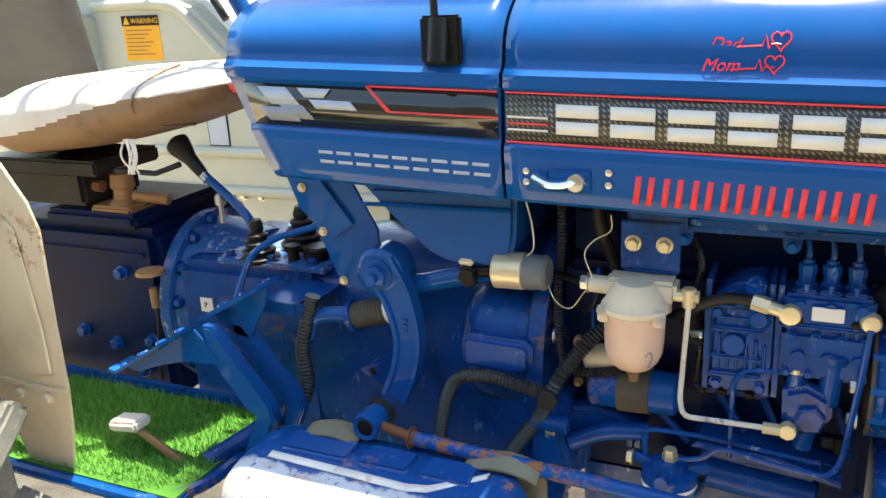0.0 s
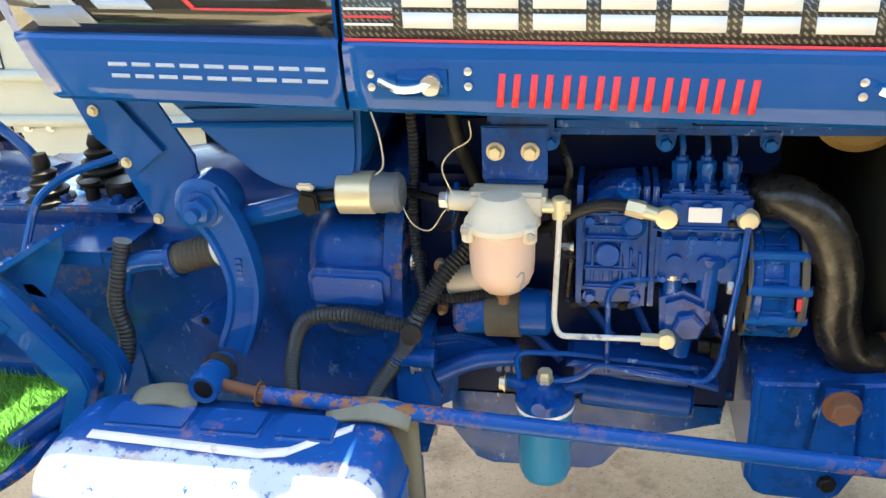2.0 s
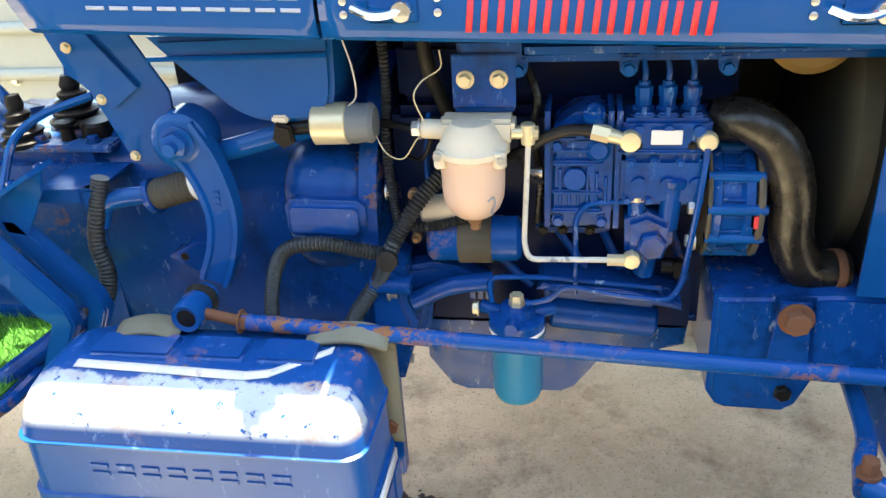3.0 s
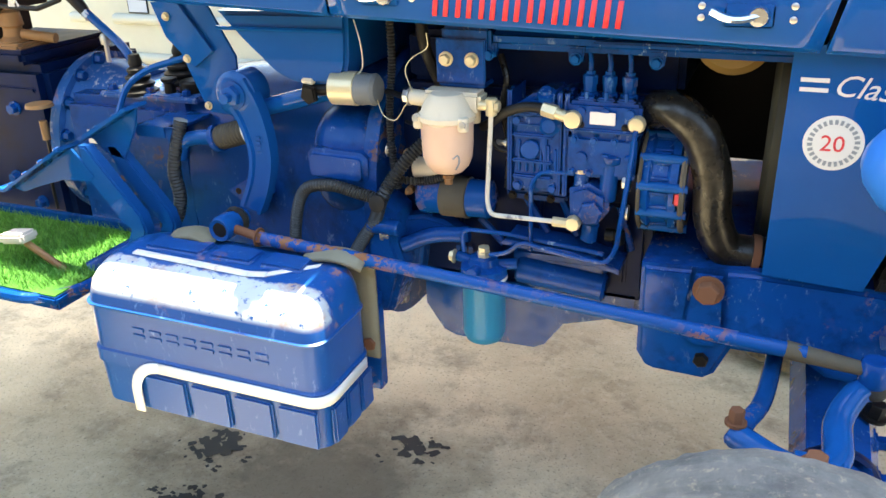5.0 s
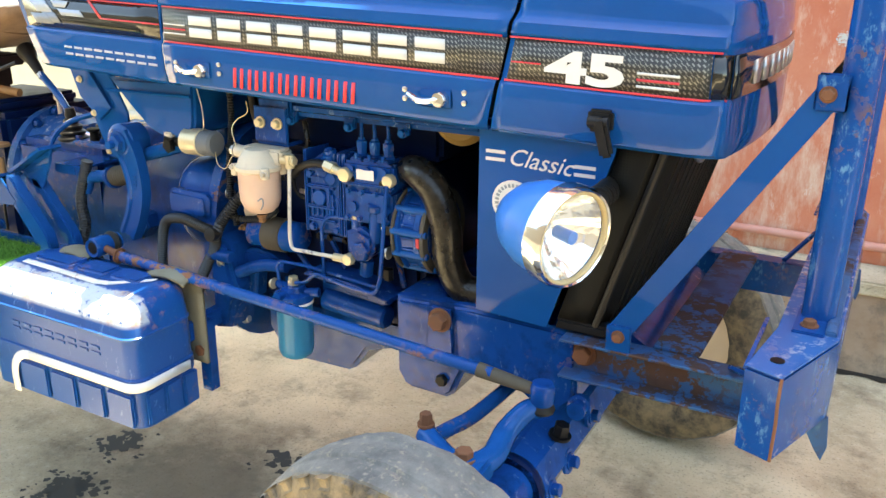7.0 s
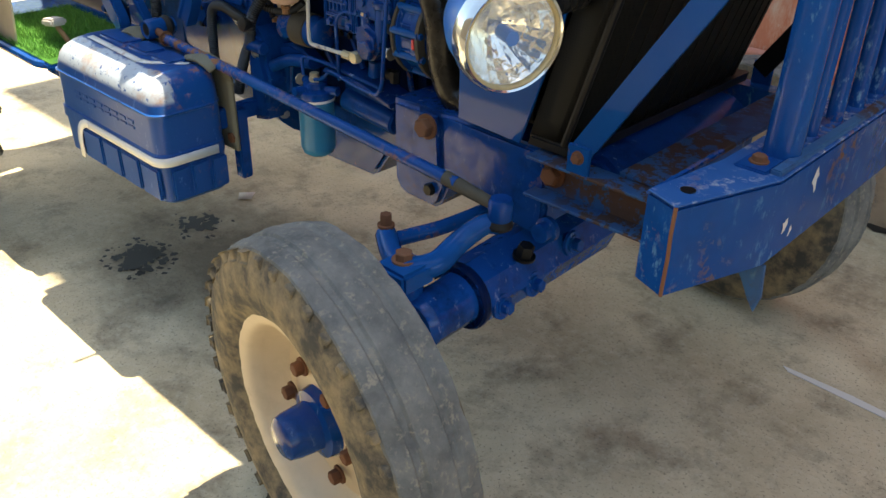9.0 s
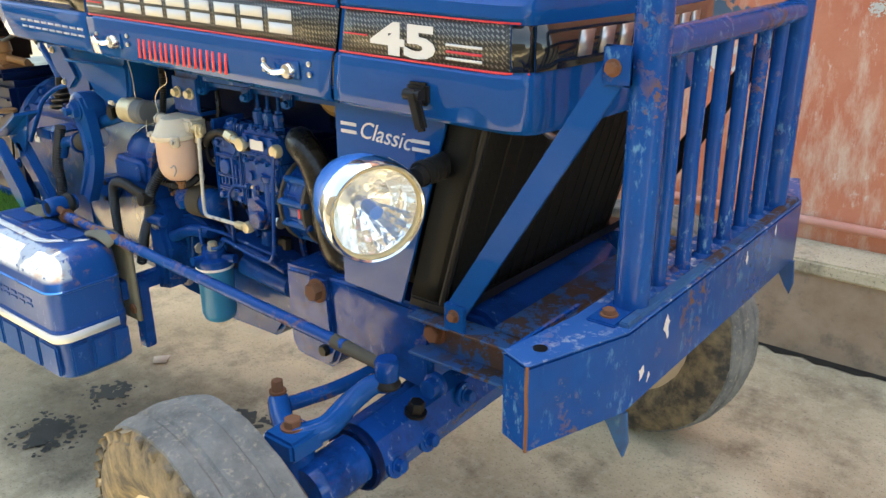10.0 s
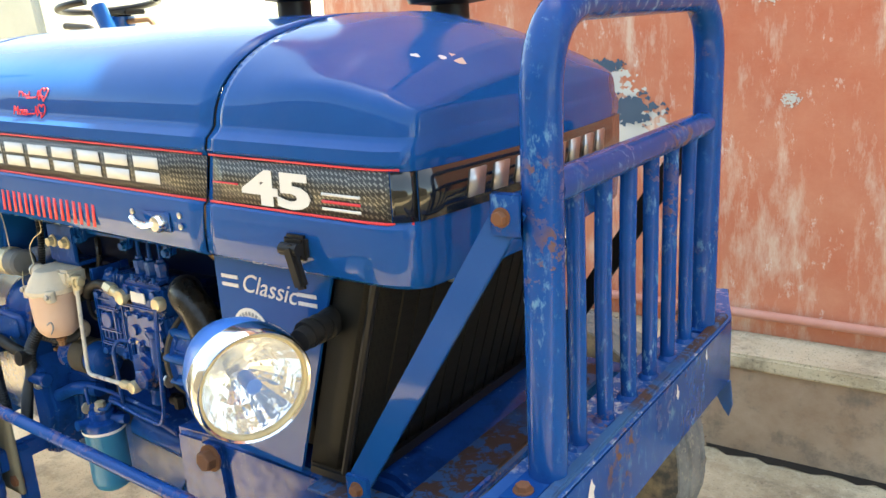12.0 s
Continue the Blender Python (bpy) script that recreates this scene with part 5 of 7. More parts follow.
# manifold bar under the hood edge with lugs and bolts
bm = B()
add_box(bm, (-0.16, -0.285, 1.074), (0.34, -0.20, 1.112), 0.014, 3)
add_box(bm, (-0.24, -0.290, 1.062), (-0.15, -0.22, 1.112), 0.006)
for x in (-0.155, -0.005, 0.125):
    add_prism(bm, [(x - 0.014, 1.085), (x - 0.012, 1.062), (x, 1.055), (x + 0.012, 1.062), (x + 0.014, 1.085)], -0.283, -0.27, 0.003)
manifold = part("inlet_manifold", bm, M["engine"], engine, "blue inlet manifold")
for x in (-0.155, -0.005, 0.125):
    bm = B(); add_hex(bm, (x, -0.283, 1.066), (0, -1, 0), 0.008, 0.010); part("bolt", bm, M["blue"], manifold)
bm = B(); add_lathe(bm, (0.235, -0.16, 1.108), (0, -1, 0), [(-0.1, 0.06), (0.0, 0.062), (0.09, 0.062), (0.10, 0.05)], 30)
part("air_cleaner", bm, M["brass"], engine, "brassy brown air cleaner can")

# near-black sheets added to stand in for the engine bay's shade
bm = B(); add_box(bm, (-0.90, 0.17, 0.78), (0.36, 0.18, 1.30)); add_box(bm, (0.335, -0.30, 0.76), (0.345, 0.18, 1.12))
part("bay_shade_panel", bm, M["dark"], tractor, "near-black panels behind the engine, added for the bay's shade")

# fuel filter with bracket
bm = B(); add_prism(bm, [(-0.247, 1.092), (-0.247, 1.016), (-0.158, 1.016), (-0.158, 1.092)], -0.296, -0.288, 0.002)
add_box(bm, (-0.245, -0.290, 1.008), (-0.16, -0.24, 1.016), 0.002)
fbr = part("filter_bracket", bm, M["engine"], tractor, "blue filter bracket with gold bolts")
for x in (-0.228, -0.181):
    bm = B(); add_hex(bm, (x, -0.296, 1.0575), (0, -1, 0), 0.0095, 0.014); part("bolt", bm, M["zinc"], fbr, "gold zinc bolt")
FX, FY = -0.2185, -0.322
bm = B()
add_lathe(bm, (FX, FY, 0.959), (0, 0, 1), [(0.0, 0.048), (0.002, 0.051), (0.010, 0.051), (0.015, 0.046), (0.026, 0.042), (0.038, 0.034), (0.046, 0.028), (0.048, 0)], 32)
ff = part("fuel_filter", bm, M["alu"], tractor, "cast aluminium fuel filter head over a pinkish bowl")
bm = B(); add_box(bm, (FX - 0.048, FY + 0.0, 0.972), (FX + 0.060, FY + 0.045, 1.006), 0.006); part("head_bridge", bm, M["alu"], ff)
bm = B()
add_lathe(bm, (FX, FY - 0.018, 0.974), (0, -0.8, 0.6), [(0, 0.036), (0.012, 0.032), (0.020, 0.022), (0.023, 0)], 24)
part("dome", bm, M["alu"], ff)
for a in (35, 145, 215, 325):
    bm = B(); q = radians(a); add_cyl(bm, (FX + 0.050 * math.cos(q), FY + 0.050 * math.sin(q), 0.948), (FX + 0.050 * math.cos(q), FY + 0.050 * math.sin(q), 0.972), 0.010, n=12, bevel=0.002); part("bolt_boss", bm, M["alu"], ff)
bm = B(); add_cyl(bm, (FX - 0.075, FY + 0.015, 0.990), (FX - 0.03, FY + 0.015, 0.988), 0.014, bevel=0.002); part("inlet_neck", bm, M["alu"], ff)
bm = B(); add_lathe(bm, (FX, FY, 0.960), (0, 0, -1), [(0, 0.0465), (0.05, 0.0455), (0.068, 0.044), (0.083, 0.038), (0.094, 0.028), (0.099, 0.012), (0.100, 0)], 32)
bowl = part("bowl", bm, M["bowl"], ff, "fuel-stained pinkish plastic bowl")
bm = B(); add_tube(bm, curve_pts([(FX + 0.028, FY - 0.0345, 0.880), (FX + 0.033, FY - 0.0310, 0.893), (FX + 0.031, FY - 0.0325, 0.905), (FX + 0.024, FY - 0.0378, 0.900)]), 0.0016, 5); part("pen_mark", bm, M["grey"], bowl)
bm = B(); add_lathe(bm, (FX, FY, 0.858), (0, 0, -1), [(0, 0.011), (0.006, 0.011), (0.008, 0.008), (0.018, 0.008), (0.019, 0)], 8); part("drain_plug", bm, M["copper"], ff, "brass drain plug")
for p in ((FX - 0.043, FY - 0.034, 0.966), (FX + 0.043, FY - 0.034, 0.960)):
    bm = B(); add_hex(bm, p, (0, -1, 0.2), 0.006, 0.008); part("bolt", bm, M["steel"], ff)
bm = B(); add_hex(bm, (FX - 0.074, FY + 0.015, 0.990), (-1, 0, 0), 0.012, 0.014); part("union", bm, M["steel"], ff, "pale steel union")
bm = B(); add_cyl(bm, (FX + 0.055, FY + 0.012, 0.985), (FX + 0.072, FY + 0.012, 0.985), 0.0095); add_lathe(bm, (FX + 0.078, FY + 0.010, 0.985), (0, 0, 1), [(-0.016, 0.010), (0.012, 0.0105), (0.014, 0.008), (0.014, 0)], 14); add_hex(bm, (FX + 0.083, FY + 0.010, 0.985), (1, 0, 0), 0.010, 0.010)
part("banjo_union", bm, M["zinc"], ff, "gold banjo union")
# lift pump pipe, white over blue
bm = B(); add_tube(bm, round_path([(-0.140, -0.315, 0.972), (-0.147, -0.318, 0.815), (-0.140, -0.322, 0.790), (-0.02, -0.322, 0.792), (0.0, -0.320, 0.792)], 0.025), 0.0042, 8)
part("fuel_pipe", bm, M["whitepipe"], tractor, "flaking white and blue steel fuel pipe")

# shut-off solenoid below the tank
bm = B()
add_lathe(bm, (-0.455, -0.295, 0.993), (1, 0, 0.02), [(0, 0.026), (0.003, 0.031), (0.052, 0.031), (0.054, 0.028)], 28)
sol = part("stop_solenoid", bm, M["zinc"], tractor, "gold zinc stop solenoid wrapped in grey tape")
bm = B(); add_lathe(bm, (-0.402, -0.295, 0.994), (1, 0, 0.02), [(0, 0.029), (0.01, 0.030), (0.022, 0.028), (0.034, 0.0295), (0.040, 0.024), (0.041, 0)], 20); part("tape_wrap", bm, M["tape"], sol, "grey tape wrapping")
bm = B(); add_cyl(bm, (-0.50, -0.295, 0.985), (-0.455, -0.295, 0.990), 0.011); add_prism(bm, [(-0.508, 1.0), (-0.515, 0.975), (-0.50, 0.962), (-0.482, 0.97), (-0.485, 0.995)], -0.318, -0.305, 0.003); part("fuel_tap", bm, M["dark"], sol, "dark fuel tap with lever")
bm = B(); add_box(bm, (-0.515, -0.31, 0.998), (-0.49, -0.285, 1.010), 0.003); part("tap_plate", bm, M["alu"], sol, "pale tap flange")
bm = B()
add_tube(bm, curve_pts([(-0.365, -0.30, 0.982), (-0.345, -0.315, 0.955), (-0.320, -0.318, 0.948), (-0.300, -0.318, 0.975), (-0.285, -0.316, 0.995), (-0.300, -0.31, 1.035), (-0.288, -0.305, 1.058), (-0.262, -0.30, 1.075), (-0.262, -0.30, 1.10)]), 0.0010, 5)
part("wire", bm, M["zinc"], tractor, "thin pale wire looped between filter and hood")
bm = B(); add_tube(bm, curve_pts([(-0.395, -0.31, 1.12), (-0.385, -0.31, 1.08), (-0.383, -0.31, 1.04), (-0.40, -0.30, 1.02)]), 0.0014, 5); part("wire", bm, M["steel"], tractor)

# fuel tank
bm = B()
tk = [(-0.69, 1.125), (-0.64, 1.075), (-0.60, 1.040), (-0.57, 1.015), (-0.53, 1.000), (-0.47, 0.998), (-0.435, 1.010), (-0.418, 1.040), (-0.412, 1.130)]
tk = [p.xz[:] for p in curve_pts([(x, 0, z) for x, z in tk], 4)]
add_prism(bm, tk, -0.305, 0.20, 0.045, 8)
part("fuel_tank", bm, M["hood"], tractor, "rounded glossy blue fuel tank underside")
bm = B(); add_tube(bm, [(-0.69, -0.308, 1.095), (-0.42, -0.308, 1.098)], 0.004, 6); part("tank_seam", bm, M["hood"], tractor)

# hood support bracket
bm = B()
add_prism(bm, [(-0.855, 1.130), (-0.835, 1.045), (-0.790, 0.935), (-0.775, 0.912), (-0.712, 0.908), (-0.700, 0.925), (-0.696, 1.030), (-0.745, 1.120), (-0.76, 1.135)], -0.252, -0.246, 0.001)
brk = part("hood_bracket", bm, M["hood"], tractor, "blue folded hood support bracket")
bm = B(); add_prism(bm, [(-0.878, 1.130), (-0.852, 1.062), (-0.790, 1.005), (-0.742, 1.040), (-0.80, 1.115), (-0.815, 1.135)], -0.262, -0.254, 0.001); part("fold", bm, M["hood"], brk)
for p in ((-0.842, -0.264, 1.104), (-0.806, -0.262, 1.022), (-0.776, -0.254, 0.926)):
    bm = B(); add_hex(bm, p, (0, -1, 0), 0.0065, 0.007); part("bolt", bm, M["zinc"], brk)

# ---- injection pump group ----
bm = B()
add_box(bm, (-0.012, -0.302, 0.870), (0.106, -0.22, 0.945), 0.008)
add_box(bm, (-0.012, -0.300, 0.945), (0.110, -0.225, 1.0), 0.006)
add_box(bm, (-0.015, -0.306, 0.950), (0.112, -0.295, 0.957), 0.003)
for x in (0.015, 0.055, 0.095):
    add_cyl(bm, (x, -0.302, 0.905), (x, -0.308, 0.905), 0.011, n=14)
    add_cyl(bm, (x - 0.003, -0.302, 0.985), (x - 0.003, -0.308, 0.985), 0.008, n=12)
pump = part("injection_pump", bm, M["engine"], tractor, "blue inline injection pump with three unions")
for x in (0.018, 0.050, 0.083):
    bm = B(); add_lathe(bm, (x, -0.270, 0.998), (0, 0, 1), [(0, 0.014), (0.012, 0.0145), (0.014, 0.011), (0.028, 0.011)], 6); add_lathe(bm, (x, -0.270, 1.024), (0, 0, 1), [(0, 0.0125), (0.014, 0.0125), (0.017, 0.008), (0.022, 0.008)], 6)
    u_ = part("pump_union", bm, M["worn"], pump, "chipped blue pipe union")
    bm = B(); add_tube(bm, curve_pts([(x, -0.270, 1.045), (x, -0.270, 1.062), (x - 0.008, -0.262, 1.085), (x - 0.03, -0.235, 1.10)]), 0.0042, 8); part("injector_pipe", bm, M["engine"], u_)
bm = B(); add_box(bm, (0.028, -0.3085, 0.966), (0.070, -0.3065, 0.987), 0.0008); part("name_plate", bm, M["white"], pump, "small blank white name plate")
bm = B(); add_lathe(bm, (0.104, -0.296, 0.970), (0, -1, 0), [(0, 0.014), (0.010, 0.015), (0.016, 0.012), (0.018, 0)], 10); part("banjo_bolt", bm, M["zinc"], pump, "gold banjo bolt")
bm = B(); add_lathe(bm, (0.0, -0.300, 0.972), (0, -1, 0), [(0, 0.014), (0.008, 0.016), (0.016, 0.014), (0.018, 0)], 12); add_tube(bm, [(0.0, -0.308, 0.972), (-0.030, -0.306, 0.980)], [0.009, 0.010], 10); add_tube(bm, [(-0.028, -0.306, 0.980), (-0.052, -0.303, 0.985)], 0.0125, 6)
part("hose_union", bm, M["zinc"], pump, "pale gold hose union")
bm = B(); add_tube(bm, curve_pts([(-0.050, -0.303, 0.985), (-0.085, -0.302, 0.985), (-0.12, -0.300, 0.972), (-0.145, -0.292, 0.952), (-0.17, -0.27, 0.935)]), 0.0085, 10); part("fuel_hose", bm, M["rubber"], pump, "black rubber fuel hose")
# governor housing
bm = B()
add_prism(bm, [(-0.112, 0.94), (-0.105, 0.985), (-0.075, 1.005), (-0.04, 1.008), (-0.015, 0.99), (-0.012, 0.87), (-0.03, 0.832), (-0.085, 0.826), (-0.115, 0.85)], -0.292, -0.20, 0.010, 3)
gov = part("governor", bm, M["engine"], tractor, "ribbed blue pump governor housing")
bm = B(); add_prism(bm, [(-0.100, 0.95), (-0.06, 0.99), (-0.03, 0.99), (-0.025, 0.96)], -0.298, -0.29, 0.003); part("top_cover", bm, M["engine"], gov)
for z in (0.855, 0.885, 0.930, 0.950, 0.968):
    bm = B(); add_box(bm, (-0.108, -0.301, z), (-0.035, -0.290, z + 0.008), 0.003); part("rib", bm, M["engine"], gov)
bm = B(); add_cyl(bm, (-0.075, -0.29, 0.910), (-0.075, -0.304, 0.910), 0.017, bevel=0.002); part("plug", bm, M["engine"], gov)
for x in (-0.118, -0.03, -0.018):
    bm = B(); add_prism(bm, [(x, 1.01), (x, 0.83), (x + 0.008, 0.83), (x + 0.008, 1.01)], -0.297, -0.21, 0.003); part("flange", bm, M["engine"], gov)
bm = B(); add_prism(bm, [(-0.058, 0.93), (-0.052, 0.90), (-0.052, 0.87), (-0.046, 0.87), (-0.046, 0.94)], -0.301, -0.29, 0.002); part("rib", bm, M["engine"], gov)
for x, z in ((-0.068, 0.978), (-0.098, 0.842), (-0.035, 0.842), (-0.045, 0.995), (-0.10, 0.96)):
    bm = B(); add_hex(bm, (x, -0.292, z), (0, -1, 0), 0.0075, 0.010); part("bolt", bm, M["engine"], gov)
bm = B(); add_hex(bm, (-0.122, -0.28, 0.912), (-1, 0, 0), 0.006, 0.020); part("stop_screw", bm, M["steel"], gov)
# lift pump
bm = B()
add_prism(bm, [(-0.002, 0.850), (0.0, 0.800), (0.018, 0.785), (0.05, 0.79), (0.068, 0.815), (0.066, 0.845), (0.03, 0.862)], -0.312, -0.23, 0.008)
add_cyl(bm, (0.015, -0.290, 0.845), (0.015, -0.290, 0.880), 0.013)
add_cyl(bm, (0.060, -0.290, 0.83), (0.064, -0.290, 0.898), 0.0155, bevel=0.002)
add_lathe(bm, (0.0645, -0.290, 0.898), (0, 0, 1), [(0, 0.019), (0.004, 0.021), (0.013, 0.021), (0.016, 0.016), (0.017, 0)], 20)
add_lathe(bm, (0.038, -0.310, 0.812), (0, -1, 0), [(0, 0.022), (0.010, 0.022), (0.013, 0.018), (0.013, 0)], 6, 0.2)
add_cyl(bm, (0.035, -0.285, 0.785), (0.030, -0.285, 0.748), 0.015, bevel=0.003)
lift = part("lift_pump", bm, M["engine"], tractor, "blue fuel lift pump with hand primer")
bm = B(); add_lathe(bm, (0.015, -0.290, 0.876), (0, 0, 1), [(0, 0.014), (0.006, 0.014), (0.007, 0.012), (0.016, 0.012), (0.018, 0.009), (0.018, 0)], 8); part("banjo_bolt", bm, M["zinc"], lift, "gold banjo bolt")
bm = B(); add_lathe(bm, (0.010, -0.312, 0.792), (0, -1, 0), [(0, 0.013), (0.008, 0.014), (0.016, 0.012), (0.018, 0)], 8); add_cyl(bm, (-0.025, -0.322, 0.792), (0.0, -0.322, 0.792), 0.009, n=8); part("banjo_bolt", bm, M["zinc"], lift, "pale gold banjo bolt")
bm = B(); add_cyl(bm, (0.058, -0.27, 0.757), (0.078, -0.27, 0.757), 0.012); add_lathe(bm, (0.082, -0.275, 0.745), (0, 0, 1), [(0, 0.011), (0.024, 0.011), (0.026, 0.008), (0.026, 0)], 6); part("drain_cock", bm, M["dark"], lift, "dark drain plug")
# blue pipes
bm = B(); add_tube(bm, round_path([(0.005, -0.290, 0.872), (-0.055, -0.298, 0.872), (-0.072, -0.302, 0.850), (-0.070, -0.300, 0.72)], 0.02), 0.0042, 8); part("fuel_pipe", bm, M["engine"], tractor, "bent blue fuel pipe")
bm = B(); add_tube(bm, round_path([(0.104, -0.312, 0.962), (0.100, -0.315, 0.90), (0.085, -0.315, 0.750), (0.070, -0.315, 0.722), (0.0, -0.315, 0.726), (-0.085, -0.315, 0.742), (-0.110, -0.315, 0.715), (-0.145, -0.31, 0.705)], 0.03), 0.0045, 8); part("fuel_pipe", bm, M["engine"], tractor, "long blue fuel return pipe")
bm = B(); add_tube(bm, round_path([(-0.20, -0.30, 0.70), (-0.205, -0.30, 0.745), (-0.12, -0.295, 0.745), (0.06, -0.29, 0.728)], 0.02), 0.0042, 8); part("fuel_pipe", bm, M["engine"], tractor, "blue fuel pipe")
# timing / hydraulic pump with long bolts
bm = B()
add_lathe(bm, (0.118, -0.225, 0.858), (1, 0, 0), [(0, 0.085), (0.012, 0.092), (0.016, 0.083), (0.040, 0.080), (0.046, 0.088), (0.058, 0.088), (0.062, 0.078), (0.072, 0.07)], 36)
hyd = part("hydraulic_pump", bm, M["engine"], tractor, "round finned blue pump with long bolts")
for a in (-62, -25, 8, 40, 75):
    q = radians(a)
    y, z = -0.225 - 0.085 * math.cos(q), 0.858 + 0.085 * math.sin(q)
    bm = B(); add_cyl(bm, (0.112, y, z), (0.186, y, z), 0.0085, n=10); add_hex(bm, (0.186, y, z), (1, 0, 0), 0.007, 0.008); part("long_bolt", bm, M["blue"], hyd, "long bolt with steel head")
bm = B(); add_box(bm, (0.172, -0.318, 0.842), (0.184, -0.312, 0.866), 0.003); part("red_tag", bm, M["red"], hyd, "red paint mark")
for z in (0.868, 0.815):
    bm = B(); add_hex(bm, (0.100, -0.30, z), (-1, 0, 0), 0.010, 0.014); part("bolt", bm, M["steel"], hyd)
# starter motor and filter below
bm = B(); add_lathe(bm, (-0.300, -0.262, 0.792), (1, 0, 0.02), [(0, 0.030), (0.006, 0.036), (0.045, 0.036), (0.048, 0.0375), (0.095, 0.0375), (0.098, 0.036), (0.14, 0.036), (0.145, 0.03), (0.15, 0)], 28)
starter = part("starter_motor", bm, M["rod"], tractor, "blue and rusty starter motor")
bm = B(); add_lathe(bm, (-0.252, -0.262, 0.793), (1, 0, 0.02), [(0, 0.0365), (0.001, 0.0392), (0.052, 0.0392), (0.053, 0.0365)], 28); part("band", bm, M["rusthose"], starter, "rusty bare steel band")
bm = B(); add_cyl(bm, (-0.31, -0.262, 0.84), (-0.24, -0.262, 0.85), 0.022, bevel=0.004); part("solenoid", bm, M["alu"], starter, "grey starter solenoid")
bm = B()
add_lathe(bm, (-0.161, -0.298, 0.660), (0, 0, -1), [(0, 0.040), (0.004, 0.0425), (0.012, 0.0425), (0.016, 0.041), (0.120, 0.041), (0.135, 0.036), (0.143, 0.024), (0.144, 0)], 36)
oilf = part("oil_filter", bm, M["cyan"], tractor, "turquoise spin-on oil filter")
bm = B()
add_lathe(bm, (-0.161, -0.298, 0.658), (0, 0, 1), [(0, 0.044), (0.006, 0.046), (0.018, 0.044), (0.024, 0.030), (0.036, 0.026), (0.038, 0)], 28)
for a in (20, 160, 265):
    q = radians(a); add_cyl(bm, (-0.161, -0.298, 0.675), (-0.161 + 0.062 * math.cos(q), -0.298 + 0.055 * math.sin(q), 0.680), 0.011, n=12)
head = part("filter_head", bm, M["engine"], oilf, "blue filter head with fittings")
bm = B(); add_lathe(bm, (-0.161, -0.298, 0.694), (0, 0, 1), [(0, 0.013), (0.010, 0.013), (0.011, 0.011), (0.020, 0.011), (0.021, 0)], 6); part("bolt", bm, M["zinc"], oilf, "pale hexagon bolt")
bm = B(); add_cyl(bm, (-0.161, -0.298, 0.653), (-0.161, -0.298, 0.659), 0.0445, n=28); part("gasket", bm, M["whiteworn"], oilf, "whitish gasket ring")
bm = B(); add_hex(bm, (-0.222, -0.292, 0.683), (-1, 0, 0), 0.010, 0.010); part("fitting", bm, M["zinc"], oilf)
bm = B(); add_box(bm, (-0.172, -0.303, 0.510), (-0.150, -0.293, 0.517), 0.001); part("foot_tab", bm, M["copper"], oilf)

# ---- engine dressing: bolts, studs, webs and ribs ----
def bolts(spots, parent, mat="engine", r=0.007, h=0.009, axis=(0, -1, 0)):
    for p in spots:
        bm = B(); add_hex(bm, p, axis, r, h); part("bolt", bm, M[mat], parent)
bolts([(x, -0.302, z) for x, z in ((0.000, 0.880), (0.030, 0.880), (0.100, 0.880), (0.003, 0.937), (0.036, 0.937), (0.070, 0.937), (0.101, 0.937))], pump, "worn", 0.0052, 0.007)
bolts([(x, -0.300, 0.962) for x in (0.012, 0.085)], pump, "dark", 0.0045, 0.006)
for x in (0.018, 0.050, 0.083):
    bm = B(); add_box(bm, (x - 0.015, -0.296, 0.999), (x + 0.015, -0.246, 1.007), 0.003); part("clamp_plate", bm, M["engine"], pump)
    bm = B(); add_cyl(bm, (x, -0.292, 1.004), (x, -0.292, 1.016), 0.004, n=8); part("stud", bm, M["worn"], pump)
bm = B()
for i in range(6):
    add_box(bm, (-0.098 + 0.013 * i, -0.2985, 0.868), (-0.093 + 0.013 * i, -0.288, 0.925 - 0.006 * (i % 3)), 0.0015, 1)
part("cooling_rib", bm, M["cast"], gov, "fine cast ribs")
bm = B(); add_lathe(bm, (-0.042, -0.290, 0.955), (0, -1, 0), [(0, 0.019), (0.007, 0.019), (0.010, 0.014), (0.014, 0.012), (0.014, 0)], 20); part("round_cap", bm, M["cast"], gov)
bm = B(); add_lathe(bm, (-0.050, -0.288, 1.000), (0, -0.5, 1), [(0, 0.016), (0.010, 0.016), (0.012, 0.010), (0.018, 0.009), (0.018, 0)], 16); part("oil_plug", bm, M["engine"], gov)
bm = B(); add_tube(bm, curve_pts([(-0.115, -0.286, 0.90), (-0.135, -0.292, 0.905), (-0.150, -0.290, 0.93), (-0.152, -0.280, 0.97)]), 0.004, 8); part("throttle_link", bm, M["dark"], gov, "dark throttle linkage")
for i in range(9):
    q = radians(-70 + 17.5 * i)
    y, z = -0.225 - 0.081 * math.cos(q), 0.858 + 0.081 * math.sin(q)
    bm = B(); add_box(bm, (0.128, -0.004, -0.003), (0.176, 0.006, 0.003), 0.0015, 1, Matrix.Translation((0, y, z)) @ Matrix.Rotation(-q, 4, "X")); part("fin", bm, M["cast"], hyd)
bm = B(); add_lathe(bm, (0.180, -0.225, 0.858), (1, 0, 0), [(0, 0.091), (0.004, 0.093), (0.009, 0.091)], 36); part("gasket", bm, M["rusthose"], hyd, "rust-stained gasket edge")
bm = B(); add_lathe(bm, (0.112, -0.225, 0.858), (1, 0, 0), [(0, 0.090), (0.003, 0.0935), (0.006, 0.090)], 36); part("gasket", bm, M["rusthose"], hyd, "rust-stained gasket edge")
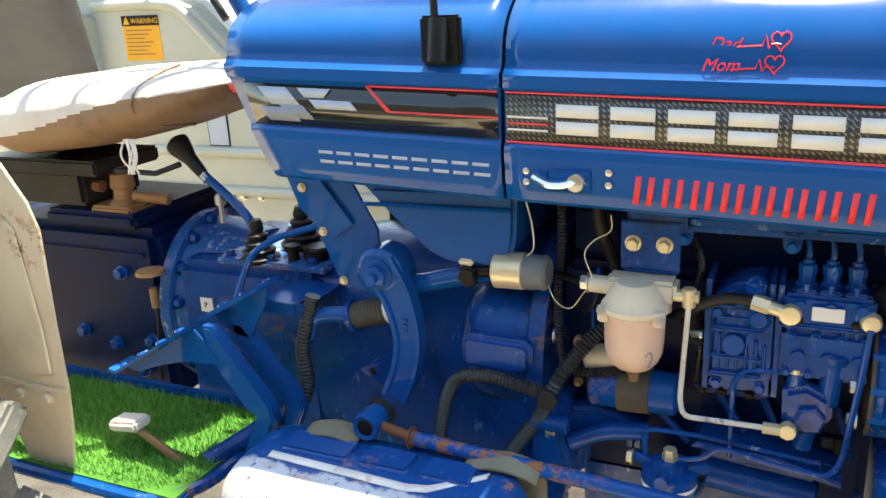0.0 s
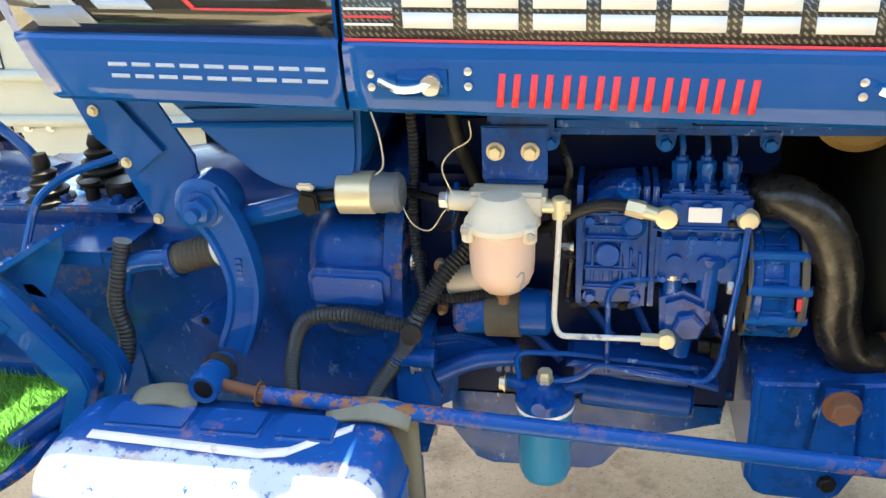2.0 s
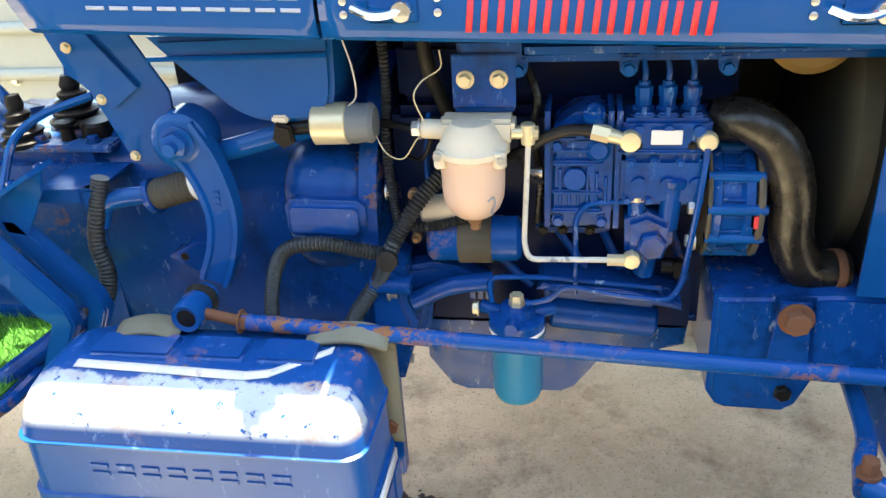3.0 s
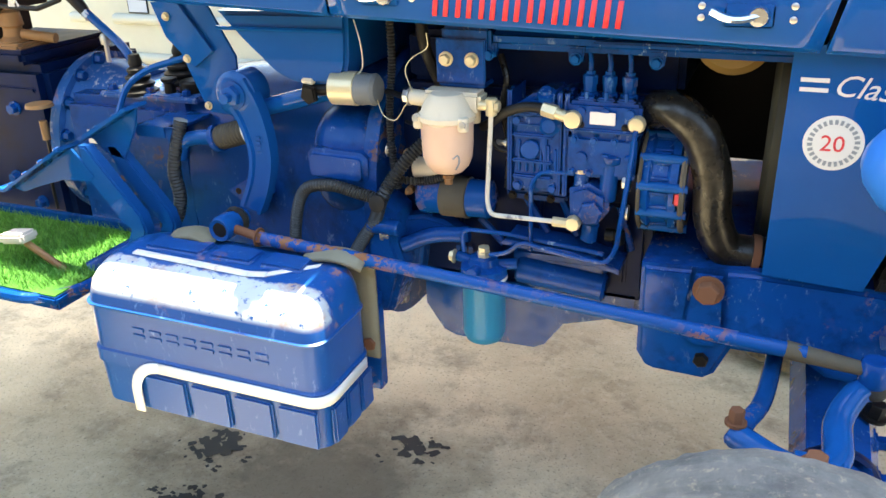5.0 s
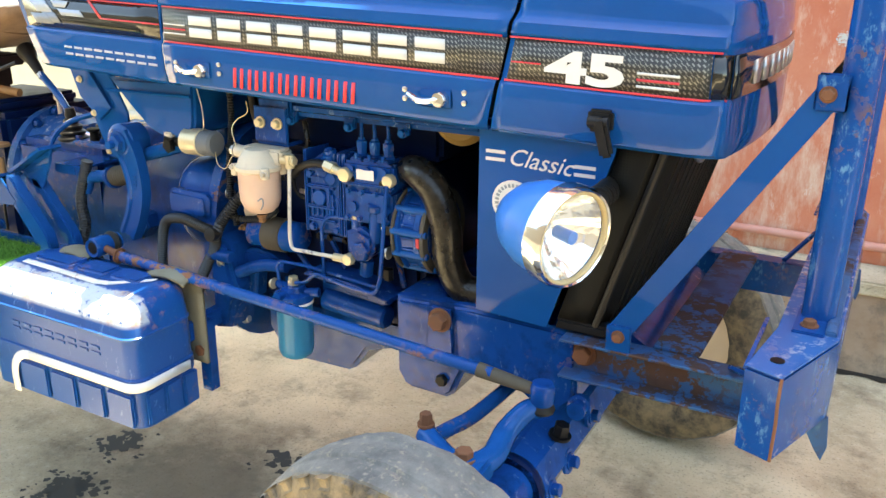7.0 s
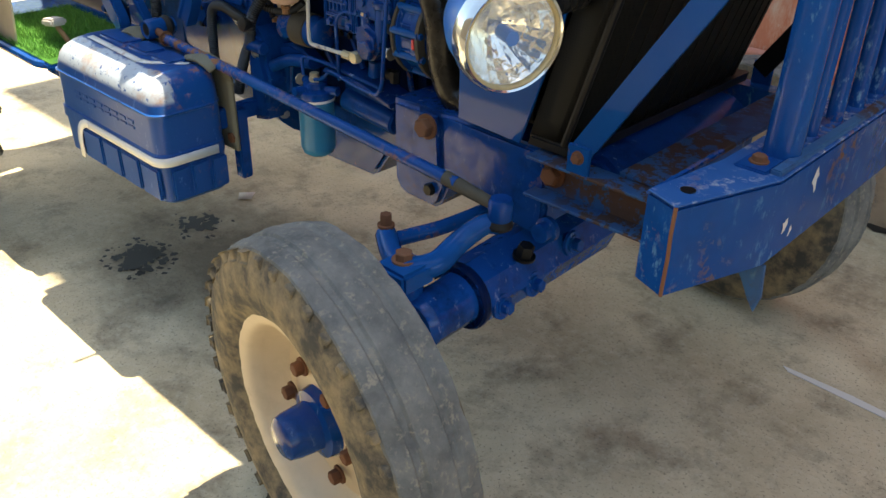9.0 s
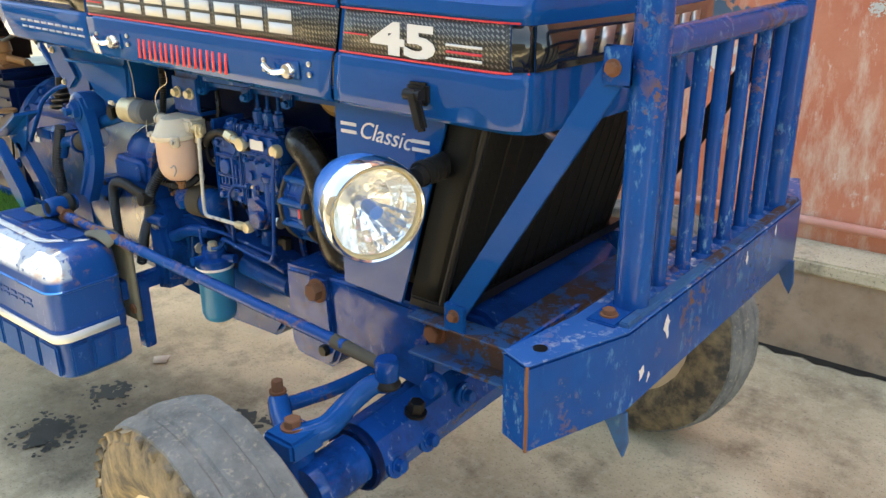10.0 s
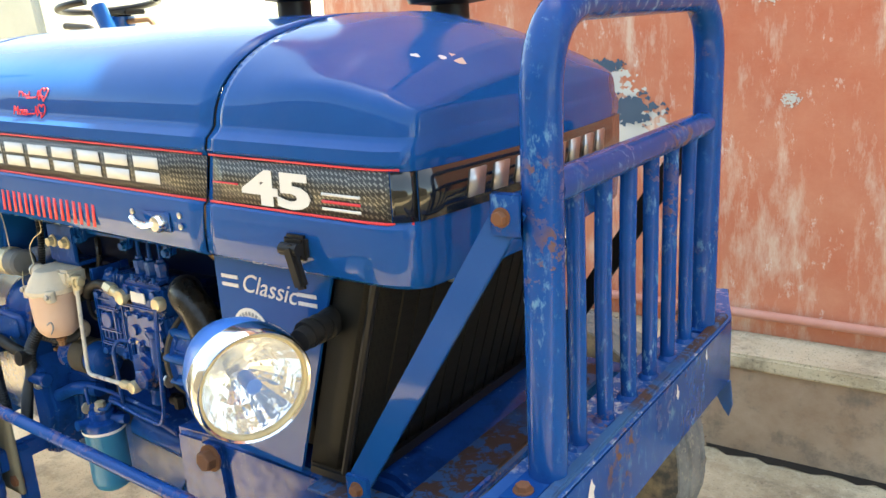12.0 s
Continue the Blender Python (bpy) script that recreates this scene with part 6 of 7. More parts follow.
# webs of the timing case and crankcase
for x0, z0, x1, z1 in ((-0.10, 0.80, -0.055, 0.735), (-0.03, 0.80, 0.0, 0.735), (-0.19, 0.745, -0.14, 0.70), (0.075, 0.80, 0.10, 0.72)):
    bm = B(); add_tube(bm, [(x0, -0.236, z0), (x1, -0.242, z1)], 0.007, 6); part("crankcase_web", bm, M["cast"], engine)
bm = B(); add_box(bm, (-0.135, -0.245, 0.795), (-0.02, -0.21, 0.812), 0.005); part("crankcase_ledge", bm, M["cast"], engine)
bm = B(); add_prism(bm, [(-0.345, 0.735), (-0.30, 0.745), (-0.255, 0.738), (-0.215, 0.715), (-0.215, 0.700), (-0.265, 0.715), (-0.30, 0.690), (-0.31, 0.62), (-0.345, 0.60)], -0.262, -0.215, 0.008, 3)
part("mount_web", bm, M["cast"], engine, "blue cast mounting web")
bolts([(x, -0.246, 0.803) for x in (-0.122, -0.092, -0.05)], engine, "dark", 0.006, 0.006)
bolts([(x, -0.203, 0.618 - 0.0 * x) for x in (-0.31, -0.25, -0.19, -0.13, -0.07, -0.01, 0.05, 0.10)], engine, "engine", 0.007, 0.008)
bm = B(); add_box(bm, (-0.335, -0.206, 0.622), (0.125, -0.19, 0.634), 0.003); part("sump_flange", bm, M["cast"], engine)
# dipstick, brackets and wiring behind the filter
bm = B(); add_tube(bm, curve_pts([(-0.29, -0.245, 0.74), (-0.285, -0.262, 0.82), (-0.30, -0.25, 0.90), (-0.295, -0.235, 0.99)]), 0.0045, 8); part("dipstick_tube", bm, M["engine"], engine, "thin blue dipstick tube")
bm = B(); add_tube(bm, curve_pts([(-0.145, -0.250, 1.06), (-0.13, -0.262, 1.02), (-0.135, -0.268, 0.97), (-0.125, -0.26, 0.90), (-0.130, -0.255, 0.82)]), 0.006, 8); part("wiring_loom", bm, M["greasy"], engine, "greasy black wiring loom")
bm = B(); add_tube(bm, curve_pts([(-0.325, -0.262, 0.93), (-0.30, -0.285, 0.935), (-0.285, -0.292, 0.96), (-0.278, -0.285, 1.0)]), 0.0035, 6); part("wiring_loom", bm, M["dark"], engine, "thin dark wire")
for z, r in ((0.873, 0.009), (0.800, 0.008)):
    bm = B(); add_lathe(bm, (-0.318, -0.268, z), (0, -1, 0), [(0, r), (0.012, r), (0.014, r * 0.7), (0.022, r * 0.5), (0.022, 0)], 12); part("terminal", bm, M["copper"], starter, "dull brass starter terminal")
bm = B(); add_box(bm, (0.026, -0.300, 1.090), (0.300, -0.286, 1.098), 0.003); part("manifold_lip", bm, M["engine"], manifold)

# radiator hose
bm = B(); add_tube(bm, curve_pts([(0.125, -0.255, 0.985), (0.165, -0.285, 0.990), (0.205, -0.29, 0.955), (0.228, -0.29, 0.890), (0.235, -0.288, 0.82), (0.262, -0.28, 0.765), (0.32, -0.27, 0.755)], 10), 0.031, 18)
hose = part("radiator_hose", bm, M["greasy"], tractor, "thick bent black radiator hose")
bm = B(); add_tube(bm, [(0.300, -0.274, 0.757), (0.312, -0.272, 0.756)], 0.034, 18); part("hose_clamp", bm, M["rust"], hose)

# corrugated conduits
def conduit(pts, r, label):
    bm = B(); add_tube(bm, curve_pts(pts, 10), r, 12, ribs=0.0030, pitch=0.0062); return part("conduit", bm, M["conduit"], tractor, label)
conduit([(-0.57, -0.300, 0.60), (-0.562, -0.308, 0.70), (-0.525, -0.322, 0.790), (-0.46, -0.335, 0.815), (-0.40, -0.338, 0.808), (-0.345, -0.335, 0.797)], 0.0125, "grey corrugated conduit loop")
conduit([(-0.455, -0.315, 0.60), (-0.418, -0.318, 0.68), (-0.375, -0.32, 0.745), (-0.355, -0.328, 0.79), (-0.335, -0.322, 0.83), (-0.30, -0.30, 0.88), (-0.26, -0.27, 0.915), (-0.22, -0.24, 0.93)], 0.0135, "black corrugated conduit rising behind the filter")
conduit([(-0.355, -0.25, 1.13), (-0.352, -0.255, 1.04), (-0.356, -0.265, 0.96), (-0.352, -0.275, 0.88), (-0.345, -0.27, 0.80)], 0.0085, "thin black corrugated conduit hanging below the hood")
conduit([(-0.335, -0.30, 0.83), (-0.30, -0.29, 0.825), (-0.25, -0.285, 0.835), (-0.21, -0.28, 0.86)], 0.0085, "thin black corrugated conduit under the filter")
bm = B(); add_tube(bm, curve_pts([(-0.30, -0.24, 1.13), (-0.29, -0.24, 1.06), (-0.27, -0.22, 0.99), (-0.255, -0.2, 0.93)]), 0.011, 10); part("cable", bm, M["rubber"], tractor, "black cable")
bm = B(); add_lathe(bm, (-0.35, -0.345, 0.795), (0, -1, 0.2), [(-0.02, 0.008), (0, 0.016), (0.01, 0.016), (0.012, 0.008), (0.012, 0)], 14); part("cable_clip", bm, M["rubber"], tractor)
bm = B(); add_tube(bm, [(-0.36, -0.265, 0.985), (-0.30, -0.30, 0.985)], 0.006, 8); part("link_rod", bm, M["dark"], tractor)

# ---- clutch housing and gearbox ----
bm = B()
secs = [(-0.90, 0.175, 0.255, 0.700), (-0.80, 0.182, 0.265, 0.705), (-0.68, 0.195, 0.270, 0.710), (-0.56, 0.220, 0.280, 0.715), (-0.46, 0.248, 0.282, 0.723), (-0.405, 0.262, 0.285, 0.725), (-0.400, 0.285, 0.275, 0.755), (-0.372, 0.285, 0.275, 0.755), (-0.370, 0.25, 0.24, 0.755)]
rows = []
for x, hw, hh, zc in secs:
    row = []
    for i in range(40):
        a = 2 * math.pi * i / 40
        c, s = math.cos(a), math.sin(a)
        p = 2.6
        rr = (abs(c) ** p + abs(s) ** p) ** (-1 / p)
        row.append(bm.verts.new((x, CY + hw * rr * c, zc + hh * rr * s)))
    rows.append(row)
for a, c in zip(rows, rows[1:]):
    for i in range(40):
        bm.faces.new((a[i], a[(i + 1) % 40], c[(i + 1) % 40], c[i]))
bm.faces.new(rows[0][::-1]); bm.faces.new(rows[-1])
bmesh.ops.recalc_face_normals(bm, faces=bm.faces)
bell = part("clutch_housing", bm, M["cast"], tractor, "blue cast clutch housing")
bm = B()
rows = []
for i in range(15):
    u_ = math.pi * (i / 14 - 0.5)
    row = []
    for j in range(28):
        v_ = 2 * math.pi * j / 28
        pw = lambda q, e: abs(q) ** e * (1 if q > 0 else -1)
        row.append(Vector((-0.452 + 0.098 * pw(math.cos(u_), 0.6) * pw(math.cos(v_), 0.7), -0.150 - 0.150 * pw(math.cos(u_), 0.6) * pw(math.sin(v_), 0.7), 0.828 + 0.118 * pw(math.sin(u_), 0.75))))
    rows.append(row + [row[0]])
add_grid(bm, rows)
add_prism(bm, [(-0.515, 0.865), (-0.515, 0.825), (-0.505, 0.815), (-0.40, 0.812), (-0.388, 0.825), (-0.388, 0.865), (-0.40, 0.875), (-0.505, 0.877)], -0.318, -0.28, 0.010, 3)
part("starter_bulge", bm, M["cast"], bell, "rounded cast bulge on the clutch housing", sharp=60)
bm = B(); add_tube(bm, [(-0.70, -0.26, 0.915), (-0.46, -0.275, 0.985)], 0.018, 12); part("tube", bm, M["hood"], bell)
for x, y, z in ((-0.362, -0.27, 0.875), (-0.362, -0.315, 0.72), (-0.362, -0.29, 0.60), (-0.36, -0.25, 0.55)):
    bm = B(); add_hex(bm, (x, y, z), (1, 0, 0), 0.010, 0.014); part("bolt", bm, M["steel"], bell)
bm = B(); add_prism(bm, [(-0.40, 0.54), (-0.40, 0.76), (-0.365, 0.78), (-0.335, 0.76), (-0.335, 0.70), (-0.32, 0.66), (-0.335, 0.60), (-0.35, 0.55)], -0.318, -0.22, 0.012)
add_cyl(bm, (-0.39, -0.315, 0.735), (-0.325, -0.315, 0.735), 0.016, bevel=0.003)
part("mount_rib", bm, M["cast"], bell)
bm = B(); add_tube(bm, curve_pts([(-0.33, -0.29, 0.69), (-0.27, -0.28, 0.715), (-0.20, -0.27, 0.722)]), 0.016, 10); part("cast_arm", bm, M["cast"], bell)
bm = B(); add_prism(bm, [(-0.755, 0.745), (-0.70, 0.775), (-0.665, 0.77), (-0.655, 0.74), (-0.69, 0.705)], -0.262, -0.20, 0.004)
plate = part("cover_plate", bm, M["worn"], bell, "small three-bolt cover plate")
for x, z in ((-0.725, 0.747), (-0.678, 0.760), (-0.69, 0.715)):
    bm = B(); add_hex(bm, (x, -0.255, z), (0, -1, 0), 0.008, 0.008); part("bolt", bm, M["dark"], plate)

bolts([(-0.395, CY + 0.268 * math.cos(radians(a)), 0.755 + 0.262 * math.sin(radians(a))) for a in (150, 165, 180, 200, 215)], bell, "worn", 0.010, 0.014, (-1, 0, 0))
# pitman arm
bm = B()
cp = curve_pts([(-0.668, -0.302, 0.985), (-0.635, -0.305, 0.93), (-0.615, -0.312, 0.86), (-0.62, -0.322, 0.80), (-0.64, -0.332, 0.745)], 8)
wv = [0.034, 0.030, 0.026, 0.0245, 0.024]
rows = []
for i, p in enumerate(cp):
    d = (cp[min(i + 1, len(cp) - 1)] - cp[max(i - 1, 0)]).normalized()
    nrm = Vector((d.z, 0, -d.x))
    w = interp(i, [0, 8, 16, 24, 32], wv)
    rows.append([p + nrm * w + Vector((0, 0.014, 0)), p + nrm * w - Vector((0, 0.014, 0)), p + nrm * (w - 0.008) - Vector((0, 0.014, 0)), p + nrm * (w - 0.011) - Vector((0, 0.008, 0)), p - nrm * (w - 0.011) - Vector((0, 0.008, 0)), p - nrm * (w - 0.008) - Vector((0, 0.014, 0)), p - nrm * w - Vector((0, 0.014, 0)), p - nrm * w + Vector((0, 0.014, 0))])
V = [[bm.verts.new(q) for q in r] for r in rows]
for a, c in zip(V, V[1:]):
    for i in range(8):
        bm.faces.new((a[i], a[(i + 1) % 8], c[(i + 1) % 8], c[i]))
bm.faces.new(V[0]); bm.faces.new(V[-1][::-1])
add_lathe(bm, (-0.668, -0.285, 0.968), (0, -1, 0), [(-0.03, 0.046), (0.02, 0.046), (0.026, 0.040), (0.028, 0.026), (0.028, 0)], 28)
bmesh.ops.recalc_face_normals(bm, faces=bm.faces)
pit = part("pitman_arm", bm, M["hood"], tractor, "curved blue forged pitman arm")
bm = B(); add_hex(bm, (-0.668, -0.313, 0.968), (0, -1, 0), 0.021, 0.018); add_cyl(bm, (-0.668, -0.32, 0.968), (-0.668, -0.345, 0.968), 0.010); part("nut", bm, M["hood"], pit)
for i in range(5):
    bm = B(); add_box(bm, (-0.624, -0.3205 - 0.0035 * i * 0, 0.846 + 0.010 * i), (-0.614, -0.318, 0.852 + 0.010 * i)); part("cast_mark", bm, M["hood"], pit)
# breather / steering hose
bm = B(); add_tube(bm, round_path([(-0.850, -0.285, 0.815), (-0.838, -0.278, 0.853), (-0.80, -0.275, 0.862), (-0.735, -0.275, 0.868)], 0.03), 0.0165, 12); elbow = part("elbow_pipe", bm, M["hood"], tractor, "blue elbow pipe")
bm = B(); add_tube(bm, [(-0.745, -0.275, 0.866), (-0.66, -0.27, 0.890)], 0.026, 16, ribs=0.002, pitch=0.008); part("ribbed_sleeve", bm, M["rusthose"], elbow, "dirty ribbed rubber sleeve")
for p, q, mt in (((-0.752, -0.275, 0.864), (-0.742, -0.275, 0.867), "engine"), ((-0.672, -0.27, 0.887), (-0.660, -0.27, 0.890), "whiteworn")):
    bm = B(); add_tube(bm, [p, q], 0.030, 16); part("hose_clamp", bm, M[mt], elbow)
bm = B(); add_tube(bm, curve_pts([(-0.828, -0.285, 0.90), (-0.842, -0.292, 0.85), (-0.856, -0.298, 0.79), (-0.85, -0.30, 0.73), (-0.865, -0.31, 0.68), (-0.91, -0.32, 0.655)]), 0.015, 10, ribs=0.0015, pitch=0.008); part("taped_cable", bm, M["conduit"], tractor, "taped black cable bundle")
bm = B(); add_box(bm, (-0.935, -0.30, 0.880), (-0.83, -0.18, 0.886), 0.001); add_box(bm, (-0.935, -0.304, 0.862), (-0.86, -0.299, 0.886), 0.001); add_box(bm, (-0.86, -0.30, 0.845), (-0.835, -0.28, 0.886), 0.003)
part("support_shelf", bm, M["worn"], tractor, "small blue angle shelf")

# gearbox with top cover and flange
bm = B()
add_box(bm, (-1.24, CY - 0.175, 0.45), (-0.88, CY + 0.175, 0.905), 0.02)
gear = part("gearbox", bm, M["cast"], tractor, "blue gearbox housing with bolted flange")
bm = B(); add_box(bm, (-1.13, CY - 0.165, 0.905), (-0.86, CY + 0.165, 0.918), 0.004); part("top_cover", bm, M["faded"], gear, "faded blue top cover, paled further for sunlight")
bm = B()
rows = []
for x, hw, hh in ((-1.29, 0.188, 0.205), (-1.262, 0.188, 0.205), (-1.259, 0.172, 0.19), (-1.20, 0.168, 0.185), (-1.12, 0.160, 0.165)):
    rows.append([bm.verts.new((x, CY + hw * math.cos(a), 0.765 + hh * math.sin(a))) for a in np.linspace(0, 2 * math.pi, 41)[:-1]])
for a, c in zip(rows, rows[1:]):
    for i in range(40):
        bm.faces.new((a[i], a[(i + 1) % 40], c[(i + 1) % 40], c[i]))
bm.faces.new(rows[0][::-1]); bm.faces.new(rows[-1])
bmesh.ops.recalc_face_normals(bm, faces=bm.faces)
flange = part("round_flange", bm, M["faded"], gear, "arched bolted flange, faded paint paled further for sunlight")
for a in (100, 122, 145, 168, 192, 215):
    q = radians(a); bm = B(); add_hex(bm, (-1.253, CY + 0.180 * math.cos(q), 0.765 + 0.197 * math.sin(q)), (1, 0, 0), 0.012, 0.02); part("bolt", bm, M["worn"], flange)
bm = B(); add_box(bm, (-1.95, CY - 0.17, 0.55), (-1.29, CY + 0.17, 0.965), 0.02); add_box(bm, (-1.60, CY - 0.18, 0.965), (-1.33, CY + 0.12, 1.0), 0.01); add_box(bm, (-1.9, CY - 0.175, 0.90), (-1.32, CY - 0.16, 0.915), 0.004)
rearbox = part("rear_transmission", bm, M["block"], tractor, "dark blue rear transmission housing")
for x, z in ((-1.40, 0.86), (-1.34, 0.70), (-1.45, 0.68), (-1.55, 0.70), (-1.38, 0.62)):
    bm = B(); add_hex(bm, (x, CY - 0.17, z), (0, -1, 0), 0.013, 0.018); part("bolt", bm, M["engine"], rearbox)
bm = B(); add_lathe(bm, (-1.40, -0.15, 0.995), (0, 0, 1), [(0, 0.032), (0.02, 0.034), (0.03, 0.024), (0.05, 0.022), (0.055, 0.028), (0.085, 0.024), (0.09, 0.012), (0.10, 0.012), (0.10, 0)], 10)
add_box(bm, (-1.47, -0.19, 0.985), (-1.35, -0.08, 1.012), 0.006); add_cyl(bm, (-1.37, -0.15, 1.03), (-1.29, -0.13, 1.02), 0.012)
part("hydraulic_valve", bm, M["copper"], tractor, "oily brown brass hydraulic valve")
bm = B(); add_tube(bm, curve_pts([(-1.75, -0.15, 1.05), (-1.6, -0.17, 1.055), (-1.45, -0.16, 1.05)]), 0.014, 8); part("rusty_lever", bm, M["rust"], tractor, "rusty brown lever bar")
# P sticker
bm = B(); add_box(bm, (-1.178, CY - 0.1775, 0.795), (-1.146, CY - 0.1755, 0.827)); stk = part("sticker", bm, M["white"], gear, "small square sticker with a letter")
part("lettering", text_mesh("P", 0.018, Matrix.Translation((-1.168, CY - 0.1785, 0.805)) @ SIDE, 0.0003), M["black"], stk)
# gear levers
def lever(base, knob, r=0.010, boot=0.042):
    b_, k_ = Vector(base), Vector(knob)
    bm = B(); add_tube(bm, curve_pts([b_, b_.lerp(k_, 0.35) + Vector((0.015, 0, 0.01)), k_]), r, 10); lv = part("gear_lever", bm, M["hood"], tractor, "blue gear lever with black knob")
    bm = B()
    prof = []
    for i in range(5):
        rr = boot * (1 - 0.16 * i)
        prof += [(0.016 * i, rr * 0.86), (0.016 * i + 0.006, rr), (0.016 * i + 0.010, rr)]
    prof.append((0.09, 0.012))
    add_lathe(bm, b_ - Vector((0, 0, 0.045)), (k_ - b_) * 0.3 + Vector((0, 0, 1)), prof, 20); part("boot", bm, M["rubber"], lv, "black rubber bellows boot")
    return lv, (k_ - b_).normalized(), k_
lv, d, k_ = lever((-1.035, -0.16, 0.955), (-1.185, -0.13, 1.085))
bm = B(); add_lathe(bm, k_ - d * 0.005, d, [(0, 0.011), (0.01, 0.013), (0.05, 0.016), (0.085, 0.026), (0.10, 0.026), (0.108, 0.016), (0.109, 0)], 16); part("knob", bm, M["black"], lv, "black plastic knob")
bm = B(); add_cyl(bm, k_ - d * 0.02, k_ - d * 0.004, 0.012, n=6); part("nut", bm, M["steel"], lv)
lv, d, k_ = lever((-0.985, -0.07, 0.965), (-0.99, -0.05, 1.32), 0.011, 0.05)
bm = B(); add_lathe(bm, (-1.19, -0.08, 0.96), (0, 0, 1), [(0, 0.006), (0.04, 0.006), (0.042, 0.012), (0.058, 0.013), (0.066, 0.008), (0.067, 0)], 12); part("small_lever", bm, M["steel"], tractor, "small steel-capped lever")
bm = B(); add_tube(bm, round_path([(-0.86, -0.20, 1.01), (-0.95, -0.22, 0.985), (-1.0, -0.24, 0.95), (-1.035, -0.28, 0.83)], 0.03), 0.007, 8); part("pedal_rod", bm, M["hood"], tractor, "thin bent blue rod")
bm = B(); add_lathe(bm, (-0.955, -0.155, 0.915), (0, 0, 1), [(0, 0.013), (0.025, 0.011), (0.03, 0.018), (0.036, 0.018), (0.038, 0)], 14); add_cyl(bm, (-0.91, -0.13, 0.915), (-0.91, -0.13, 0.945), 0.03, bevel=0.005); part("filler_cap", bm, M["dark"], tractor, "dark filler caps on the gearbox")
for x, y in ((-1.11, -0.165), (-1.0, -0.17), (-0.90, -0.17), (-1.11, -0.06)):
    bm = B(); add_hex(bm, (x, y, 0.918), (0, 0, 1), 0.010, 0.012); part("bolt", bm, M["worn"], gear)
# brake rod with adjuster on the near side
bm = B(); add_tube(bm, curve_pts([(-1.285, -0.225, 0.835), (-1.28, -0.23, 0.76), (-1.29, -0.235, 0.70), (-1.285, -0.24, 0.63)]), 0.004, 6); br = part("brake_rod", bm, M["dark"], tractor, "thin dark brake rod")
bm = B(); add_cyl(bm, (-1.285, -0.225, 0.80), (-1.285, -0.225, 0.845), 0.009); add_lathe(bm, (-1.285, -0.225, 0.875), (0, 0, 1), [(0, 0.01), (0.004, 0.032), (0.012, 0.030), (0.016, 0.0)], 16); part("spring_cap", bm, M["copper"], br, "worn brass cap")

# ---- foot pedals, step with turf ----
bm = B()
add_prism(bm, [(-1.208, 0.748), (-1.023, 0.855), (-0.972, 0.800), (-0.985, 0.788), (-1.06, 0.783), (-1.13, 0.762), (-1.185, 0.742)], -0.403, -0.397, 0.001)
add_prism(bm, [(-1.222, 0.760), (-1.205, 0.757), (-1.022, 0.866), (-1.022, 0.858), (-1.204, 0.750), (-1.225, 0.752)], -0.438, -0.372, 0.001)
pedal = part("foot_pedal", bm, M["hood"], tractor, "folded blue steel foot pedal with toothed edge")
bm = B()
add_prism(bm, [(-1.020, 0.862), (-0.886, 0.934), (-0.894, 0.900), (-0.940, 0.822), (-0.985, 0.830)], -0.345, -0.339, 0.001)
add_prism(bm, [(-1.028, 0.868), (-0.886, 0.944), (-0.882, 0.937), (-1.022, 0.860)], -0.378, -0.312, 0.001)
part("pedal_tread", bm, M["hood"], pedal, "second folded blue pedal tread")
bm = B(); add_prism(bm, [(-1.005, 0.862), (-0.985, 0.862), (-0.872, 0.724), (-0.864, 0.690), (-0.905, 0.600), (-0.945, 0.604), (-0.905, 0.690), (-0.925, 0.702), (-0.992, 0.790)], -0.402, -0.372, 0.004); part("pedal_arm", bm, M["hood"], pedal)
bm = B(); add_prism(bm, [(-0.985, 0.850), (-0.958, 0.850), (-0.846, 0.716), (-0.838, 0.684), (-0.875, 0.600), (-0.905, 0.604), (-0.875, 0.684), (-0.965, 0.790)], -0.345, -0.318, 0.004); part("pedal_arm", bm, M["hood"], pedal)
for i in range(12):
    t = i / 11
    p = Vector((-1.195, -0.438, 0.764)).lerp(Vector((-1.04, -0.438, 0.857)), (i % 7) / 6) if i < 7 else Vector((-1.01, -0.378, 0.877)).lerp(Vector((-0.90, -0.378, 0.937)), (i - 7) / 4)
    bm = B(); add_lathe(bm, p + Vector((0, 0.015 + 0.035 * (i % 2), 0.0)), (-0.45, 0, 1), [(0, 0.008), (0.004, 0.006), (0.005, 0)], 8); part("tooth", bm, M["worn"], pedal)
bm = B(); add_cyl(bm, (-1.0, -0.44, 0.60), (-0.885, -0.30, 0.665), 0.018, n=14); add_cyl(bm, (-0.93, -0.38, 0.615), (-0.93, -0.34, 0.615), 0.022); part("pivot_shaft", bm, M["engine"], pedal)
bm = B(); add_tube(bm, [(-1.145, -0.46, 0.650), (-1.02, -0.46, 0.585)], 0.008, 8); tp = part("throttle_pedal", bm, M["copper"], tractor, "rusty foot throttle with worn pale rubber pad")
bm = B(); add_box(bm, (-0.036, -0.024, -0.010), (0.036, 0.024, 0.012), 0.006, 2, Matrix.Translation((-1.165, -0.46, 0.662)) @ Matrix.Rotation(radians(-8), 4, "Y")); part("pad", bm, M["pedalrubber"], tp, "worn whitish rubber pad")
bm = B(); add_box(bm, (-1.75, -0.572, 0.585), (-0.965, -0.235, 0.600), 0.004)
add_tube(bm, round_path([(-1.75, -0.575, 0.593), (-1.02, -0.575, 0.590), (-0.955, -0.50, 0.593), (-0.955, -0.24, 0.60)], 0.05), 0.012, 8)
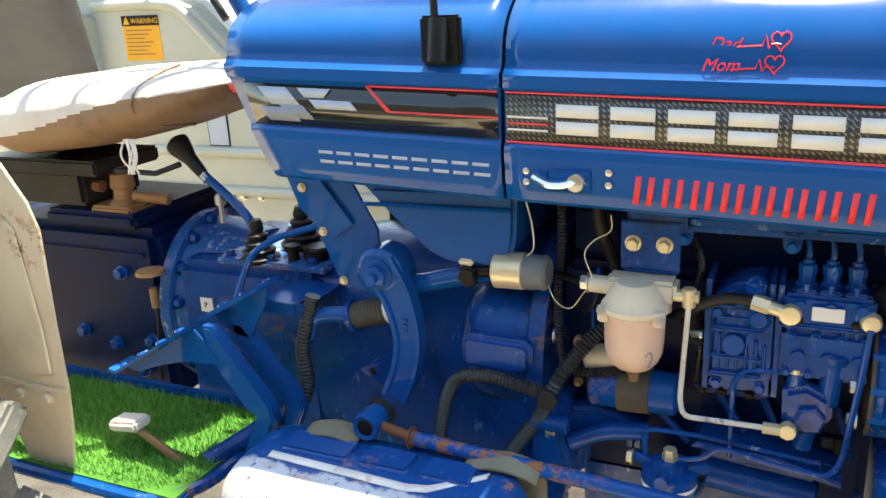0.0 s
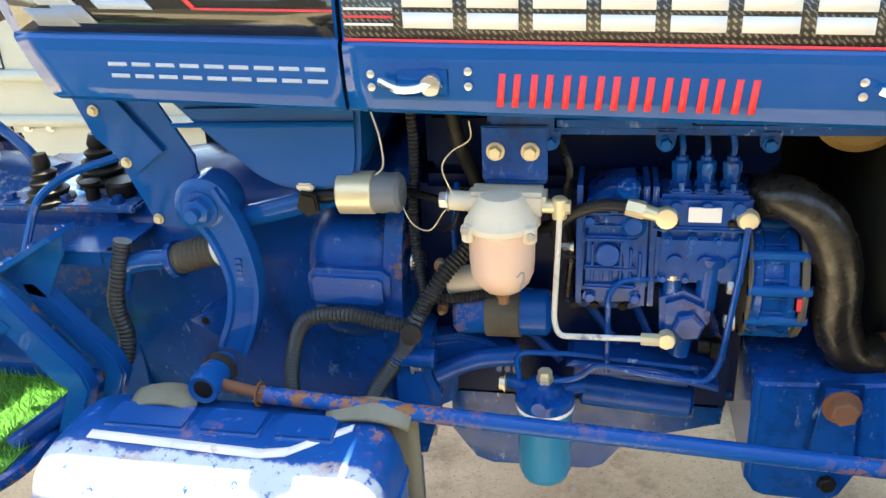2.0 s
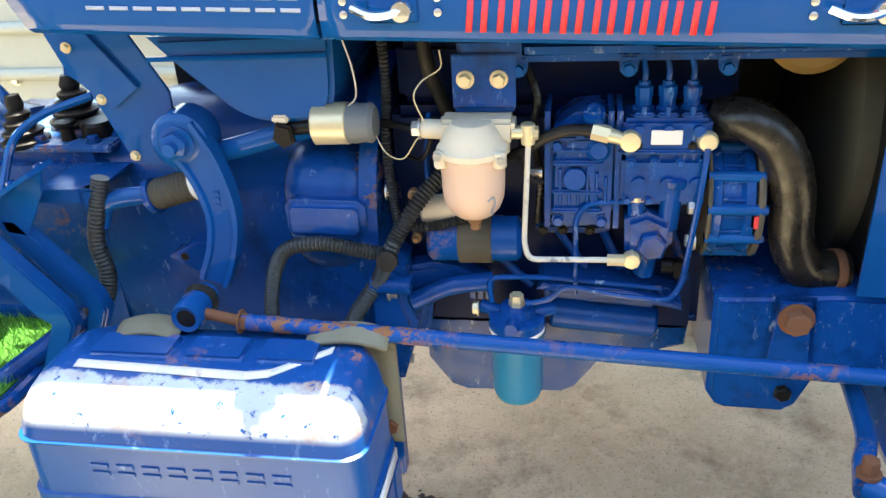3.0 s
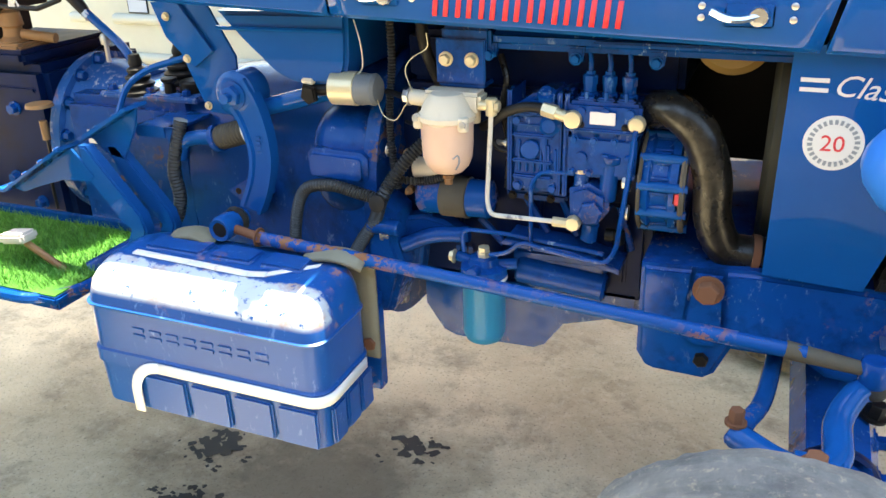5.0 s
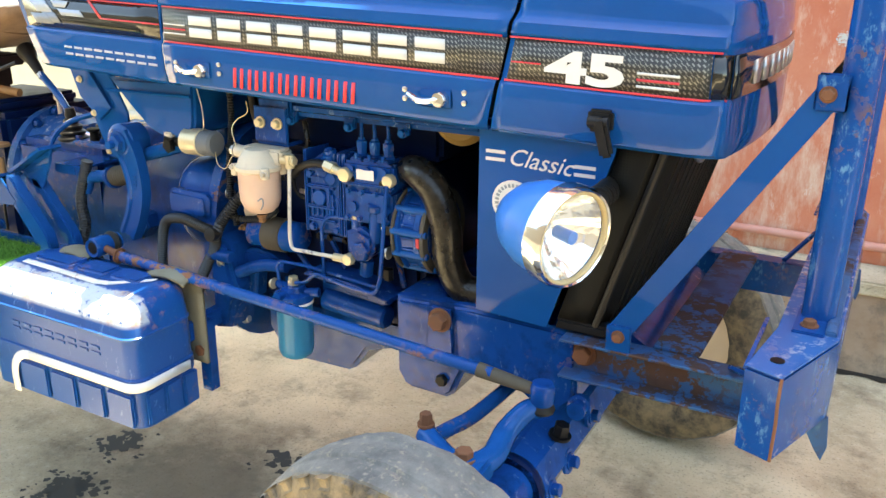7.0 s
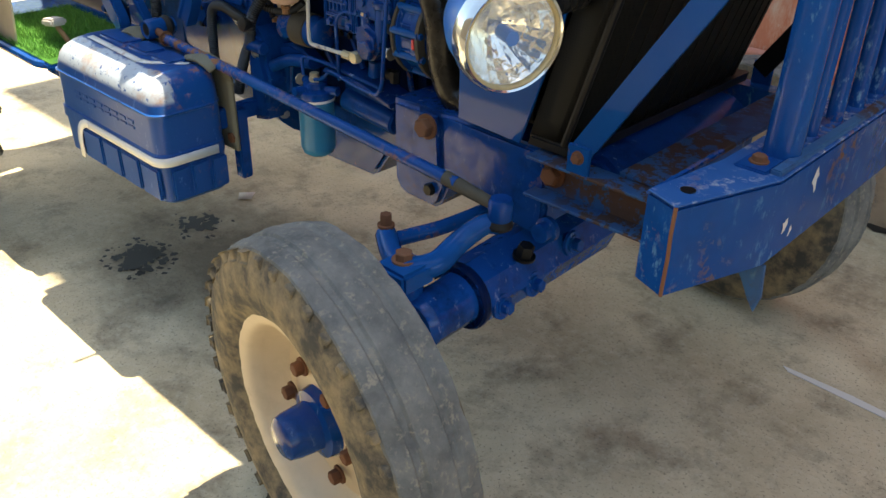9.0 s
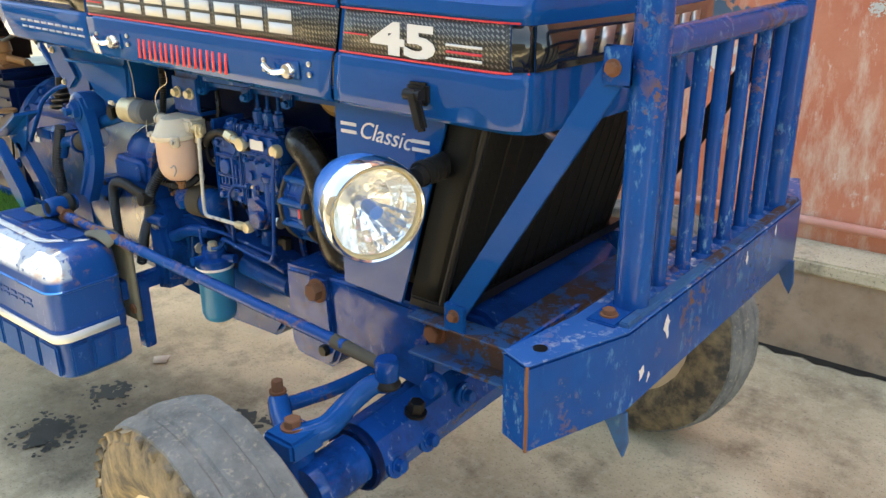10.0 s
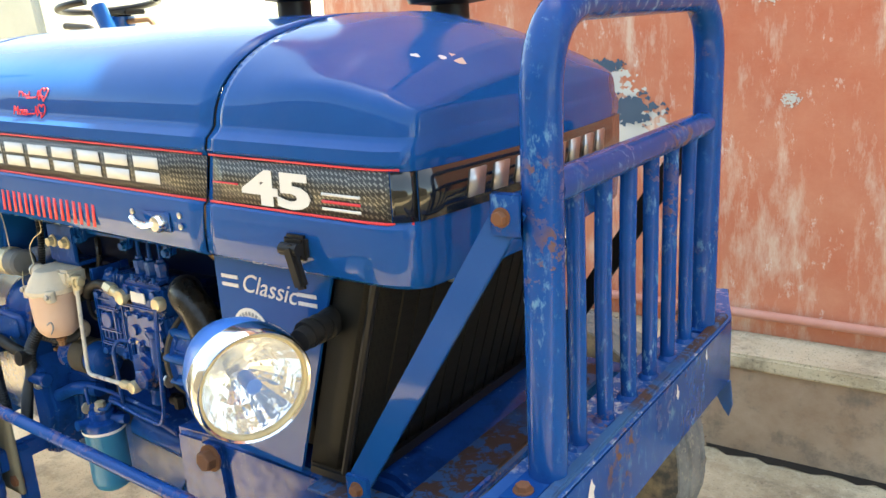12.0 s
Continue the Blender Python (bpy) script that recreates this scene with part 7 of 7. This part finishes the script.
add_box(bm, (-1.7, -0.25, 0.60), (-0.97, -0.238, 0.625), 0.003)
add_cyl(bm, (-1.10, -0.50, 0.585), (-1.10, -0.50, 0.54), 0.016); add_box(bm, (-1.08, -0.54, 0.55), (-1.0, -0.3, 0.585), 0.004)
step = part("footstep", bm, M["engine"], tractor, "blue footstep plate with tube edge")
random.seed(5)
bm = B()
for i in range(9000):
    x, y = random.uniform(-1.55, -0.975), random.uniform(-0.562, -0.252)
    if x > -1.03 and y < -0.5 and (x + 1.03) + (-0.5 - y) > 0.06:
        continue
    h, a, b_ = random.uniform(0.010, 0.024), random.uniform(0, 6.28), random.uniform(0, 6.28)
    dx, dy = 0.0012 * math.cos(a), 0.0012 * math.sin(a)
    lx, ly = 0.010 * math.cos(b_), 0.010 * math.sin(b_)
    bm.faces.new([bm.verts.new(q) for q in ((x - dx, y - dy, 0.600), (x + dx, y + dy, 0.600), (x + lx, y + ly, 0.600 + h))])
turf = tagged(part("artificial_grass", bm, M["grass"]), "bright green artificial turf mat on the footstep", "grass mat", kind="stuff")
bm = B(); add_box(bm, (-1.56, -0.566, 0.600), (-0.972, -0.25, 0.603)); part("turf_backing", bm, M["turfback"], turf)

# ---- seat ----
bm = B()
sx = [-1.71, -1.69, -1.60, -1.45, -1.30, -1.20, -1.13, -1.09, -1.075]
zt_ = [1.20, 1.255, 1.285, 1.300, 1.306, 1.307, 1.303, 1.296, 1.285]
zb_ = [1.18, 1.135, 1.118, 1.135, 1.165, 1.195, 1.225, 1.250, 1.270]
hw_ = [0.15, 0.225, 0.25, 0.255, 0.25, 0.235, 0.205, 0.165, 0.12]
xs_ = np.linspace(-1.71, -1.075, 90)
rows = []
for x in xs_:
    zt2, zb2, hw = interp(x, sx, zt_), interp(x, sx, zb_), interp(x, sx, hw_)
    zc, hh = (zt2 + zb2) / 2, (zt2 - zb2) / 2
    row = []
    for i in range(96):
        a = 2 * math.pi * i / 96
        c, s = math.cos(a), math.sin(a)
        p_ = 2.8
        rr = (abs(c) ** p_ + abs(s) ** p_) ** (-1 / p_)
        wr = 1 + 0.018 * noise.noise((x * 14, a * 1.6, 0.5))
        row.append(bm.verts.new((x, -0.03 + hw * rr * c * wr, zc + hh * rr * s * wr)))
    rows.append(row)
for a, c in zip(rows, rows[1:]):
    for i in range(96):
        f = bm.faces.new((a[i], a[(i + 1) % 96], c[(i + 1) % 96], c[i]))
        mid = f.calc_center_median()
        zt2, zb2 = interp(mid.x, sx, zt_), interp(mid.x, sx, zb_)
        f.material_index = 0 if mid.z > zb2 + (zt2 - zb2) * (0.50 + 0.12 * math.sin(mid.x * 9)) else 1
bm.faces.new(rows[0]); bm.faces.new(rows[-1][::-1])
bmesh.ops.recalc_face_normals(bm, faces=bm.faces)
cush = part("seat", bm, [M["cloth"], M["leather"]], tractor, "padded seat with pale cloth over a brown cover", sharp=60)
for k2 in range(7):
    x = -1.245 + 0.005 * k2
    bm = B(); add_tube(bm, curve_pts([(x, -0.275, 1.185), (x + random.uniform(-0.012, 0.012), -0.282, 1.15), (x + random.uniform(-0.02, 0.02), -0.280, 1.115)]), 0.0022, 5)
    part("tie_string", bm, M["cloth"], cush, "frayed pale tie string")
bm = B(); add_tube(bm, [Vector((-1.215, -0.03 - 0.243 * math.cos(a), 1.25 - 0.068 * math.sin(a))) for a in np.linspace(-1.2, 1.3, 12)], 0.003, 5); part("tie_cord", bm, M["leather"], cush)
bm = B()
rows = []
for z in np.linspace(1.24, 1.80, 14):
    u = (z - 1.24) / 0.56
    w, t_ = 0.23 * (1 - 0.5 * max(0, u - 0.6)), 0.055
    x0 = -1.84 - 0.10 * u
    rows.append([bm.verts.new((x0 + t_ * abs(math.cos(a)) ** 0.6 * (1 if math.cos(a) > 0 else -1) + 0.05 * abs(math.sin(a)) ** 2, -0.03 + w * abs(math.sin(a)) ** 0.7 * (1 if math.sin(a) > 0 else -1), z)) for a in np.linspace(0, 2 * math.pi, 33)[:-1]])
for a, c in zip(rows, rows[1:]):
    for i in range(32):
        bm.faces.new((a[i], a[(i + 1) % 32], c[(i + 1) % 32], c[i]))
bm.faces.new(rows[0]); bm.faces.new(rows[-1][::-1])
bmesh.ops.recalc_face_normals(bm, faces=bm.faces)
part("backrest", bm, M["backrest"], tractor, "dark grey vinyl backrest", sharp=70)
bm = B()
add_box(bm, (-1.75, -0.22, 1.085), (-1.40, -0.02, 1.12), 0.006); add_box(bm, (-1.75, -0.20, 1.01), (-1.47, -0.02, 1.09), 0.01); add_tube(bm, [(-1.34, -0.22, 1.105), (-1.24, -0.21, 1.10), (-1.18, -0.20, 1.12)], 0.006, 8)
part("seat_frame", bm, M["black"], tractor, "black steel seat suspension frame")

# ---- fender and rear wheel ----
bm = B()
fp = [(-1.195, 0.90), (-1.197, 0.775), (-1.205, 0.70), (-1.236, 0.563), (-1.25, 0.56), (-1.34, 0.60), (-1.42, 0.80), (-1.60, 1.0), (-1.85, 1.06), (-1.85, 1.24), (-1.55, 1.26), (-1.35, 1.24), (-1.25, 1.195), (-1.205, 1.13), (-1.188, 1.08)]
add_prism(bm, fp, -0.556, -0.550, 0.001)
fender = part("fender", bm, M["cream"], tractor, "cream painted rear fender, scuffed and rusty")
bm = B(); add_prism(bm, [(-1.225, 0.90), (-1.225, 0.80), (-1.30, 0.79), (-1.34, 0.84), (-1.34, 1.10), (-1.30, 1.13), (-1.245, 1.08)], -0.561, -0.552, 0.006, 3); part("pressed_panel", bm, M["cream"], fender)
bm = B(); add_box(bm, (-1.40, -0.561, 0.766), (-1.197, -0.554, 0.778), 0.002); part("lap_seam", bm, M["cream"], fender)
for x, z in ((-1.25, 0.752), (-1.32, 0.752), (-1.245, 0.59)):
    bm = B(); add_hex(bm, (x, -0.558, z), (0, -1, 0), 0.010, 0.010); part("bolt", bm, M["cream"], fender)
bm = B()
o = Vector((-1.82, -0.80, 0.64)); n_ = 64
rows = []
for a, r in ((-0.15, 0.42), (-0.16, 0.52), (-0.13, 0.59), (0.13, 0.59), (0.16, 0.52), (0.15, 0.42)):
    rows.append([bm.verts.new(o + Vector((r * math.cos(2 * math.pi * i / n_), a, r * math.sin(2 * math.pi * i / n_)))) for i in range(n_)])
for a, c in zip(rows, rows[1:]):
    for i in range(n_):
        bm.faces.new((a[i], a[(i + 1) % n_], c[(i + 1) % n_], c[i]))
bmesh.ops.recalc_face_normals(bm, faces=bm.faces)
rw = part("rear_wheel", bm, M["tyre"], tractor, "large dusty rear tyre with chevron lugs")
for i in range(22):
    for s in (-1, 1):
        q = 2 * math.pi * (i + 0.25 * (s + 1)) / 22
        m_ = Matrix.Translation(o) @ Matrix.Rotation(-q, 4, "Y") @ Matrix.Translation((0.605, s * 0.075, 0)) @ Matrix.Rotation(radians(40 * s), 4, "X")
        bm = B(); add_box(bm, (-0.03, -0.11, -0.022), (0.035, 0.10, 0.022), 0.008, 2, m_); part("lug", bm, M["tyre"], rw)
bm = B(); add_lathe(bm, o, (0, -1, 0), [(-0.13, 0.43), (0.13, 0.43), (0.14, 0.44), (0.12, 0.40), (0.02, 0.36), (0.0, 0.1), (0.0, 0)], 40); part("rim", bm, M["rim"], rw, "cream rear rim")
# steering wheel
bm = B(); add_tube(bm, [Vector((-1.36 + 0.20 * math.cos(a) * 0.9, CY + 0.20 * math.sin(a), 1.72 - 0.20 * math.cos(a) * 0.42)) for a in np.linspace(0, 2 * math.pi, 40)], 0.014, 10)
for a in (0.5, 2.6, 4.7):
    add_tube(bm, [(-1.36, CY, 1.70), (-1.36 + 0.18 * math.cos(a), CY + 0.20 * math.sin(a), 1.72 - 0.084 * math.cos(a))], 0.008, 8)
sw = part("steering_wheel", bm, M["black"], tractor, "black steering wheel")
bm = B(); add_tube(bm, [(-0.90, CY, 1.33), (-1.36, CY, 1.705)], 0.02, 10); part("steering_column", bm, M["hood"], sw)
bm = B(); add_box(bm, (-0.90, CY - 0.2, 1.20), (-0.84, CY + 0.2, 1.42), 0.02); part("dashboard", bm, M["black"], tractor, "black dashboard")
bm = B(); add_box(bm, (-0.93, -0.33, 1.285), (-0.88, -0.29, 1.305), 0.006); part("stop_knob", bm, M["redpaint"], tractor, "red pull knob")

# ---- grey machine parked behind ----
gm = thing("parked_machine", (-2.4, 1.5, 0), "pale grey parked farm machine with ribbed panels and stickers", "machine")
bm = B()
add_prism(bm, [(-3.6, 0.0), (-3.6, 1.9), (-2.75, 1.9), (-2.70, 1.47), (-2.35, 1.46), (-2.25, 1.42), (-2.05, 1.23), (-1.95, 1.17), (-0.95, 1.12), (-0.95, 0.0)], 1.20, 2.2, 0.03, 3)
body = part("body_panel", bm, M["greypanel"], gm)
for x0, x1, z in ((-2.36, -1.4, 0.830), (-2.86, -1.4, 0.668), (-2.6, -2.5, 0.83)):
    bm = B(); add_tube(bm, [(x0, 1.198, z), (x1, 1.198, z)], 0.022, 10); part("pressed_rib", bm, M["greypanel"], body)
bm = B(); add_tube(bm, curve_pts([(-2.80, 1.198, 1.43), (-2.45, 1.198, 1.425), (-2.33, 1.198, 1.39), (-2.13, 1.198, 1.20), (-2.0, 1.198, 1.14)]), 0.022, 10); part("rolled_edge", bm, M["greypanel"], body)
bm = B(); add_box(bm, (-3.0, 1.1, 1.05), (-2.80, 1.22, 1.40), 0.02); part("side_box", bm, M["greypanel"], gm, "pale side box")
for z in (1.16, 1.27):
    bm = B(); add_box(bm, (-2.98, 1.092, z), (-2.795, 1.11, z + 0.02), 0.004); part("pressed_rib", bm, M["greypanel"], body)
for x, z in ((-2.14, 0.645), (-2.05, 0.645)):
    bm = B(); add_hex(bm, (x, 1.198, z), (0, -1, 0), 0.013, 0.012); part("bolt", bm, M["steel"], body)
for x0, x1, z0, z1, mt in ((-2.655, -2.46, 1.205, 1.385, "yellow"), (-2.655, -2.46, 1.345, 1.386, "black"), (-2.335, -2.255, 1.115, 1.20, "black"), (-2.33, -2.26, 1.12, 1.15, "white"), (-2.28, -2.175, 0.855, 1.005, "black"), (-2.275, -2.18, 0.860, 1.0, "silver")):
    off = {"yellow": 0.002, "black": 0.004}.get(mt, 0.006)
    bm = B(); add_box(bm, (x0, 1.20 - off, z0), (x1, 1.201, z1)); part("sticker", bm, M[mt], body, "warning sticker" if mt == "yellow" else "small label")
part("lettering", text_mesh("WARNING", 0.030, Matrix.Translation((-2.605, 1.1945, 1.354)) @ SIDE, 0.0006), M["yellow"], body, "yellow warning word")
bm = B(); add_prism(bm, [(-2.645, 1.351), (-2.612, 1.351), (-2.628, 1.382)], 1.1935, 1.1965); part("warning_triangle", bm, M["yellow"], body)
for i in range(7):
    bm = B(); add_box(bm, (-2.64, 1.1965, 1.325 - 0.016 * i), (-2.50 - 0.02 * (i % 3), 1.1985, 1.329 - 0.016 * i)); part("text_bar", bm, M["copper"], body)
bm = B(); add_tube(bm, round_path([(-2.45, 1.18, 1.55), (-2.2, 1.16, 1.53), (-2.08, 1.15, 1.36)], 0.06), 0.016, 10); part("hose", bm, M["rubber"], gm, "black hose over the top edge")
bm = B(); add_tube(bm, [(-2.12, 1.15, 1.62), (-1.98, 1.15, 1.36)], 0.035, 10); part("post", bm, M["hood"], gm, "blue steel post")
bm = B(); add_tube(bm, [Vector((-2.26 + 0.24 * math.cos(a), 1.30 + 0.22 * math.sin(a), 1.635 + 0.02 * math.cos(a))) for a in np.linspace(0.6, 5.2, 30)], 0.016, 10); pw_ = part("steering_wheel", bm, M["black"], gm, "black steering wheel rim")
bm = B(); add_lathe(bm, (-2.17, 1.28, 1.52), (0, 0, 1), [(0, 0.075), (0.055, 0.075), (0.060, 0.05), (0.060, 0)], 20); part("hub", bm, M["hood"], pw_, "blue wheel hub")
bm = B(); add_box(bm, (-2.30, 1.22, 1.580), (-2.03, 1.34, 1.602), 0.008); part("spoke", bm, M["black"], pw_, "black wheel spoke")
bm = B(); add_tube(bm, round_path([(-2.10, 1.28, 1.55), (-1.93, 1.28, 1.552), (-1.90, 1.28, 1.50)], 0.03), 0.012, 8); part("lever", bm, M["copper"], gm, "brown lever")
